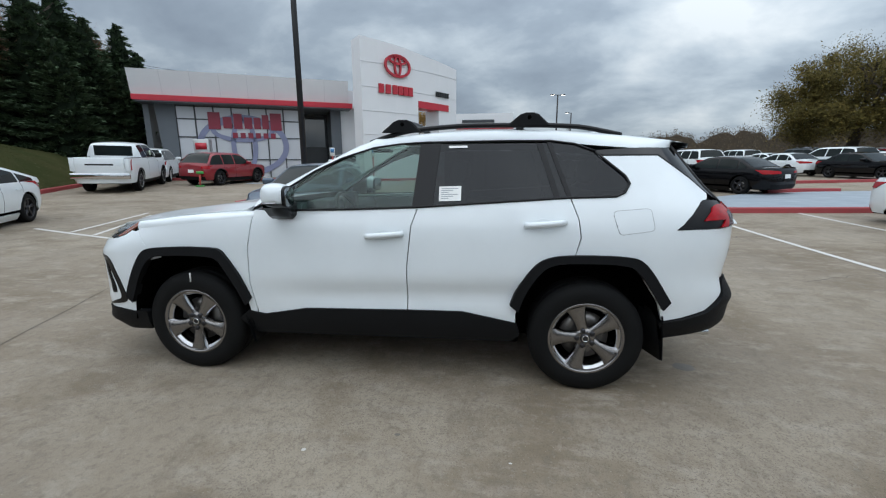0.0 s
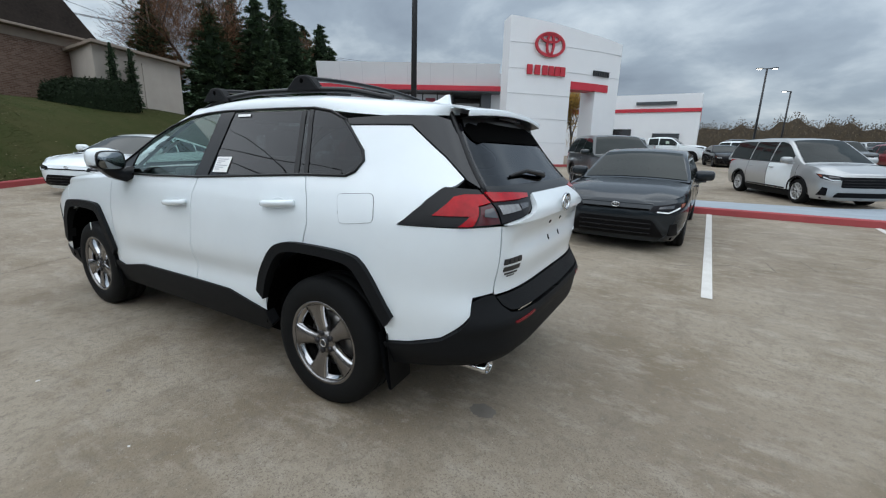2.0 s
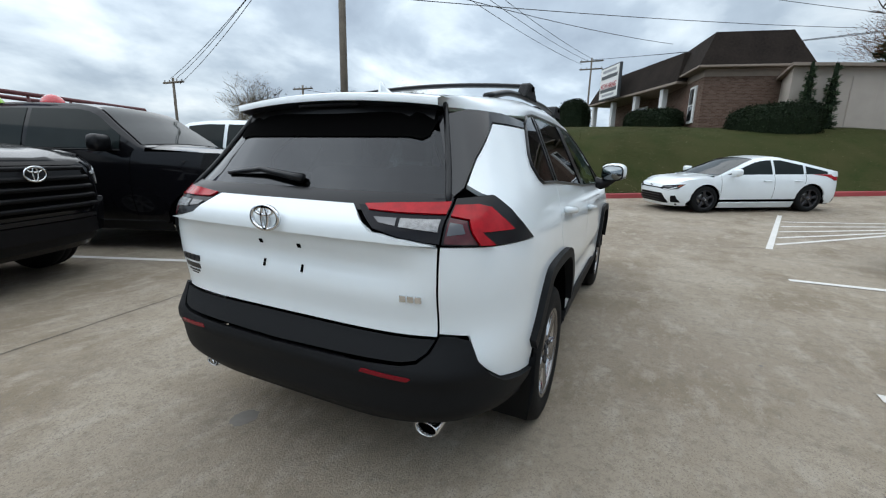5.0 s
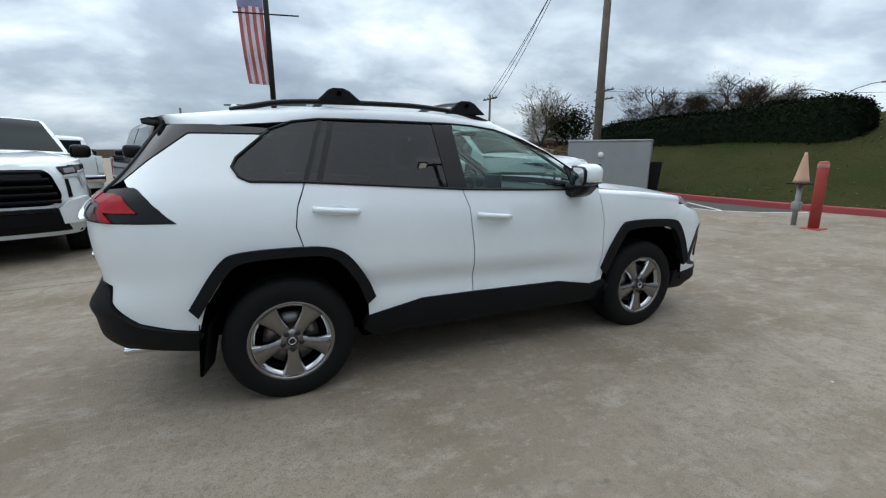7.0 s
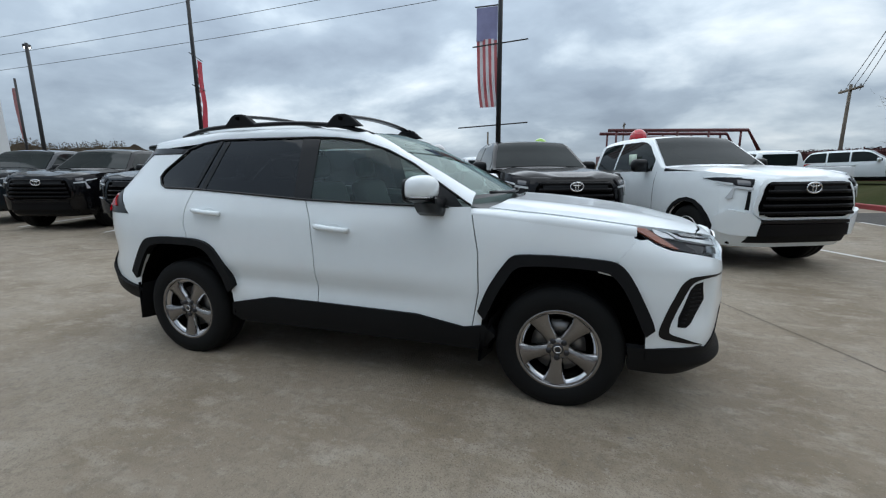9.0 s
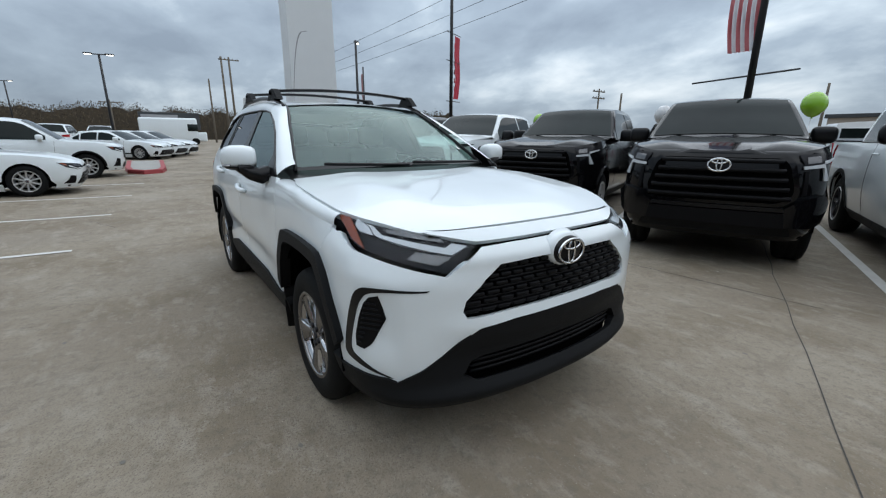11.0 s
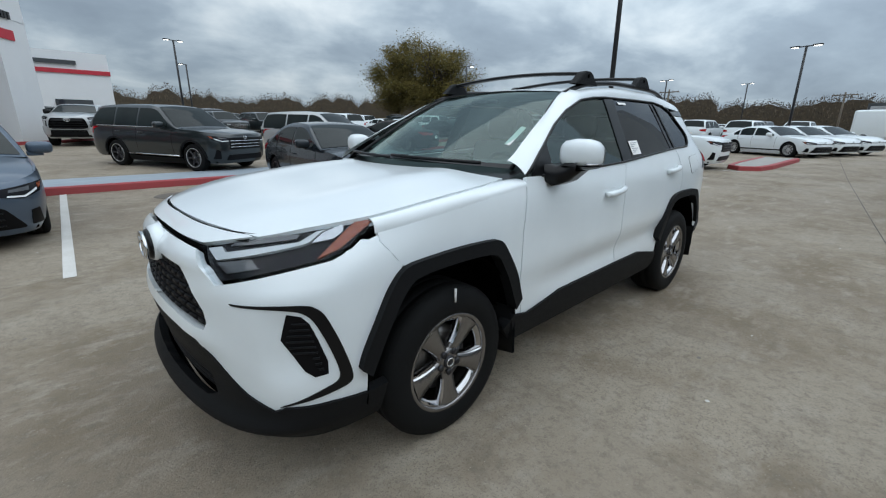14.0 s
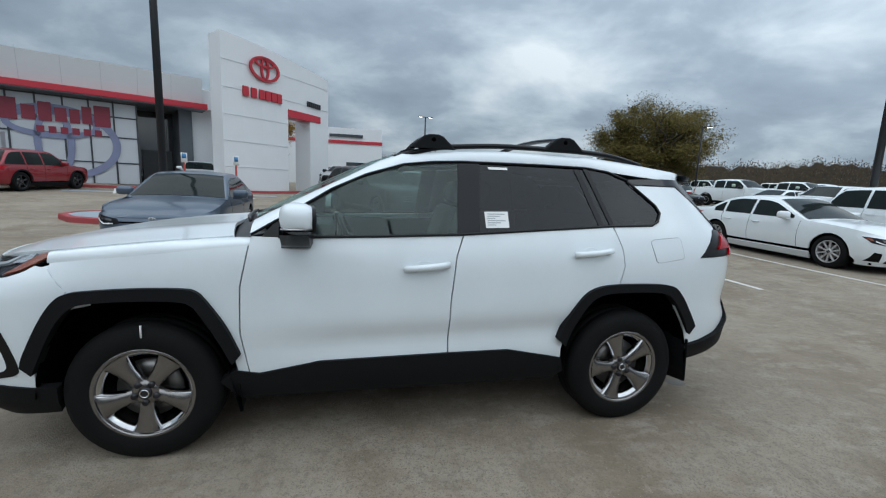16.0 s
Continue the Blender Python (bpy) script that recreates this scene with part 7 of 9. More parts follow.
copy_thing(white_truck, nose_at(4.45, -3.45))
grey_truck = vehicle("pickup_truck", "dark grey full-size pickup truck with a honeycomb grille", "grey_paint", bumper=M["grey_paint"], grille="mesh", **PICK)
grey_truck.matrix_world = nose_at(7.35, -3.4)
tagged(grey_truck, group="pickups in the facing row")
far_black, far_white, far_grey = plain(tundra), plain(white_truck), plain(grey_truck)
copy_thing(far_black, nose_at(10.3, -3.3))
copy_thing(far_grey, nose_at(13.3, -3.2))
silver_truck = vehicle("pickup_truck", "silver mid-size pickup truck by the showroom", "silver_paint", bumper=M["silver_paint"], **{**PICK, "L": 5.4, "w": 0.95, "h": 1.82, "wb": 3.3})
silver_truck.matrix_world = spot(-0.9, 25.3, 75)
far_silver = plain(silver_truck)
# a second row behind them, and the truck by the showroom
for x, y, a, src in ((-4.6, -15.0, 112, far_white), (-0.5, -14.0, 112, far_silver), (2.6, -15.3, 112, far_white), (4.7, -15.1, 112, far_black), (7.8, -15.1, 112, far_white), (10.9, -15.0, 112, far_black), (-7.8, -15.4, 112, far_white)):
    copy_thing(src, spot(x, y, a))
copy_thing(white_truck, spot(-15.7, 13.7, -62))
# sedans and SUVs on the stalls
c = vehicle("sedan", "dark grey compact sedan with black sport wheels", "grey_paint", wheels="sport", wheel_mat=M["dark_alloy"], **SEDAN)
c.matrix_world = spot(2.12, 6.32, 88)
grey_sedan = c
c = vehicle("sedan", "slate-blue compact sedan parked nose-out on the stall", "blue_paint", **SEDAN)
part("window_label", loft([[(x, -y, z) for x in (0.52, 0.72)] for y, z in ((0.792, 1.08), (0.738, 1.21))]), M["paper"], c, "white paper label on the window")
c.matrix_world = spot(-3.62, 6.62, 94)
c = vehicle("sedan", "white mid-size sedan with multi-spoke silver wheels", "white", **{**SEDAN, "L": 4.9, "w": 0.92, "wb": 2.83, "r": 0.345})
c.matrix_world = spot(10.25, 5.15, 90)
camry = c
c = vehicle("hatchback", "white wedge-shaped hybrid hatchback with dark wheels", "white", wheels="sport", wheel_mat=M["dark_alloy"], **WEDGE)
c.matrix_world = spot(-10.35, 3.55, 118)
c = vehicle("large_suv", "white three-row SUV with silver wheels", "white", **BIGSUV)
c.matrix_world = spot(14.45, 4.5, 90)
gh = c
c = vehicle("large_suv", "charcoal three-row SUV with a chrome-barred grille", "kia_paint", wheels="six", wheel_mat=M["dark_alloy"], strip=M["chrome"], **{**BIGSUV, "grille": "chrome"})
c.matrix_world = spot(0.5, 12.9, 118)
kia = c
c = vehicle("minivan", "old silver minivan with a white replacement door", "silver_paint", door_mat=M["white"], strip=M["trim"], **VAN)
c.matrix_world = spot(5.6, 13.7, 113)
minivan = c
c = vehicle("sedan", "glossy black mid-size sedan with black wheels", "black_paint", wheels="sport", wheel_mat=M["dark_alloy"], **{**SEDAN, "L": 4.9, "w": 0.92, "wb": 2.83, "r": 0.345})
c.matrix_world = spot(10.1, 15.4, -60)
black_sedan = c
c = vehicle("crossover", "dark red crossover beside the charging post", "red_paint", wheels="sport", wheel_mat=M["dark_alloy"], **{**BIGSUV, "L": 4.6, "w": 0.93, "h": 1.62, "wb": 2.75, "belt": 1.0, "nose_z": 0.93, "cowl": (-0.95, 1.04), "rear": (1.55, 2.1, 1.08), "tail_z": 1.02, "pillars": (0.3, 1.1)})
c.matrix_world = spot(-13.6, 17.7, -97)
red_suv = c

# the far rows of stock
rng = random.Random(4)
far_camry, far_gh, far_sedan, far_red, far_kia = plain(camry), plain(gh), plain(black_sedan), plain(red_suv), plain(kia)
copy_thing(far_gh, spot(-18.2, 18.2, -60))
copy_thing(far_gh, Matrix.Translation((0, 0, bank_z(-15.9, -24.4) - ground_z(-15.9, -24.4))) @ spot(-15.9, -24.4, -32))
copy_thing(far_white, spot(0.6, 37.6, 172))
copy_thing(far_kia, spot(-1.6, 33.0, 174))
copy_thing(far_gh, spot(6.6, 39.4, 170))
copy_thing(far_camry, spot(-9.3, 24.4, 112) @ Matrix.Translation((0, 0, 0.15)))
stock = [far_camry, far_gh, far_white, far_sedan, far_red, far_kia, far_silver, far_gh, far_camry, far_grey]
for y, x_from, x_to, turn, skip in ((22.5, 21.0, 40.0, 100, 0), (27.5, 14.0, 44.0, -78, 0), (33.0, 4.5, 46.0, 100, 0), (38.5, 8.0, 48.0, -80, 0), (45.0, 6.0, 52.0, 98, 0)):
    x = x_from
    while x < x_to:
        copy_thing(rng.choice(stock), spot(x, y + rng.uniform(-0.3, 0.3), turn + rng.uniform(-2, 2)))
        x += rng.choice((2.9, 3.0, 3.1, 5.8))
for x, y in ((24.6, 2.5), (26.5, 1.7), (28.4, 0.9)):
    copy_thing(far_camry, spot(x, y, 62))
for x, y0, y1, turn in ((36.0, 6.0, 20.0, 178), (42.0, 4.0, 20.0, 0), (24.5, 9.0, 18.5, 2)):
    y = y0
    while y < y1:
        copy_thing(rng.choice((far_camry, far_gh, far_camry, far_kia, far_gh)), spot(x + rng.uniform(-0.3, 0.3), y, turn + rng.uniform(-2, 2)))
        y += rng.choice((2.8, 2.9, 3.0))
copy_thing(far_gh, spot(25.6, -8.2, 170))
for o in (far_black, far_white, far_grey, far_silver, far_camry, far_gh, far_sedan, far_red, far_kia):
    for q in (*o.children_recursive, o):
        bpy.data.objects.remove(q)

# ---- the showroom ----
M.update({
    "panel": surface("white_metal_cladding", (0.74, 0.75, 0.76), 0.45, vary=0.12, scale=1.2, fine=0.05, fine_scale=20, tint=(0.55, 0.56, 0.58)),
    "red_band": surface("red_fascia_paint", (0.50, 0.022, 0.04), 0.4, vary=0.15, scale=2),
    "dark_wall": surface("slate_grey_cladding", (0.11, 0.125, 0.14), 0.5, vary=0.15, scale=1.5),
    "film": surface("white_window_film", (0.56, 0.58, 0.61), 0.2, vary=0.12, scale=1.5, coat=0.6, tint=(0.40, 0.43, 0.47)),
    "mullion": surface("dark_mullion", (0.045, 0.05, 0.055), 0.4, vary=0.15, scale=6),
    "sign_red": surface("red_sign_letters", (0.46, 0.02, 0.035), 0.35, vary=0.12, scale=4),
    "sign_blue": surface("slate_blue_window_graphic", (0.23, 0.25, 0.38), 0.4, vary=0.2, scale=3),
    "shade_glass": surface("dark_showroom_glass", (0.02, 0.022, 0.025), 0.05, coat=1.0),
    "seam": surface("panel_seam", (0.58, 0.59, 0.61), 0.6),
    "maroon": surface("maroon_window_letters", (0.27, 0.025, 0.05), 0.4, vary=0.2, scale=3),
})
BASE = 0.62
A, B = Vector((-20.0, 19.65, 0)), Vector((-9.2, 25.2, 0))
ALONG = (B - A).normalized()
BACK = Vector((-ALONG.y, ALONG.x, 0))
FRAME_M = Matrix((ALONG, BACK, Vector((0, 0, 1)))).transposed().to_4x4()
FRAME_M.translation = Vector((A.x, A.y, BASE))
W_ = (B - A).length
show = thing("showroom", "white car showroom with red fascia and film-covered glass wall", "building", FRAME_M)


def bpart(name, bm, mat, parent=None, label=""):
    ob = part(name, bm, mat, parent or show, label, False)
    return ob


def sheet(bm, pts):
    bm.faces.new([bm.verts.new(p) for p in pts])
    return bm


EAVE, TOP = 4.75, 6.45
bm = loft([[(x, y, z) for x in (-0.35, W_ / 2, W_)] for y, z in ((0.25, EAVE + 0.32), (-0.20, TOP), (0.2, TOP), (0.5, EAVE + 0.32))])
bpart("parapet", bm, M["panel"])
for k in range(1, 8):
    x = -0.3 + k * (W_ + 0.3) / 8
    bpart("panel_seam", boxed(x - 0.012, x + 0.012, -0.012, 0.0, 0, 1.52, 0, Matrix.Translation((0, 0.245, EAVE + 0.33)) @ Matrix.Rotation(math.atan2(0.45, TOP - EAVE - 0.32), 4, "X")), M["seam"])
bpart("panel_seam", boxed(-0.3, W_, 0.0, 0.012, -0.012, 0.012, 0, Matrix.Translation((0, 0.0, EAVE + 1.12))), M["seam"])
bpart("fascia", boxed(-0.3, W_ + 0.25, -0.05, 1.2, EAVE, EAVE + 0.32, 0.02), M["red_band"], label="red fascia band")
bpart("soffit", boxed(-0.2, W_ + 0.15, 0.0, 4.4, EAVE - 0.06, EAVE - 0.005), M["dark_wall"])
bpart("roof", boxed(-0.2, W_ + 4.0, 0.4, 15.0, EAVE + 0.05, TOP - 0.5), M["panel"])
bpart("end_wall", boxed(-0.05, 0.25, 1.0, 14.0, 0, EAVE), M["dark_wall"])
bpart("corner_pier", loft([[(0.9, 0.9, 0), (1.65, 0.9, 0), (1.65, 1.3, 0), (0.9, 1.3, 0)], [(0.55, 0.9, EAVE), (1.65, 0.9, EAVE), (1.65, 1.3, EAVE), (0.55, 1.3, EAVE)]], True), M["dark_wall"])
G0, G1, GY = 1.65, 8.95, 1.05
bpart("entry_recess", boxed(G1, G1 + 2.2, 3.6, 3.8, 0, EAVE), M["shade_glass"])
bpart("entry_side", boxed(G1 - 0.02, G1 + 0.03, GY, 3.7, 0, EAVE), M["shade_glass"])
for k in range(1, 4):
    bpart("mullion", boxed(G1 + 0.03, G1 + 0.07, GY + 0.7 * k, GY + 0.7 * k + 0.06, 0, EAVE - 0.1), M["mullion"])
bpart("entry_door", boxed(G1 + 0.3, G1 + 1.9, 3.45, 3.6, 0, 2.3, 0.02), M["mullion"])
bpart("entry_pier", boxed(G1 + 2.05, G1 + 2.75, 1.0, 3.8, 0, EAVE, 0.03), M["dark_wall"])
bpart("link_wall", boxed(G1 + 2.75, W_ + 3.2, 1.2, 1.6, 0, TOP - 0.35), M["panel"])
bpart("link_canopy", boxed(W_ + 0.9, W_ + 2.2, 0.3, 1.3, 2.35, 2.75, 0.04), M["dark_wall"])
bpart("link_door", boxed(W_ + 1.0, W_ + 2.0, 1.17, 1.22, 0, 2.2), M["shade_glass"])
# the glass wall: panes behind mullions
cols, levels = 7, (0.15, 1.35, 2.75, 3.85, EAVE - 0.12)
for i in range(cols):
    xa, xb = G0 + (G1 - G0) * i / cols, G0 + (G1 - G0) * (i + 1) / cols
    for z0, z1 in zip(levels, levels[1:]):
        bpart("pane", boxed(xa + 0.035, xb - 0.035, GY, GY + 0.03, z0 + 0.035, z1 - 0.035), M["film"])
for i in range(cols + 1):
    x = G0 + (G1 - G0) * i / cols
    bpart("mullion", boxed(x - 0.04, x + 0.04, GY - 0.06, GY + 0.06, 0, EAVE - 0.06), M["mullion"])
for z in levels:
    bpart("transom", boxed(G0 + 0.04, G1 - 0.04, GY - 0.05, GY + 0.05, z - 0.035, z + 0.035), M["mullion"])
# window graphics as plain shapes: a ring emblem, a large red name as bars, a smaller one under it
bm = bmesh.new()
cx, cz = (G0 + G1) / 2 + 0.1, 2.25
for rx, rz, w, dz in ((2.75, 1.95, 0.36, 0), (0.80, 1.80, 0.30, 0.0), (1.9, 0.75, 0.30, 0.95)):
    ellipse_ring(bm, rx, rz, w, Matrix.Translation((cx, GY - 0.062, cz + dz)), 0.006, 48)
bmesh.ops.recalc_face_normals(bm, faces=bm.faces[:])
bpart("window_graphic", bm, M["sign_blue"], label="slate-blue ring graphic on the glass")
x = G0 + 1.75
for w, hgt, dz in ((0.85, 1.05, 0), (0.62, 0.72, -0.1), (0.62, 0.95, 0.0), (0.58, 0.72, -0.1), (0.50, 0.72, -0.1), (0.50, 0.90, 0.0), (0.85, 1.10, 0.02)):
    bpart("name_bar", boxed(x, x + w * 0.82, GY - 0.085, GY - 0.068, 3.78 + dz - hgt / 2, 3.78 + dz + hgt / 2, 0.004), M["maroon"])
    x += w
x = G0 + 3.1
for k in range(6):
    bpart("name_bar", boxed(x, x + 0.30, GY - 0.088, GY - 0.070, 2.72, 3.06, 0.004), M["maroon"])
    x += 0.46

# the curved white entrance wall with its portal
ARC = [Vector(p) for p in ((-7.25, 22.0, 0), (-6.4, 22.75, 0), (-5.55, 23.6, 0), (-4.9, 24.35, 0), (-4.36, 25.05, 0), (-3.85, 25.75, 0), (-3.2, 26.65, 0), (-2.65, 27.55, 0), (-2.15, 28.5, 0))]
portal = thing("entrance_wall", "tall curved white entrance wall with a red portal lintel", "building", Matrix.Translation((0, 0, BASE)))


def wall_run(i0, i1, z0, z1, t=1.25, lean=0.0):
    rows = []
    for i in range(i0, i1 + 1):
        a, b = ARC[max(0, i - 1)], ARC[min(len(ARC) - 1, i + 1)]
        d = (b - a).normalized()
        n = Vector((-d.y, d.x, 0))
        f = ARC[i] - d * 0.25 * (1 if i == 0 else 0) * 0
        top = z1 - 0.09 * i - 0.02 * i * i * 0
        rows.append([f + Vector((0, 0, z0)), f + Vector((0, 0, top)), f + n * t + Vector((0, 0, top)), f + n * t + Vector((0, 0, z0))])
    bm = loft(rows, True)
    bm.faces.new(bm.verts[:4])
    bm.faces.new(bm.verts[-4:])
    bmesh.ops.recalc_face_normals(bm, faces=bm.faces[:])
    return bm


HT = 8.4
part("wall", wall_run(0, 4, 0, HT), M["panel"], portal, "", False)
part("wall", wall_run(4, 6, 5.05, HT), M["panel"], portal, "", False)
part("wall", wall_run(6, 8, 0, HT), M["panel"], portal, "", False)
lin = []
for i in range(4, 8):
    a, b = ARC[i - 1], ARC[i + 1]
    d = (b - a).normalized()
    n = Vector((-d.y, d.x, 0))
    f = ARC[i] - n * 0.05
    lin.append([f + Vector((0, 0, 4.66)), f + Vector((0, 0, 5.10)), f + n * 1.0 + Vector((0, 0, 5.10)), f + n * 1.0 + Vector((0, 0, 4.66))])
bm = loft(lin, True)
bm.faces.new(bm.verts[:4])
bm.faces.new(bm.verts[-4:])
bmesh.ops.recalc_face_normals(bm, faces=bm.faces[:])
part("lintel", bm, M["red_band"], portal, "red lintel over the portal", False)
for z in (1.4, 2.8, 4.2, 5.6, 7.0):
    part("panel_seam", tubed([ARC[i] - Vector((0.62, -0.78, 0)) * -0.012 + Vector((0, 0, z)) for i in range(0, 5 if z < 5 else 9)], 0.012, 4), M["seam"], portal)


def on_wall(u, z, out=0.05):
    k = max(0, min(len(ARC) - 1.001, u))
    i = int(k)
    p_ = ARC[i].lerp(ARC[i + 1], k - i)
    d = (ARC[i + 1] - ARC[i]).normalized()
    n = Vector((-d.y, d.x, 0))
    m = Matrix((d, n, Vector((0, 0, 1)))).transposed().to_4x4()
    m.translation = p_ - n * out + Vector((0, 0, z))
    return m


bm = emblem(2.0, 0.10)
bmesh.ops.transform(bm, matrix=on_wall(2.15, 6.98), verts=bm.verts)
part("wall_emblem", bm, M["sign_red"], portal, "red emblem of nested rings", False)
for k in range(6):
    bm = bmesh.new()
    box(bm, -0.175, 0.175, -0.08, 0.02, -0.27, 0.27, 0.02, on_wall(2.15 + (k - 2.5) * 0.41, 5.56))
    part("name_bar", bm, M["sign_red"], portal, "", False)
for k in range(7):
    bm = bmesh.new()
    box(bm, -0.07, 0.07, -0.06, 0.02, -0.16, 0.16, 0.01, on_wall(5.75 + k * 0.19, 5.72))
    part("name_bar", bm, M["black_print"], portal, "", False)
# the long service wing behind
wing = thing("service_wing", "long white service wing with a thin red band", "building", Matrix.Translation((0, 0, 1.0)))
part("wall", boxed(-16.0, 2.7, 45.5, 60.0, -0.5, 6.3), M["panel"], wing, "", False)
part("red_band", boxed(-16.05, 2.75, 45.40, 60.1, 4.62, 4.95), M["red_band"], wing, "", False)
part("service_door", boxed(-6.4, -3.2, 45.38, 45.48, -0.4, 3.0), M["shade_glass"], wing, "", False)
part("service_door", boxed(-1.2, 1.2, 45.38, 45.48, -0.4, 2.6), M["shade_glass"], wing, "", False)
part("wing_sign", boxed(-3.0, 0.6, 45.30, 45.42, 5.3, 5.6), M["mullion"], wing, "", False)

# ---- the brick office on the bank ----
def brick_mat():
    """Mixed red-brown bricks in tan mortar, laid by the wall's own length and height."""
    mat = surface("red_brown_brick", (0.12, 0.07, 0.052), 0.9, vary=0.3, scale=2.0, tint=(0.17, 0.115, 0.088), bump=0.4, bump_scale=40, spec=0.15)
    n, link = mat.node_tree.nodes, mat.node_tree.links.new
    sep = n.new("ShaderNodeSeparateXYZ")
    link(n.new("ShaderNodeTexCoord").outputs["Object"], sep.inputs[0])
    run = n.new("ShaderNodeMath")
    link(sep.outputs[0], run.inputs[0])
    link(sep.outputs[1], run.inputs[1])
    at = n.new("ShaderNodeCombineXYZ")
    link(run.outputs[0], at.inputs[0])
    link(sep.outputs[2], at.inputs[1])
    t = n.new("ShaderNodeTexBrick")
    link(at.outputs[0], t.inputs["Vector"])
    for key, v in (("Scale", 1.0), ("Mortar Size", 0.007), ("Brick Width", 0.215), ("Row Height", 0.073), ("Bias", -0.1)):
        t.inputs[key].default_value = v
    for key, c in (("Color1", (0.085, 0.045, 0.033)), ("Color2", (0.185, 0.125, 0.095)), ("Mortar", (0.20, 0.17, 0.14))):
        t.inputs[key].default_value = (*c, 1)
    mix = n.new("ShaderNodeMix")
    mix.data_type, mix.blend_type = "RGBA", "MIX"
    mix.inputs["Factor"].default_value = 0.72
    b = n["Principled BSDF"]
    link(b.inputs["Base Color"].links[0].from_socket, mix.inputs["A"])
    link(t.outputs["Color"], mix.inputs["B"])
    link(mix.outputs["Result"], b.inputs["Base Color"])
    return mat


M.update({
    "brick": brick_mat(),
    "shingle": surface("dark_brown_shingle", (0.013, 0.0105, 0.009), 0.95, vary=0.6, scale=1.0, fine=0.6, fine_scale=9, bump=0.8, bump_scale=24, tint=(0.032, 0.025, 0.021), spec=0.08),
    "trim_white": surface("white_painted_wood", (0.70, 0.70, 0.68), 0.5, vary=0.1, scale=4),
    "tan_block": surface("tan_painted_block", (0.42, 0.37, 0.32), 0.85, vary=0.3, scale=1.5, bump=0.3, bump_scale=30, tint=(0.30, 0.26, 0.22)),
    "tan_trim": surface("tan_fascia", (0.25, 0.20, 0.16), 0.7, vary=0.2, scale=3),
    "door_red": surface("dark_red_door", (0.16, 0.03, 0.025), 0.5, vary=0.2, scale=3),
})
# the brick office on the bank: a main block and, beside it, a long columned porch
def frame_at(origin, along, back):
    m = Matrix((Vector((*along, 0)).normalized(), Vector((*back, 0)).normalized(), Vector((0, 0, 1)))).transposed().to_4x4()
    m.translation = origin
    return m


om = frame_at((-23.3, 3.65, 3.52), (-0.972, -0.235), (-0.235, 0.972))
porch_m = om.inverted() @ frame_at((-25.6, 2.55, 3.75), (-0.86, -0.51), (-0.51, 0.86))
office = thing("brick_office", "low brick office with a brown mansard roof and white columns", "building", om)


def off(name, bm, mat, label=""):
    bmesh.ops.reverse_faces(bm, faces=bm.faces[:])
    return part(name, bm, mat, office, label, False)


def offp(name, bm, mat, label=""):
    bmesh.ops.transform(bm, matrix=porch_m, verts=bm.verts)
    return off(name, bm, mat, label)


def mansard(x0, x1, y0, y1, z0, z1, run):
    lo, hi = ((x0, y0), (x1, y0), (x1, y1), (x0, y1)), ((x0 + run, y0 + run), (x1 - run, y0 + run), (x1 - run, y1 - run), (x0 + run, y1 - run))
    bm = loft([[(a, b, z0) for a, b in lo], [(a, b, z1) for a, b in hi]], True)
    bm.faces.new([bm.verts.new((a, b, z1)) for a, b in hi])
    bmesh.ops.recalc_face_normals(bm, faces=bm.faces[:])
    return bm


off("wall", boxed(0.0, 6.5, 0.0, 4.35, -1.4, 2.62), M["brick"])
off("roof", mansard(-0.45, 6.9, -0.45, 4.8, 2.72, 4.5, 0.85), M["shingle"], "brown shingled mansard")
off("eave", boxed(-0.5, 6.95, -0.5, 4.85, 2.63, 2.74, 0.02), M["tan_trim"])
off("eave_band", boxed(-0.03, 6.53, -0.03, 4.38, 2.25, 2.63, 0.01), M["tan_trim"])
off("window_frame", boxed(0.75, 1.65, -0.08, 0.02, 0.0, 1.95, 0.02), M["trim_white"])
for z0_, z1_ in ((0.14, 0.92), (1.0, 1.82)):
    off("window_pane", boxed(0.98, 1.52, -0.10, -0.05, z0_, z1_), M["shade_glass"])
offp("wall", boxed(0.6, 11.2, 2.0, 8.0, -1.4, 2.05), M["brick"])
offp("roof", mansard(-0.2, 11.5, -0.2, 8.4, 2.16, 3.95, 0.8), M["shingle"], "brown shingled mansard")
offp("eave", boxed(-0.25, 11.55, -0.25, 8.4, 2.04, 2.18, 0.02), M["tan_trim"])
for x in (1.5, 4.6, 7.8, 11.0):
    offp("porch_column", boxed(x - 0.17, x + 0.17, 0.0, 0.34, -0.5, 2.0, 0.02), M["trim_white"], "white porch column")
    offp("column_base", boxed(x - 0.22, x + 0.22, -0.05, 0.39, -0.5, -0.1, 0.02), M["trim_white"])
offp("porch_floor", boxed(0.2, 11.5, -0.2, 2.1, -1.4, -0.2, 0.02), M["tan_block"])
offp("door", boxed(3.2, 4.2, 1.92, 2.02, -0.2, 1.75, 0.02), M["door_red"], "dark red door")
offp("door_frame", boxed(4.2, 4.5, 1.90, 2.02, -0.2, 1.8, 0.01), M["trim_white"])
offp("window_frame", boxed(6.2, 7.4, 1.92, 2.02, 0.4, 1.6, 0.02), M["trim_white"])
offp("window_pane", boxed(6.3, 7.3, 1.89, 1.94, 0.5, 1.5), M["shade_glass"])
offp("sign_board", boxed(5.6, 8.5, -0.75, -0.55, 2.1, 4.45, 0.03), M["mullion"], "black-edged sign board")
offp("sign_face", boxed(5.7, 8.4, -0.78, -0.75, 2.2, 4.35), M["paper"], "white hiring sign face")
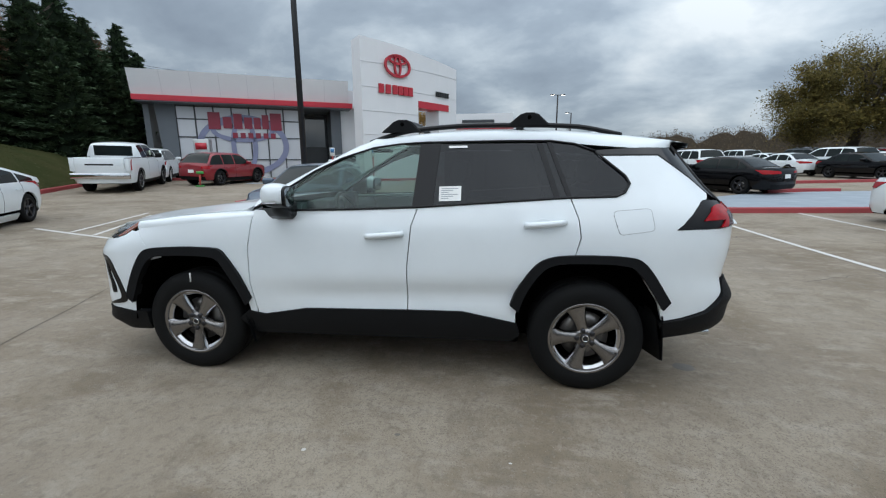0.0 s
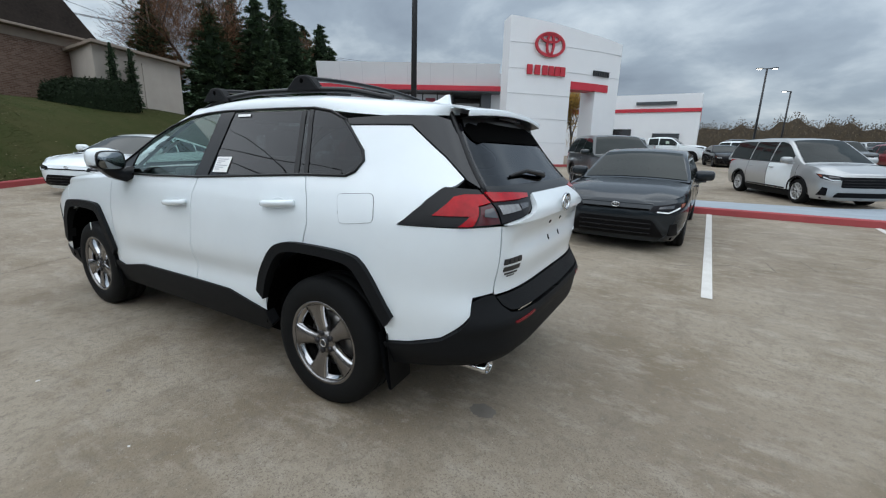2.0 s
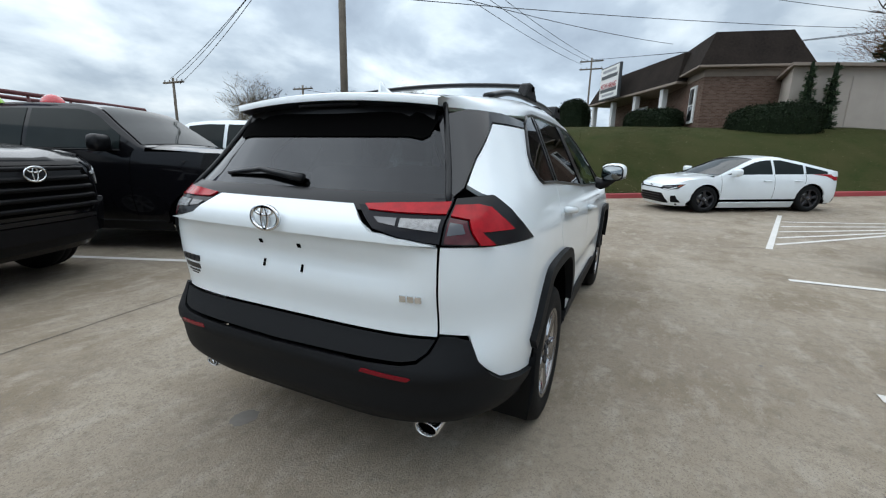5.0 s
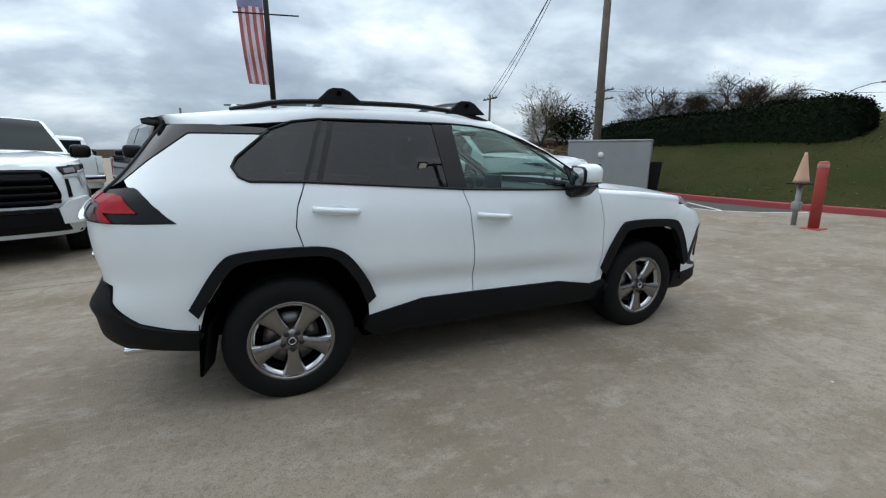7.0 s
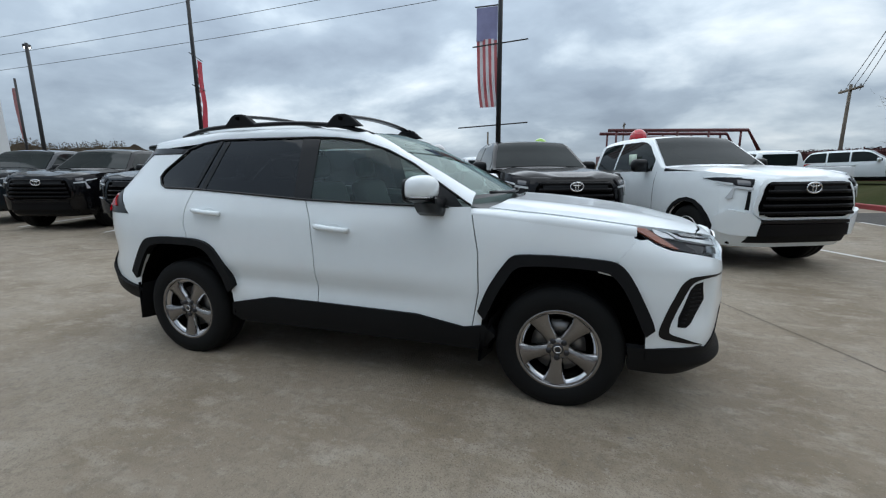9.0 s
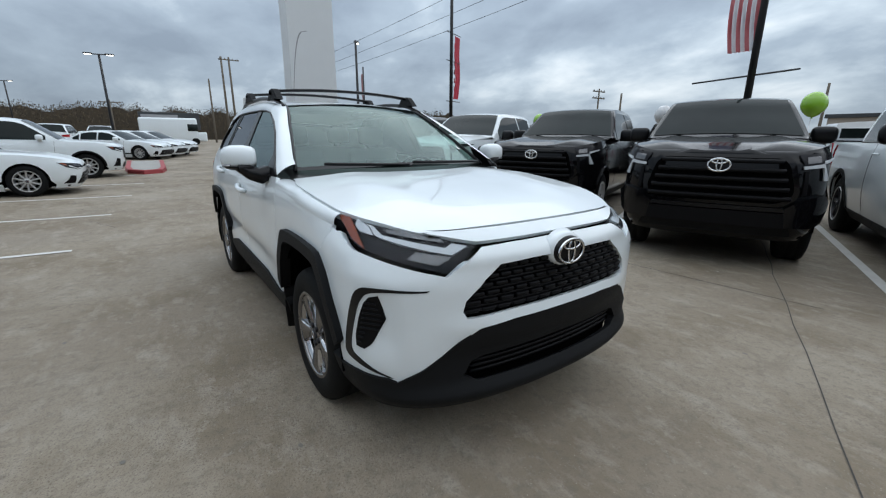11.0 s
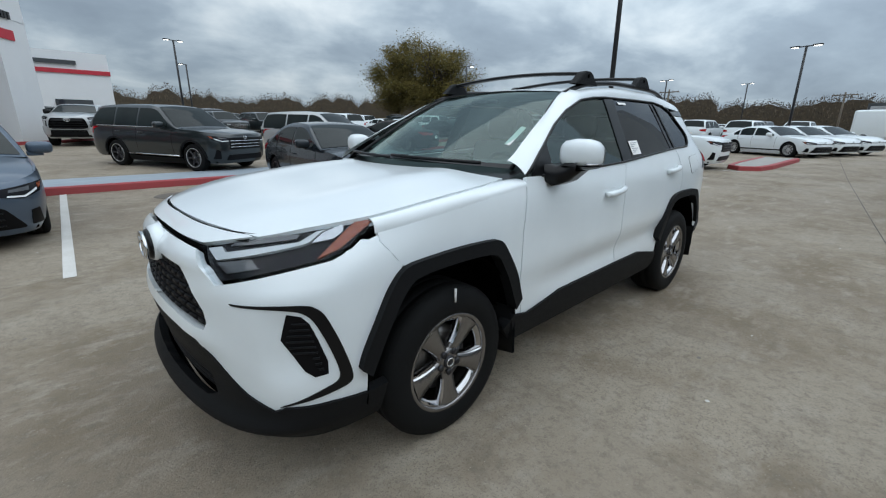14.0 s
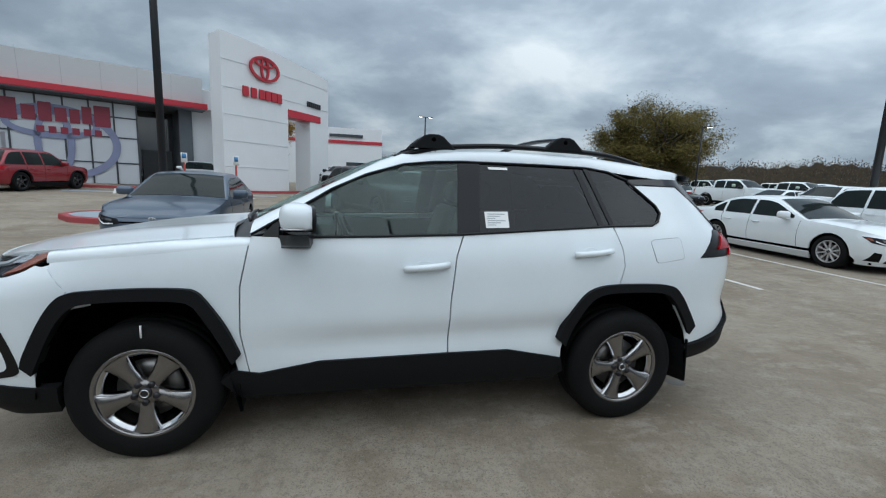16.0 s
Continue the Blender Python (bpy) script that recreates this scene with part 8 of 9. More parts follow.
for z, w, h_, mat in ((4.10, 2.0, 0.09, M["print"]), (3.70, 2.4, 0.12, M["mullion"]), (2.75, 2.4, 0.12, M["mullion"]), (2.42, 1.8, 0.08, M["print"])):
    offp("sign_line", boxed(7.05 - w / 2, 7.05 + w / 2, -0.795, -0.78, z - h_, z + h_), mat)
lt = letters("NOW HIRING", 0.52, 0.004, 2.3)
bmesh.ops.scale(lt, vec=(-1, 1, 1), verts=lt.verts)
bmesh.ops.translate(lt, vec=(7.05, -0.80, 3.05), verts=lt.verts)
offp("sign_word", lt, M["sign_red"])
shed = thing("block_annexe", "tan painted block annexe with a flat roof", "building", Matrix.Translation((-22.5, 11.6, 3.1)) @ Matrix.Rotation(radians(-69), 4, "Z"))
PLAN = ((0.2, 0.0), (5.2, 0.0), (2.9, -4.4), (0.2, -4.4))


def prism(plan, z0, z1):
    bm = loft([[(x, y, z) for x, y in plan] for z in (z0, z1)], True)
    for z in (z0, z1):
        bm.faces.new([bm.verts.new((x, y, z)) for x, y in plan])
    bmesh.ops.remove_doubles(bm, verts=bm.verts, dist=1e-5)
    bmesh.ops.recalc_face_normals(bm, faces=bm.faces[:])
    return bm


part("wall", prism(PLAN, -1.4, 2.45), M["tan_block"], shed, "", False)
part("roof", prism(((-0.2, 0.35), (5.5, 0.35), (3.1, -4.7), (-0.2, -4.7)), 2.45, 2.58), M["tan_trim"], shed, "", False)
for x in (1.6, 3.4):
    part("panel_door", boxed(x, x + 1.1, 0.0, 0.04, -0.3, 2.1, 0.01), M["tan_block"], shed, "", False)

# ---- poles, signs, wires, small fixtures ----
M.update({
    "pole_black": surface("black_powder_coat", (0.012, 0.012, 0.014), 0.45, vary=0.2, scale=3),
    "wood": surface("weathered_pole_wood", (0.20, 0.17, 0.135), 0.9, vary=0.5, scale=2.5, fine=0.4, fine_scale=30, bump=0.5, bump_scale=40),
    "galv": surface("galvanised_steel", (0.30, 0.31, 0.315), 0.55, 0.35, vary=0.35, scale=3, tint=(0.21, 0.22, 0.225)),
    "totem": surface("white_totem_panel", (0.66, 0.68, 0.69), 0.4, vary=0.06, scale=1.2),
    # flag colours lightened to stand for daylight coming through thin cloth
    "flag_red": surface("faded_red_cloth", (0.60, 0.17, 0.18), 0.85, vary=0.2, scale=5),
    "flag_white": surface("white_cloth", (0.84, 0.82, 0.84), 0.85, vary=0.15, scale=5),
    "flag_blue": surface("faded_blue_cloth", (0.30, 0.30, 0.48), 0.85, vary=0.2, scale=5),
    "banner_red": surface("red_banner_cloth", (0.48, 0.035, 0.06), 0.8, vary=0.2, scale=4),
    "cone": surface("sun_bleached_orange_plastic", (0.52, 0.30, 0.20), 0.7, vary=0.4, scale=6, tint=(0.60, 0.50, 0.42)),
    "bollard": surface("red_bollard_paint", (0.42, 0.06, 0.05), 0.6, vary=0.3, scale=6, bump=0.2, bump_scale=60),
    "maroon": surface("maroon_trailer_paint", (0.10, 0.018, 0.02), 0.5, vary=0.3, scale=3),
    "wire": surface("black_wire", (0.02, 0.02, 0.022), 0.6),
})
GLOW = lamp_glow("lit_lamp_lens", (1.0, 0.97, 0.88), 3.0)


def lamp_post(x, y, top, r=0.09, heads=2, turn=0.0, lit=True, lean=0.0):
    z = ground_z(x, y)
    post = thing("lamp_post", "tall black lamp post with flat lit heads" if lit else "tall black steel light pole in the car park", "lamp post", Matrix.Translation((x, y, z)) @ Matrix.Rotation(turn, 4, "Z"), "lamp posts")
    part("base", boxed(-0.2, 0.2, -0.2, 0.2, 0, 0.12, 0.03), M["pole_black"], post)
    part("pole", tubed([(0, 0, 0), (0, 0, (top - z) * 0.5), (0, 0, top - z)], r, 10, r * 0.75), M["pole_black"], post)
    for s in (-1, 1)[:heads]:
        part("arm", boxed(min(0, s * 0.45), max(0, s * 0.45), -0.03, 0.03, top - z - 0.06, top - z, 0.01), M["pole_black"], post)
        head = part("lamp_head", boxed(min(s * 0.30, s * 0.72), max(s * 0.30, s * 0.72), -0.13, 0.13, top - z - 0.05, top - z + 0.03, 0.02), M["pole_black"], post)
        if lit:
            part("lens", boxed(min(s * 0.36, s * 0.68), max(s * 0.36, s * 0.68), -0.10, 0.10, top - z - 0.07, top - z - 0.05), GLOW, head)
    return post


lamp_post(-5.34, 9.58, 12.5, 0.10)
lamp_post(14.6, 6.4, 12.5, 0.10, 2, 1.2)
lamp_post(6.65, 39.8, 8.2, 0.09, 2, 0.2)
lamp_post(9.7, 50.0, 7.7, 0.09, 1, 0.2)
lamp_post(29.5, 2.7, 5.95, 0.08, 2, 1.4)
lamp_post(19.4, -8.8, 6.4, 0.08, 1, 2.6)
lamp_post(28.5, 28.0, 7.2, 0.08, 1, 2.2)
lamp_post(46.0, 16.0, 6.4, 0.08, 2, 1.2)
lamp_post(60.0, 12.0, 6.8, 0.08, 2, 1.2)


def cross_pole(x, y, top, arms=1, r=0.13, label="weathered wooden utility pole with a cross-arm"):
    z = ground_z(x, y) - 0.3
    p_ = thing("utility_pole", label, "utility pole", Matrix.Translation((x, y, z)), "utility poles")
    part("pole", tubed([(0, 0, 0), (0.02, 0, (top - z) / 2), (0, 0, top - z)], r, 10, r * 0.7), M["wood"], p_)
    for k in range(arms):
        h = top - z - 0.4 - 0.8 * k
        part("cross_arm", boxed(-0.09, 0.09, -1.2, 1.2, h, h + 0.12), M["wood"], p_)
        for yy in (-1.05, -0.45, 0.45, 1.05):
            part("insulator", boxed(-0.04, 0.04, yy - 0.04, yy + 0.04, h + 0.12, h + 0.26, 0.01), M["galv"], p_)
    return p_


cross_pole(-10.85, -9.93, 11.5, 0, 0.17, "thick bare wooden utility pole behind the steel cabinet")
cross_pole(-47.0, -5.0, 12.2, 2)
cross_pole(31.0, -47.0, 7.4, 2)
cross_pole(-8.0, -62.0, 8.0, 1)
cross_pole(23.0, -39.5, 5.8, 0)
cross_pole(8.0, -45.0, 5.8, 0)
cross_pole(-30.0, -30.0, 8.0, 2)
cross_pole(-19.0, -33.0, 7.0, 1)
cross_pole(70.0, 4.0, 6.0, 1)
cross_pole(58.0, 20.0, 6.5, 1)
for y in (-9.4, -8.5):
    cross_pole(60.0, y, 11.2, 1 if y < -9 else 0, 0.16, "tall steel-grey transmission pole")
cross_pole(60.0, -6.8, 8.4, 0)


def wires(label, *runs, sag=0.5):
    bm = bmesh.new()
    for a, b in runs:
        a, b = Vector(a), Vector(b)
        tube(bm, [a.lerp(b, k / 12) - Vector((0, 0, sag * 4 * (k / 12) * (1 - k / 12))) for k in range(13)], 0.018, 5)
    solid("overhead_wire", bm, M["wire"], label, "cable", "overhead wires", smooth=True)


for k, (dy, dz) in enumerate(((-1.0, 0.0), (-0.4, 0.3), (0.4, 0.3))):
    wires("thin black overhead wire", ((-10.85 + dy * 0.3, -9.93 + dy, 11.0 + dz), (-47.0, -5.0 + dy, 11.6 + dz)))
    wires("thin black overhead wire", ((-10.85 + dy * 0.3, -9.93 + dy, 11.0 + dz), (-19.0 + dy * 0.5, -33.0, 6.6 + dz)))
for k in range(3):
    wires("thin black overhead wire", ((-47.0, -5.0 + 0.5 * k, 12.0), (-33.0, 60.0 + 3 * k, 14.0)), sag=1.2)
for z0, z1 in ((10.4, 15.2), (9.3, 13.8), (11.6, 17.0)):
    wires("thick black overhead cable", ((60.0, -20.0, z0), (-12.0, -26.0, z1)), sag=0.6)
wires("thin black overhead wire", ((-60.0, -6.0, 7.0), (-30.0, -30.0, 7.6)))
wires("long black overhead wire past the brick office", ((-10.85, -9.93, 7.4), (-43.1, 19.3, 11.7)), sag=0.3)
wires("long black overhead wire past the brick office", ((-10.85, -9.93, 9.6), (-42.8, 19.8, 12.3)), sag=0.3)
wires("long black overhead wire past the brick office", ((-10.85, -9.93, 8.4), (-35.1, 2.3, 10.2)), sag=0.3)
lamp = thing("street_lamp", "grey steel street lamp with two curved arms behind the hedge", "street lamp", Matrix.Translation((-38.6, -15.1, 1.5)))
part("pole", tubed([(0, 0, 0), (0, 0, 4.3)], 0.09, 8, 0.07), M["galv"], lamp)
for k in (-1, 1):
    part("arm", tubed([(0, 0, 4.2), (-0.1 * k, 0.8 * k, 4.75), (-0.2 * k, 1.6 * k, 5.0), (-0.3 * k, 2.2 * k, 5.05)], 0.035, 6), M["galv"], lamp)
    part("lamp_head", boxed(-0.12 - 0.35 * k, 0.12 - 0.35 * k, min(2.1 * k, 2.6 * k), max(2.1 * k, 2.6 * k), 4.98, 5.1, 0.03), M["galv"], lamp)

# the white totem, seen from its back
bm = bmesh.new()
tt = thing("sign_totem", "very tall blank white sign totem with bowed edges", "sign", Matrix.Translation((19.0, -6.1, ground_z(19, -6.1))) @ Matrix.Rotation(radians(10), 4, "Z"))
rows = []
for k in range(9):
    z = 13.0 * k / 8
    e = 1.32 - 0.10 * math.sin(math.pi * k / 8) if k else 1.38
    rows.append([(-0.35, -e, z), (-0.35, e, z), (0.35, e, z), (0.35, -e, z)])
bm = loft(rows, True)
bm.faces.new(bm.verts[-4:])
bmesh.ops.recalc_face_normals(bm, faces=bm.faces[:])
part("panel", bm, M["totem"], tt, "", False)
part("stripe", loft([[(-0.356, 0.2 + 1.0 * (k / 10) ** 0.5 - 0.0, 6.2 - 3.4 * (k / 10) ** 1.6), (-0.356, 0.32 + 1.0 * (k / 10) ** 0.5 * 0.9, 6.2 - 3.4 * (k / 10) ** 1.6)] for k in range(11)][::-1]), M["galv"], tt, "", False)
us = thing("dealer_sign", "white pylon sign with red emblem and the words used vehicles", "sign", Matrix.Translation((32.0, -6.4, ground_z(32, -6.4))) @ Matrix.Rotation(radians(-83), 4, "Z"))
part("board", boxed(-1.15, 1.15, -0.2, 0.2, 0, 3.9, 0.05), M["totem"], us, "", False)
bm = emblem(1.0, 0.03)
bmesh.ops.translate(bm, vec=(0.1, -0.21, 3.15), verts=bm.verts)
part("emblem", bm, M["sign_red"], us, "red emblem of nested rings", False)
bm = letters("USED VEHICLES", 0.27, 0.01, 1.7)
bmesh.ops.translate(bm, vec=(0.0, -0.215, 2.5), verts=bm.verts)
part("sign_words", bm, M["mullion"], us, "", False)
bb = thing("billboard", "dark roadside billboard on posts", "billboard", Matrix.Translation((60.0, -2.0, ground_z(60, 0))) @ Matrix.Rotation(radians(-85), 4, "Z"))
part("board", boxed(-3.2, 3.2, -0.2, 0.2, 1.6, 3.6, 0.03), M["mullion"], bb, "", False)
part("face", boxed(-3.0, 0.8, -0.24, -0.2, 1.9, 3.3), M["print"], bb, "", False)
for x in (-2, 2):
    part("post", boxed(x - 0.12, x + 0.12, -0.12, 0.12, 0, 1.6), M["wood"], bb, "", False)


# feather-style pole banners
def banner_pole(x, y, top, label):
    z = ground_z(x, y)
    p_ = thing("flag_pole", label, "flag pole", Matrix.Translation((x, y, z)), "flag poles")
    part("pole", tubed([(0, 0, 0), (0, 0, top - z)], 0.085, 10, 0.06), M["pole_black"], p_)
    return p_


def cloth(x0, x1, z0, z1, wave=0.06, n=10, m=14, side=0.0):
    rows = []
    for j in range(m + 1):
        z = z1 + (z0 - z1) * j / m
        rows.append([(x0 + (x1 - x0) * i / n + side * (j / m) ** 2, wave * math.sin(2.2 * i / n * 3 + j * 0.5) * (0.2 + j / m), z) for i in range(n + 1)])
    return loft(rows)


fp = banner_pole(0.92, -10.3, 10.8, "black pole with a hanging striped flag")
fp.matrix_world = fp.matrix_world @ Matrix.Rotation(radians(180), 4, "Z")
part("cross_bar", tubed([(-0.85, 0, 5.15), (0.85, 0, 5.25)], 0.02, 6), M["pole_black"], fp)
part("cross_bar", tubed([(-1.3, 0, 2.75), (0.9, 0, 2.85)], 0.02, 6), M["pole_black"], fp)
fl = new("flag")
fl.parent = fp
for k in range(7):
    x0 = -0.72 + k * 0.63 / 7
    part("stripe", cloth(x0, x0 + 0.63 / 7, 3.35, 5.35, 0.05, 2, 14, 0.12), M["flag_red"] if k % 2 == 0 else M["flag_white"], fl)
part("canton", cloth(-0.73, -0.08, 5.30, 6.25, 0.02, 8, 8), M["flag_blue"], fl)
bm = bmesh.new()
for i in range(5):
    for j in range(6):
        box(bm, -0.66 + i * 0.125, -0.61 + i * 0.125, 0.03, 0.045, 5.40 + j * 0.14, 5.45 + j * 0.14)
part("canton_dots", bm, M["flag_white"], fl)
part("flag_bar", tubed([(-0.78, 0, 6.28), (0, 0, 6.28)], 0.02, 6), M["pole_black"], fp)
bp = banner_pole(12.87, -10.44, 10.8, "black pole with a hanging red banner")
bp.matrix_world = bp.matrix_world @ Matrix.Rotation(radians(300), 4, "Z")
part("banner", cloth(0.40, 0.98, 3.05, 5.72, 0.05, 6, 14, -0.08), M["banner_red"], bp, "red cloth banner")
for k in range(6):
    part("banner_mark", boxed(0.58, 0.78, 0.11, 0.13, 3.40 + k * 0.37, 3.62 + k * 0.37), M["flag_white"], bp)
for z in (2.9, 5.75, 4.6):
    part("cross_bar", tubed([(-0.5, 0, z), (1.02, 0, z + 0.05)], 0.018, 6), M["pole_black"], bp)
bp2 = banner_pole(31.0, -14.6, 7.0, "far black pole with a hanging red banner")
part("banner", cloth(0.08, 0.40, 3.2, 6.2, 0.05, 6, 10, -0.1), surface("faded_red_cloth", (0.30, 0.09, 0.09), 0.8, vary=0.4, scale=2, tint=(0.5, 0.4, 0.4)), bp2, "faded red cloth banner")

# cabinet, cone on its post, bollard
cab_ = thing("steel_cabinet", "large grey steel utility cabinet with a lock hasp", "cabinet", Matrix.Translation((-9.32, -7.65, ground_z(-8.9, -7.3))) @ Matrix.Rotation(math.atan2(-0.785, 0.62), 4, "Z"))
part("body", boxed(-1.26, 1.26, -0.5, 0.5, 0.06, 1.76, 0.02), M["galv"], cab_, "", False)
part("lid", boxed(-1.28, 1.28, -0.52, 0.52, 1.76, 1.82, 0.02), M["galv"], cab_, "", False)
part("foot", boxed(-1.2, 1.2, -0.46, 0.46, 0, 0.06), M["void"], cab_, "", False)
for s in (-1, 1):
    b_ = lathe([(0.0, 0.0), (0.09, 0.0), (0.09, 0.02)], 16)
    bmesh.ops.translate(b_, vec=(0.2, s * 0.515, 1.35), verts=b_.verts)
    part("handle_plate", b_, M["paper"], cab_)
    part("base_rail", boxed(-0.6, 0.6, min(s * 0.5, s * 0.53), max(s * 0.5, s * 0.53), 0.10, 0.16, 0.01), M["dark_alloy"], cab_)
    part("hasp", boxed(0.16, 0.24, min(s * 0.5, s * 0.54), max(s * 0.5, s * 0.54), 0.95, 1.05, 0.01), M["dark_alloy"], cab_)
zc = ground_z(-8.16, -1.49)
cone = thing("traffic_cone", "sun-bleached orange traffic cone set upside on a steel post", "traffic cone", Matrix.Translation((-8.16, -1.49, zc)))
part("post", tubed([(0, 0, 0), (0, 0, 0.85)], 0.045, 10), M["galv"], cone)
part("post_clamp", boxed(-0.07, 0.07, -0.07, 0.07, 0.30, 0.46, 0.02), M["galv"], cone)
part("cone_base", boxed(-0.17, 0.17, -0.17, 0.17, 0.80, 0.825, 0.01), M["cladding"], cone)
part("cone_body", lathe([(0.135, 0.825), (0.12, 0.88), (0.03, 1.36), (0.022, 1.40), (0.0, 1.40)], 24, "Z"), M["cone"], cone)
zb = ground_z(-8.0, -1.08)
bol = thing("bollard", "red painted steel bollard on a square base plate", "bollard", Matrix.Translation((-8.0, -1.08, zb)) @ Matrix.Rotation(radians(3), 4, "Y"))
part("post", lathe([(0.085, 0.0), (0.085, 1.20), (0.07, 1.235), (0.0, 1.25)], 20, "Z"), M["bollard"], bol)
part("base_plate", boxed(-0.15, 0.15, -0.15, 0.15, 0, 0.02, 0.005), M["bollard"], bol)
part("top_band", lathe([(0.0872, 1.13), (0.0872, 1.195), (0.082, 1.20), (0.082, 1.125)], 20, "Z", True), surface("faded_pink_band", (0.45, 0.22, 0.19), 0.7, vary=0.4, scale=9), bol, "faded pale top band")
bin_ = thing("waste_bin", "dark open steel bin beside the utility cabinet", "bin", Matrix.Translation((-10.32, -6.75, ground_z(-10.3, -6.3) + 0.12)) @ Matrix.Rotation(math.atan2(-0.785, 0.62), 4, "Z"))
rows = [[(a * w, b * d, z) for a, b in ((-1, -1), (1, -1), (1, 1), (-1, 1))] for w, d, z in ((0.20, 0.30, 0.0), (0.27, 0.36, 0.95), (0.24, 0.33, 0.95), (0.17, 0.27, 0.03))]
b_ = loft(rows, True)
b_.faces.new(b_.verts[:4])
b_.faces.new(b_.verts[-4:])
bmesh.ops.recalc_face_normals(b_, faces=b_.faces[:])
part("tub", b_, M["cladding"], bin_, "", False)
part("rim", boxed(-0.285, 0.285, -0.38, -0.35, 0.93, 0.97, 0.01), M["cladding"], bin_, "", False)
for x, y in ((-8.75, 20.65), (-6.55, 21.55)):
    z = ground_z(x, y)
    sp_ = thing("parking_sign", "blue and white parking sign on a red post", "sign", Matrix.Translation((x, y, z)) @ Matrix.Rotation(radians(25), 4, "Z"), "parking signs")
    part("post", tubed([(0, 0, 0), (0, 0, 1.9)], 0.05, 8), M["bollard"], sp_)
    part("plate", boxed(-0.14, 0.14, -0.07, -0.055, 1.50, 1.98), M["paper"], sp_)
    part("plate_panel", boxed(-0.10, 0.10, -0.076, -0.070, 1.70, 1.94), surface("blue_sign_panel", (0.05, 0.20, 0.42), 0.4), sp_)
ch = thing("charging_post", "pale grey vehicle charging post with a red logo plate", "charger", Matrix.Translation((-15.2, 18.3, ground_z(-15, 18))) @ Matrix.Rotation(radians(10), 4, "Z"))
part("body", boxed(-0.42, 0.42, -0.2, 0.2, 0, 2.3, 0.04), M["silver_paint"], ch)
part("logo_plate", boxed(-0.3, 0.3, -0.215, -0.2, 1.75, 2.1), M["red_band"], ch)
part("cable", tubed([(-0.15, -0.22, 1.5), (-0.25, -0.35, 1.0), (-0.1, -0.35, 0.6), (0.1, -0.28, 1.3)], 0.03, 6), M["trim"], ch)


js = thing("jack_stand", "green and red trolley jack leaning behind the red car", "jack", Matrix.Translation((-13.3, 15.2, ground_z(-13.3, 15.2))))
green_p = surface("green_painted_steel", (0.06, 0.36, 0.08), 0.4, vary=0.2, scale=8)
part("foot", boxed(-0.16, 0.16, -0.12, 0.12, 0.0, 0.06, 0.015), green_p, js)
part("post", tubed([(0, 0, 0.05), (0, 0.08, 0.62)], 0.045, 8), M["bollard"], js)
part("saddle", boxed(-0.15, 0.15, 0.0, 0.16, 0.60, 0.72, 0.02), green_p, js)


# balloons on strings
def balloon(x, y, z, mat, label, size=0.23):
    g0 = ground_z(x, y)
    b_ = thing("balloon", label, "balloon", Matrix.Translation((x, y, g0)), "balloons")
    bm = bmesh.new()
    bmesh.ops.create_uvsphere(bm, u_segments=20, v_segments=14, radius=0.33)
    for v in bm.verts:
        v.co.z = v.co.z * 1.12 * size / 0.33 + z - g0
        k = max(0, (z - g0 - v.co.z) / (1.12 * size))
        v.co.x *= (1 - 0.25 * k ** 2) * size / 0.33
        v.co.y *= (1 - 0.25 * k ** 2) * size / 0.33
    part("skin", bm, mat, b_)
    part("knot", lathe([(0.03, z - g0 - 1.2 * size), (0.0, z - g0 - 1.05 * size)], 8, "Z"), mat, b_)
    part("string", tubed([(0, 0, z - g0 - 1.15 * size), (0.05, 0, (z - g0) / 2), (0, 0, 0.0)], 0.006, 4), M["flag_white"], b_)


red_b = surface("red_balloon", (0.50, 0.02, 0.03), 0.2, coat=0.6, vary=0.05)
green_b = surface("lime_balloon", (0.25, 0.50, 0.03), 0.25, coat=0.6, vary=0.05)
white_b = surface("white_balloon", (0.6, 0.6, 0.6), 0.3, coat=0.5, vary=0.05)
balloon(-0.4, -10.1, 2.08, green_b, "shiny lime-green balloon on a string")
balloon(-3.9, -16.06, 2.66, red_b, "shiny red balloon on a string above a truck", 0.34)
balloon(7.3, -10.3, 1.95, green_b, "shiny lime-green balloon on a string")
balloon(3.0, -10.6, 2.0, white_b, "white balloon on a string above a truck", 0.24)

# maroon equipment trailer behind the trucks
tr = thing("equipment_trailer", "maroon flat equipment trailer with a raised ladder frame", "trailer", Matrix.Translation((-6.2, -21.0, ground_z(-6, -21))) @ Matrix.Rotation(radians(8), 4, "Z"))
part("deck", boxed(-3.5, 3.5, -1.1, 1.1, 1.7, 2.1, 0.03), M["maroon"], tr)
part("tank", boxed(-0.6, 1.8, -0.9, 0.9, 2.1, 3.0, 0.1), M["maroon"], tr)
for s in (-1, 1):
    part("rail", tubed([(-3.5, s, 2.2), (-2.9, s, 3.2), (3.4, s, 3.3)], 0.08, 6), M["maroon"], tr)
    for x in (-2.6, -1.2, 0.2, 1.6, 3.0):
        part("stay", tubed([(x, s, 2.0), (x, s, 3.25)], 0.05, 6), M["maroon"], tr)
    for x in (-1.5, -0.3, 1.5):
        w_ = lathe([(0.20, 0.0), (0.50, 0.0), (0.52, 0.1), (0.50, 0.25), (0.20, 0.25)], 24, close=True)
        bmesh.ops.translate(w_, vec=(x, s * 1.0 - 0.12, 0.52), verts=w_.verts)
        part("trailer_wheel", w_, M["rubber"], tr)
# near-black block fills the space under the deck
part("axle_beam", boxed(-2.2, 2.2, -0.7, 0.7, 0.45, 1.75, 0.05), M["void"], tr)
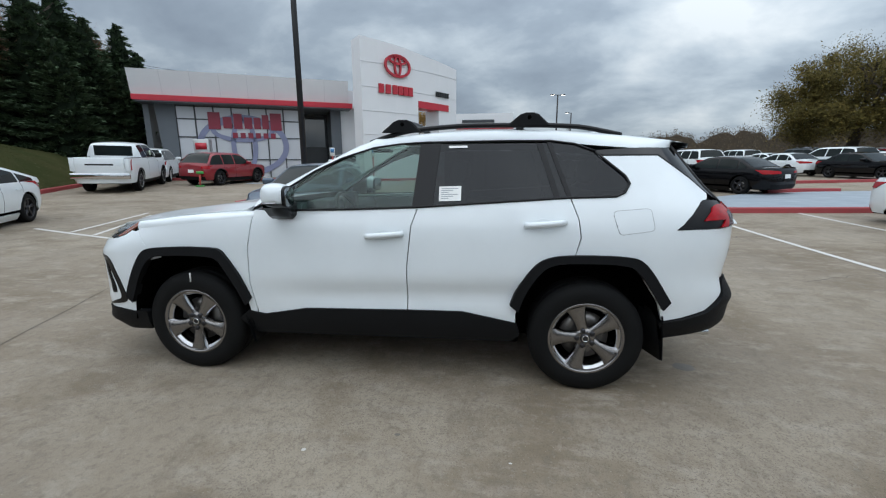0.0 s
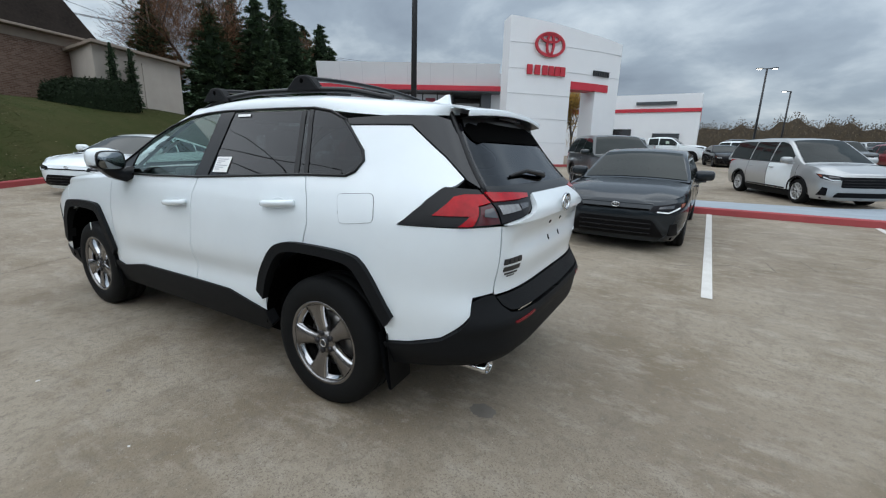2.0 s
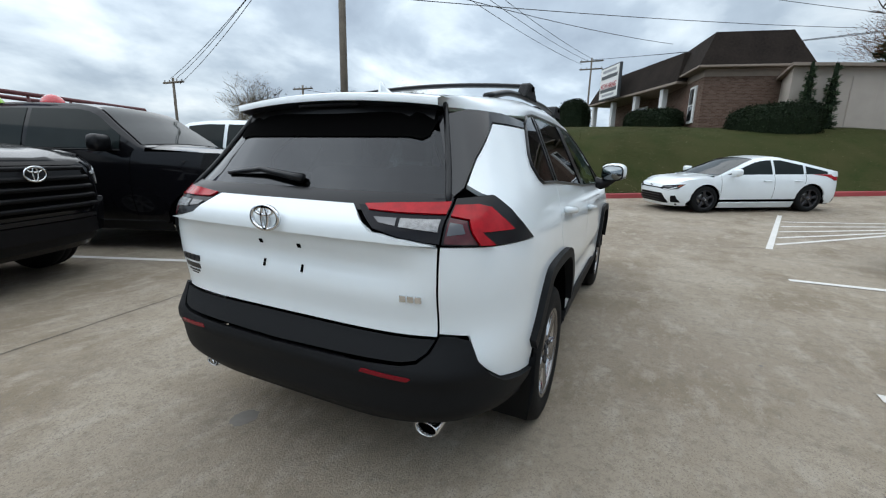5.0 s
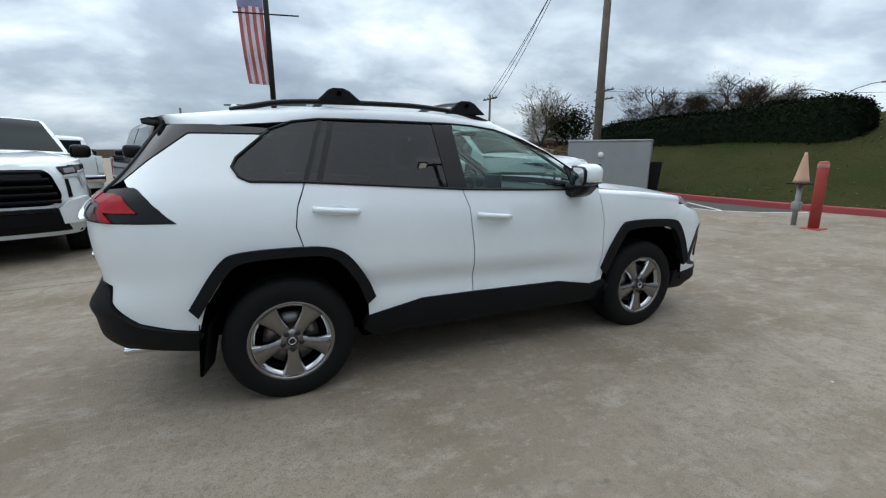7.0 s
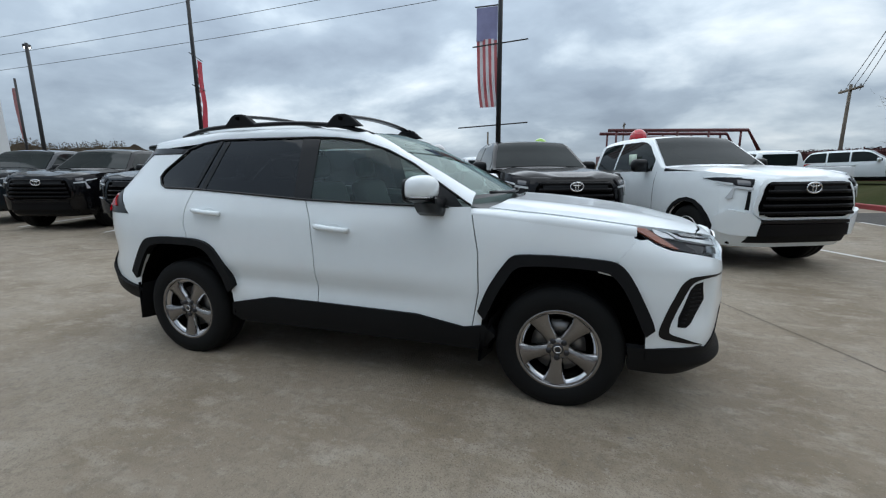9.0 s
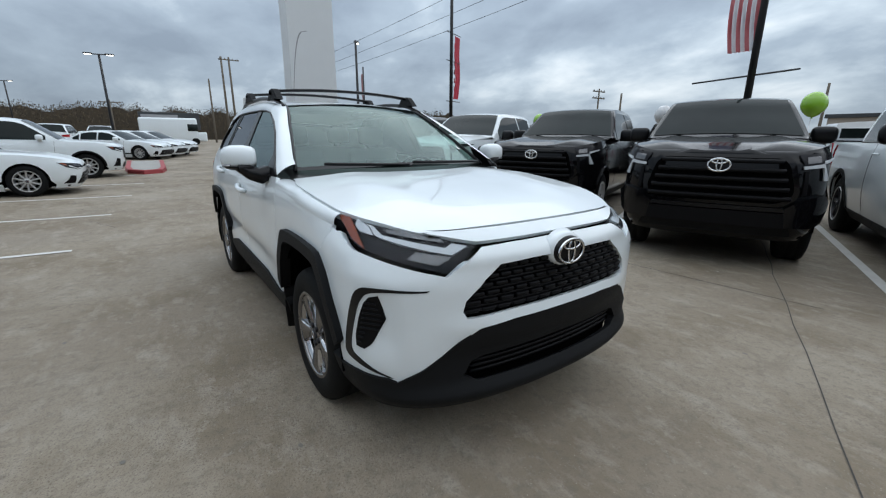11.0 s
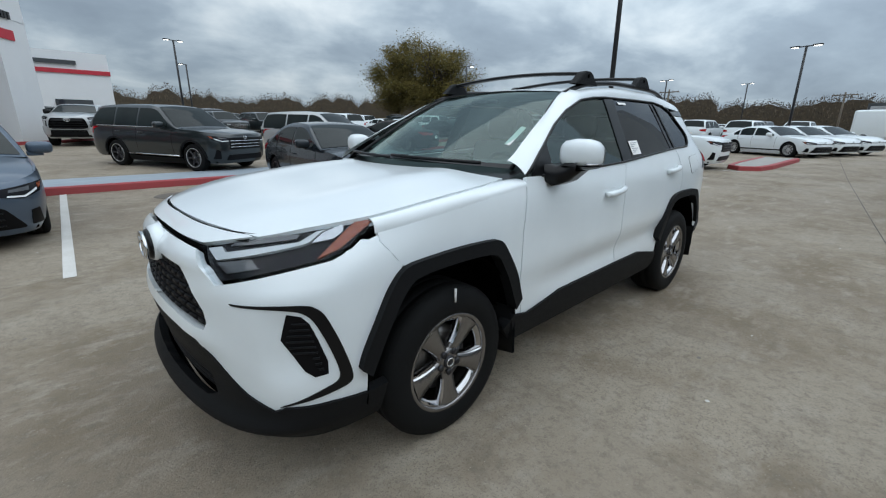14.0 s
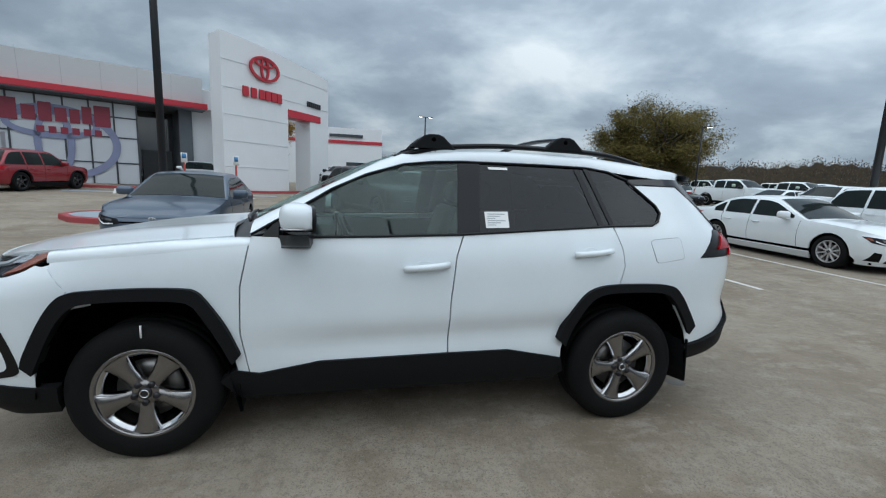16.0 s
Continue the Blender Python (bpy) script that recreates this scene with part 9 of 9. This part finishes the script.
vn = thing("cargo_van", "white high-roof cargo van parked far off", "van", Matrix.Translation((50.0, -1.6, ground_z(50, -1.6))) @ Matrix.Rotation(radians(-95), 4, "Z"))
part("body", boxed(-2.9, 2.2, -1.0, 1.0, 0.35, 2.7, 0.18, None, 3), M["white"], vn)
part("bonnet", boxed(2.0, 3.0, -0.95, 0.95, 0.35, 1.3, 0.15, None, 3), M["white"], vn)
part("windscreen", outward(loft([[(2.95, -0.85, 1.3), (2.95, 0.85, 1.3)], [(2.22, -0.8, 2.2), (2.22, 0.8, 2.2)]]), (0, 0, 1)), M["car_glass"], vn)
for s in (-1, 1):
    part("window", boxed(1.3, 2.2, min(s * 0.99, s * 1.01), max(s * 0.99, s * 1.01), 1.4, 2.1), M["car_glass"], vn)
    for x in (-2.0, 1.9):
        w_ = lathe([(0.0, 0.02), (0.2, 0.0), (0.34, 0.0), (0.36, 0.05), (0.34, 0.2), (0.0, 0.2)], 20)
        bmesh.ops.translate(w_, vec=(x, s * 0.92 - 0.1, 0.36), verts=w_.verts)
        part("wheel", w_, M["rubber"], vn)
# shop blocks across the road
for x, y, w, h, lab in ((-18.0, -70.0, 9.0, 4.2, "low dark roadside shop across the road"), (8.0, -75.0, 12.0, 4.0, "low pale roadside building across the road"), (-58.0, -20.0, 8.0, 4.0, "low roadside shop with red letters")):
    sh = thing("roadside_shop", lab, "building", Matrix.Translation((x, y, 0)))
    part("wall", boxed(-w / 2, w / 2, -3, 3, 0, h), M["tan_block"], sh, "", False)
    part("roof", boxed(-w / 2 - 0.3, w / 2 + 0.3, -3.3, 3.3, h, h + 0.5, 0.05), M["mullion"], sh, "", False)
    part("window", boxed(-w / 3, w / 3, 3.0, 3.05, 0.8, 2.6), M["shade_glass"], sh, "", False)

# ---- trees, hedges, far woods ----
def leaf_mat(name, base, tint, rough=0.8):
    mat = surface(name, base, rough, vary=0.6, scale=1.2, tint=tint, spec=0.12)
    n, link = mat.node_tree.nodes, mat.node_tree.links.new
    geo = n.new("ShaderNodeNewGeometry")
    hsv = n.new("ShaderNodeHueSaturation")
    r = n.new("ShaderNodeMapRange")
    r.inputs["To Min"].default_value, r.inputs["To Max"].default_value = 0.45, 1.6
    link(geo.outputs["Random Per Island"], r.inputs["Value"])
    link(r.outputs[0], hsv.inputs["Value"])
    b = n["Principled BSDF"]
    src = b.inputs["Base Color"].links[0].from_socket
    link(src, hsv.inputs["Color"])
    link(hsv.outputs[0], b.inputs["Base Color"])
    return mat


M.update({
    "leaf_olive": leaf_mat("olive_gold_leaves", (0.085, 0.078, 0.024), (0.175, 0.118, 0.030)),
    "leaf_conifer": leaf_mat("dark_conifer_needles", (0.062, 0.098, 0.055), (0.090, 0.12, 0.065)),
    # darker than the needles: the crown's inner shade is put into this colour
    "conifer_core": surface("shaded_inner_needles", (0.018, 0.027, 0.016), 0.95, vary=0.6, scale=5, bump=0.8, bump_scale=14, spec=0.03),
    "leaf_gold": leaf_mat("golden_autumn_leaves", (0.22, 0.13, 0.03), (0.30, 0.17, 0.04)),
    "leaf_maroon": leaf_mat("maroon_autumn_leaves", (0.075, 0.028, 0.030), (0.11, 0.05, 0.045)),
    "leaf_hedge": leaf_mat("dark_hedge_leaves", (0.012, 0.021, 0.010), (0.020, 0.029, 0.013)),
    "leaf_rust": leaf_mat("rust_brown_leaves", (0.14, 0.070, 0.040), (0.17, 0.10, 0.06)),
    "leaf_far": leaf_mat("far_autumn_woods", (0.082, 0.070, 0.056), (0.120, 0.090, 0.056)),
    "bark": surface("grey_brown_bark", (0.075, 0.06, 0.048), 0.95, vary=0.5, scale=6, bump=0.6, bump_scale=30),
})


def sprinkle(faces, centre, spread, size, rng_, flat=0.0):
    """Four-cornered leaves about a centre, added to a list of (points)."""
    for _ in range(1):
        p = Vector(centre) + Vector((rng_.gauss(0, spread[0]), rng_.gauss(0, spread[1]), rng_.gauss(0, spread[2])))
        a = Vector((rng_.uniform(-1, 1), rng_.uniform(-1, 1), rng_.uniform(-1, 1) * (1 - flat))).normalized()
        b = a.orthogonal().normalized()
        s = size * rng_.uniform(0.6, 1.4)
        faces.append([p - a * s, p - b * s * 0.5, p + a * s, p + b * s * 0.5])


def leaf_mesh(faces):
    vs = [tuple(v) for f_ in faces for v in f_]
    me = bpy.data.meshes.new("leaves")
    me.from_pydata(vs, [], [tuple(range(4 * i, 4 * i + 4)) for i in range(len(faces))])
    return me


def leafed(name, faces, mat, parent, label=""):
    me = leaf_mesh(faces)
    me.name = name
    me.materials.append(mat)
    ob = new(name, me)
    ob.parent = parent
    return tagged(ob, label) if label else ob


def broad_tree(x, y, z, height, spread, mat, label, leaves=6000, seed=1, leaf=0.16, trunk=0.3, haze=0.045):
    rr = random.Random(seed)
    tree = thing("tree", label, "tree", Matrix.Translation((x, y, z)))
    bm = bmesh.new()
    tips = []

    def grow(p, d, length, r, depth):
        q = p + d * length
        tube(bm, [p, p.lerp(q, 0.5) + Vector((rr.uniform(-1, 1), rr.uniform(-1, 1), 0)) * length * 0.06, q], r, 6, r * 0.62, False)
        if depth == 0:
            tips.append(q)
            return
        for _ in range(rr.choice((2, 3, 3))):
            a = Vector((rr.uniform(-1, 1) * spread, rr.uniform(-1, 1) * spread, rr.uniform(0.15, 0.9))).normalized()
            grow(q, (d * 0.45 + a * 0.8).normalized(), length * rr.uniform(0.62, 0.85), r * 0.6, depth - 1)
        tips.append(q)
    grow(Vector((0, 0, -0.2)), Vector((0, 0, 1)), height * 0.27, trunk, 4)
    top = max(t.z for t in tips)
    k = height / top
    for v in bm.verts:
        v.co *= k
    part("trunk", bm, M["bark"], tree)
    if leaves:
        faces = []
        for i in range(leaves):
            t = rr.choice(tips) * k
            if t.z < height * 0.24:
                continue
            sprinkle(faces, t, (height * haze,) * 3, leaf, rr)
        leafed("crown", faces, mat, tree)
    return tree


def conifer(x, y, z, height, radius, seed, label="tall dark green conifer with drooping branches", mat=None, quads=2600):
    rr = random.Random(seed)
    tree = thing("conifer", label, "tree", Matrix.Translation((x, y, z)), "conifers")
    part("trunk", tubed([(0, 0, -0.3), (0, 0, height * 0.97)], 0.17, 7, 0.02), M["bark"], tree)
    faces = []
    arms = []
    levels = int(height * 3.2)
    for i in range(levels):
        h = height * (0.04 + 0.94 * i / levels)
        for j in range(9 if h < height * 0.75 else 6):
            reach = radius * (1 - h / height) ** 0.9 * rr.uniform(0.62, 1.18) + 0.10
            arms.append((h + rr.uniform(-0.12, 0.12), reach, 6.2832 * j / 9 + i * 2.4 + rr.uniform(-0.3, 0.3), rr.uniform(-0.38, -0.05)))
    weight = [a[1] for a in arms]
    for h, reach, a, dip in rr.choices(arms, weight, k=quads):
        k = rr.random() ** 0.55
        fan = rr.uniform(-1, 1) * 0.34 * reach * (1.06 - k)
        ca, sa = math.cos(a), math.sin(a)
        p = Vector((ca * reach * k - sa * fan, sa * reach * k + ca * fan, h + dip * reach * k + 0.10 * reach * k * k + rr.gauss(0, 0.05)))
        b = a + fan / (0.3 * reach + 0.2) * 0.6 + rr.gauss(0, 0.35)
        d = Vector((math.cos(b), math.sin(b), 0.12 + rr.gauss(0, 0.25))).normalized()
        s = rr.uniform(0.12, 0.30) * min(1.0, 0.25 + radius / 2)
        w = Vector((-d.y, d.x, rr.gauss(0, 0.5))).normalized() * s * 0.28
        faces.append([p - d * s * 0.4, p + w, p + d * s, p - w])
    # opaque dark core added inside the needles, painted as shaded depth
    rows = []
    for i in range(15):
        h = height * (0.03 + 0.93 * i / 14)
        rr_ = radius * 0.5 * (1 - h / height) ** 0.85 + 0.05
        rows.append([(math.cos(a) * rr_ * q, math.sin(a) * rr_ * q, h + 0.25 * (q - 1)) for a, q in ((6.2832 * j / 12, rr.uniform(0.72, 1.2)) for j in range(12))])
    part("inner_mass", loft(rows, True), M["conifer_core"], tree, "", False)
    leafed("needles", faces, mat or M["leaf_conifer"], tree)
    return tree


for k, (x, y, hgt, rad) in enumerate(((-25.3, 18.6, 9.3, 2.6), (-26.5, 21.4, 10.6, 2.8), (-27.8, 16.6, 8.8, 2.6), (-25.8, 15.6, 7.6, 2.4), (-24.2, 21.0, 8.2, 2.3), (-26.2, 25.5, 9.2, 2.6),
                                      (-29.5, 19.5, 10.0, 2.8), (-28.5, 24.0, 9.6, 2.7), (-24.0, 24.5, 7.2, 2.2), (-30.5, 14.0, 8.6, 2.6), (-31.0, 28.0, 10.2, 2.8), (-23.2, 18.2, 6.4, 2.0), (-22.6, 21.8, 5.6, 1.9))):
    conifer(x, y, 1.5, hgt * 1.12, rad * 1.3, 20 + k, quads=26000)
for x, y in ((-20.28, 7.30), (-20.62, 8.20)):
    conifer(x, y, 2.7, 3.05, 0.34, int(-x * 10), "narrow clipped dark green cypress", quads=2500)


def round_crown(tree, rx, rz, cz, clumps, per, seed, mat, leaf=0.2):
    """Clumps of leaves through a rounded crown, with gaps between them."""
    q = random.Random(seed)
    faces = []
    for _ in range(clumps):
        a, u = q.uniform(0, 6.28), q.uniform(-0.75, 1)
        k = q.uniform(0.45, 1.0)
        c = Vector((math.cos(a) * rx * k * math.sqrt(max(0, 1 - u * u)), math.sin(a) * rx * k * math.sqrt(max(0, 1 - u * u)), cz + rz * u * k * (1 if u > 0 else 0.8)))
        s = q.uniform(0.35, 0.85)
        for _ in range(per):
            sprinkle(faces, c, (s, s, s * 0.7), leaf, q)
    leafed("crown", faces, mat, tree)


RUST = []
for x, y, hgt, seed in ((-30.0, 16.5, 11.2, 3), (-31.5, 25.0, 10.2, 5)):
    t_ = broad_tree(x, y, 1.6, hgt, 1.0, M["leaf_rust"], "broad autumn tree with thin rust-brown leaves", 0, seed, trunk=0.16)
    RUST.append((t_, hgt, seed))
big = broad_tree(33.0, 39.5, ground_z(33, 39), 9.0, 1.6, M["leaf_olive"], "large round olive-gold autumn tree with gaps in its crown", 0, 8, 0.17, trunk=0.42)
round_crown(big, 6.2, 5.3, 5.5, 260, 520, 5, M["leaf_olive"], 0.09)
broad_tree(-6.4, 34.5, ground_z(-6.4, 34.5), 5.4, 0.45, M["leaf_gold"], "small golden tree seen through the portal", 9000, 12, 0.06, trunk=0.1)
def twiggy(tree, height, count, seed, mat, rx=0.42):
    """A fine haze of twigs through a bare crown."""
    q = random.Random(seed)
    faces = []
    clumps = [(q.uniform(0, 6.28), q.uniform(0.1, 1.0) ** 0.6, q.uniform(0.36, 0.93)) for _ in range(34)]
    for _ in range(count):
        a, k, u = q.choice(clumps)
        w = rx * height * k * math.sqrt(max(0.05, 1 - ((u - 0.62) / 0.40) ** 2))
        p = Vector((math.cos(a) * w, math.sin(a) * w, u * height)) + Vector((q.gauss(0, 1), q.gauss(0, 1), q.gauss(0, 0.8))) * height * 0.065
        d = Vector((p.x, p.y, (p.z - height * 0.35))).normalized() + Vector((q.gauss(0, 0.5), q.gauss(0, 0.5), q.gauss(0, 0.4)))
        d = d.normalized() * q.uniform(0.12, 0.34)
        s = d.orthogonal().normalized() * q.uniform(0.005, 0.012)
        faces.append([p - d, p + s, p + d, p - s])
    leafed("crown", faces, mat, tree)


for t_, hgt, seed in RUST:
    twiggy(t_, hgt, 26000, seed, M["leaf_rust"], 0.36)
    round_crown(t_, 4.1, 3.3, hgt * 0.66, 130, 130, seed, M["leaf_rust"], 0.036)
M["twig"] = leaf_mat("grey_brown_twigs", (0.075, 0.062, 0.050), (0.11, 0.085, 0.055))
M["twig_pale"] = leaf_mat("pale_straw_twigs", (0.20, 0.165, 0.115), (0.26, 0.20, 0.11))
for k, (x, y, hgt) in enumerate(((-24.1, -19.3, 4.9), (-26.9, -15.6, 5.4), (-28.6, -13.9, 4.7), (-25.6, -17.4, 4.2), (-40.0, -22.0, 6.0))):
    t_ = broad_tree(x, y, 1.2, hgt, 1.3, M["leaf_rust"], "bare winter tree with fine grey-brown twigs", 0, 30 + k, 0.10, trunk=0.12)
    twiggy(t_, hgt, 11000, 60 + k, M["twig"])
t_ = broad_tree(-18.6, -24.2, 0.5, 5.9, 0.8, M["leaf_rust"], "tall pale half-bare tree with straw-coloured twigs", 0, 47, 0.1, trunk=0.10)
twiggy(t_, 5.9, 11000, 71, M["twig_pale"], 0.24)
DARK_TREE = broad_tree(-20.4, -22.8, 0.6, 4.6, 0.9, M["leaf_hedge"], "small dark leafy tree beside the hedge", 0, 41, 0.075, trunk=0.12)
round_crown(DARK_TREE, 1.25, 1.5, 2.9, 40, 170, 15, M["leaf_hedge"], 0.08)


def hedge(name, label, path, w, h, count, seed, mat=None, leaf=0.065):
    rr = random.Random(seed)
    ob = thing(name, label, "hedge")
    faces = []
    rows = []
    ends = [Vector(p) for p in path]
    d0, d1 = (ends[0] - ends[1]).normalized(), (ends[-1] - ends[-2]).normalized()
    run = [(ends[0] + d0 * w * 0.42, 0.25, 0.55), (ends[0] + d0 * w * 0.30, 0.70, 0.84)]
    run += [(p, 1.0, 1.0) for p in ends]
    run += [(ends[-1] + d1 * w * 0.30, 0.70, 0.84), (ends[-1] + d1 * w * 0.42, 0.25, 0.55)]
    for i, (p, kw, kh) in enumerate(run):
        d = (run[min(len(run) - 1, i + 1)][0] - run[max(0, i - 1)][0])
        n = Vector((-d.y, d.x, 0)).normalized()
        lump = 1 + 0.10 * noise.noise((p.x * 0.9, p.y * 0.9, seed))
        rows.append([p + n * (w / 2 * o * kw) * 0.9 * lump + Vector((0, 0, h * 0.93 * k * (kh if k > 0 else 1) * lump)) for o, k in ((-0.85, -0.45), (-1.05, 0.5), (-0.8, 0.92), (0, 1.0), (0.8, 0.92), (1.05, 0.5), (0.85, -0.45))])
    bm = loft(rows)
    bm.faces.new(bm.verts[:7])
    bm.faces.new(bm.verts[-7:])
    bmesh.ops.recalc_face_normals(bm, faces=bm.faces[:])
    part("core", bm, M["leaf_hedge"] if mat is None else mat, ob, "", False)
    size = [(rows[i][3] - rows[i + 1][3]).length + 0.15 for i in range(len(rows) - 1)]
    for i in rr.choices(range(len(size)), size, k=count):
        f_ = rr.random()
        j = rr.randrange(6)
        g_ = rr.random()
        p = rows[i][j].lerp(rows[i][j + 1], g_).lerp(rows[i + 1][j].lerp(rows[i + 1][j + 1], g_), f_)
        sprinkle(faces, p, (0.07, 0.07, 0.07), leaf, rr)
    for r in (rows[0], rows[-1]):
        for _ in range(count // 24):
            a, b = rr.choice(r), rr.choice(r)
            sprinkle(faces, a.lerp(b, rr.random()), (0.07, 0.07, 0.07), leaf, rr)
    leafed("leaves", faces, mat or M["leaf_hedge"], ob)


hedge("hedge", "long clipped dark green hedge on top of the bank", [(-13.85, -3.7, 1.85), (-13.95, -4.6, 1.83), (-14.0, -5.6, 1.8), (-14.05, -6.8, 1.78), (-14.0, -8.0, 1.75), (-14.0, -9.5, 1.72), (-14.0, -11.0, 1.68), (-13.95, -12.2, 1.62)], 1.7, 1.28, 52000, 2, leaf=0.042)
hedge("brush", "ragged maroon brush along the road", [(-15.5, -34.0, 0.7), (-18.2, -32.1, 0.7), (-21.3, -30.3, 0.7), (-24.0, -28.5, 0.7)], 2.2, 2.1, 14000, 19, M["leaf_maroon"], 0.07)
hedge("brush", "low rust-brown brush by the road", [(-15.5, -19.5, 0.5), (-17.0, -20.5, 0.5), (-18.5, -21.0, 0.6), (-20.5, -20.0, 0.7)], 2.0, 1.5, 5000, 9, M["twig_pale"], 0.08)
hedge("shrub", "rounded dark green shrub by the brick office", [(-24.9, 2.3, 3.2), (-25.5, 1.6, 3.2), (-26.3, 0.6, 3.2)], 1.6, 1.25, 14000, 3, leaf=0.045)
hedge("shrub", "large rounded dark green shrub by the annexe", [(-19.5, 5.1, 2.55), (-19.2, 5.7, 2.6), (-19.2, 6.4, 2.65), (-19.5, 7.1, 2.7)], 1.5, 1.3, 14000, 4, leaf=0.045)
hedge("shrub", "dark leafy shrub at the end of the porch", [(-26.1, -3.0, 3.0), (-26.3, -3.6, 3.0)], 1.7, 2.3, 12000, 5, leaf=0.05)
hedge("shrub_bed", "low rust-red shrubs in a kerbed bed", [(17.3, -3.2, 0.1), (18.6, -2.9, 0.1), (20.6, -3.1, 0.1)], 1.0, 0.7, 2500, 6, M["leaf_rust"])
# the far woods: a ragged belt round the horizon to the north and east
rr = random.Random(77)
faces = []
for i in range(120000):
    a = rr.uniform(-0.62, 1.75)
    d = rr.uniform(105, 135)
    x, y = d * math.cos(a), d * math.sin(a)
    crest = 8.4 + 1.8 * noise.noise((a * 9, 0, 3)) + 1.5 * noise.noise((a * 26, 1, 3)) + 1.0 * noise.noise((a * 70, 2, 3)) + rr.gauss(0, 0.25)
    if a < 0.25:
        crest *= 0.8
    z = rr.random() ** 0.75 * crest + 0.6
    p = Vector((x, y, z))
    t = Vector((-math.sin(a), math.cos(a), rr.uniform(-0.5, 0.5))).normalized()
    up = Vector((rr.uniform(-0.4, 0.4), rr.uniform(-0.4, 0.4), 1)).normalized()
    s = rr.uniform(0.04, 0.10)
    faces.append([p - t * s, p - up * s * 1.8, p + t * s, p + up * s * 1.8])
leafed("far_woods", faces, M["leaf_far"], None)
woods = bpy.data.objects["far_woods"]
tagged(woods, "far belt of brown and gold autumn woods", "woods", kind="stuff")
rows = []
for k in range(801):
    a = -0.7 + 2.55 * k / 800
    rows.append([(112 * math.cos(a), 112 * math.sin(a), z * (0.8 if a < 0.25 else 1)) for z in (-2, 3, 8.0 + 1.8 * noise.noise((a * 9, 0, 3)) + 1.5 * noise.noise((a * 26, 1, 3)) + 1.0 * noise.noise((a * 70, 2, 3)))])
solid("far_ridge", loft(rows), M["leaf_far"], "dark mass of the far woods", "woods", kind="structure")
rows = []
for k in range(81):
    a = 1.9 + 3.7 * k / 80
    hgt = 3.0 + 1.6 * noise.noise((a * 7, 4, 1)) + 0.8 * noise.noise((a * 23, 4, 1))
    rows.append([(170 * math.cos(a), 170 * math.sin(a), z) for z in (-2, hgt)])
solid("south_ridge", loft(rows), M["leaf_far"], "low dark line of distant trees across the road", "woods", kind="structure")
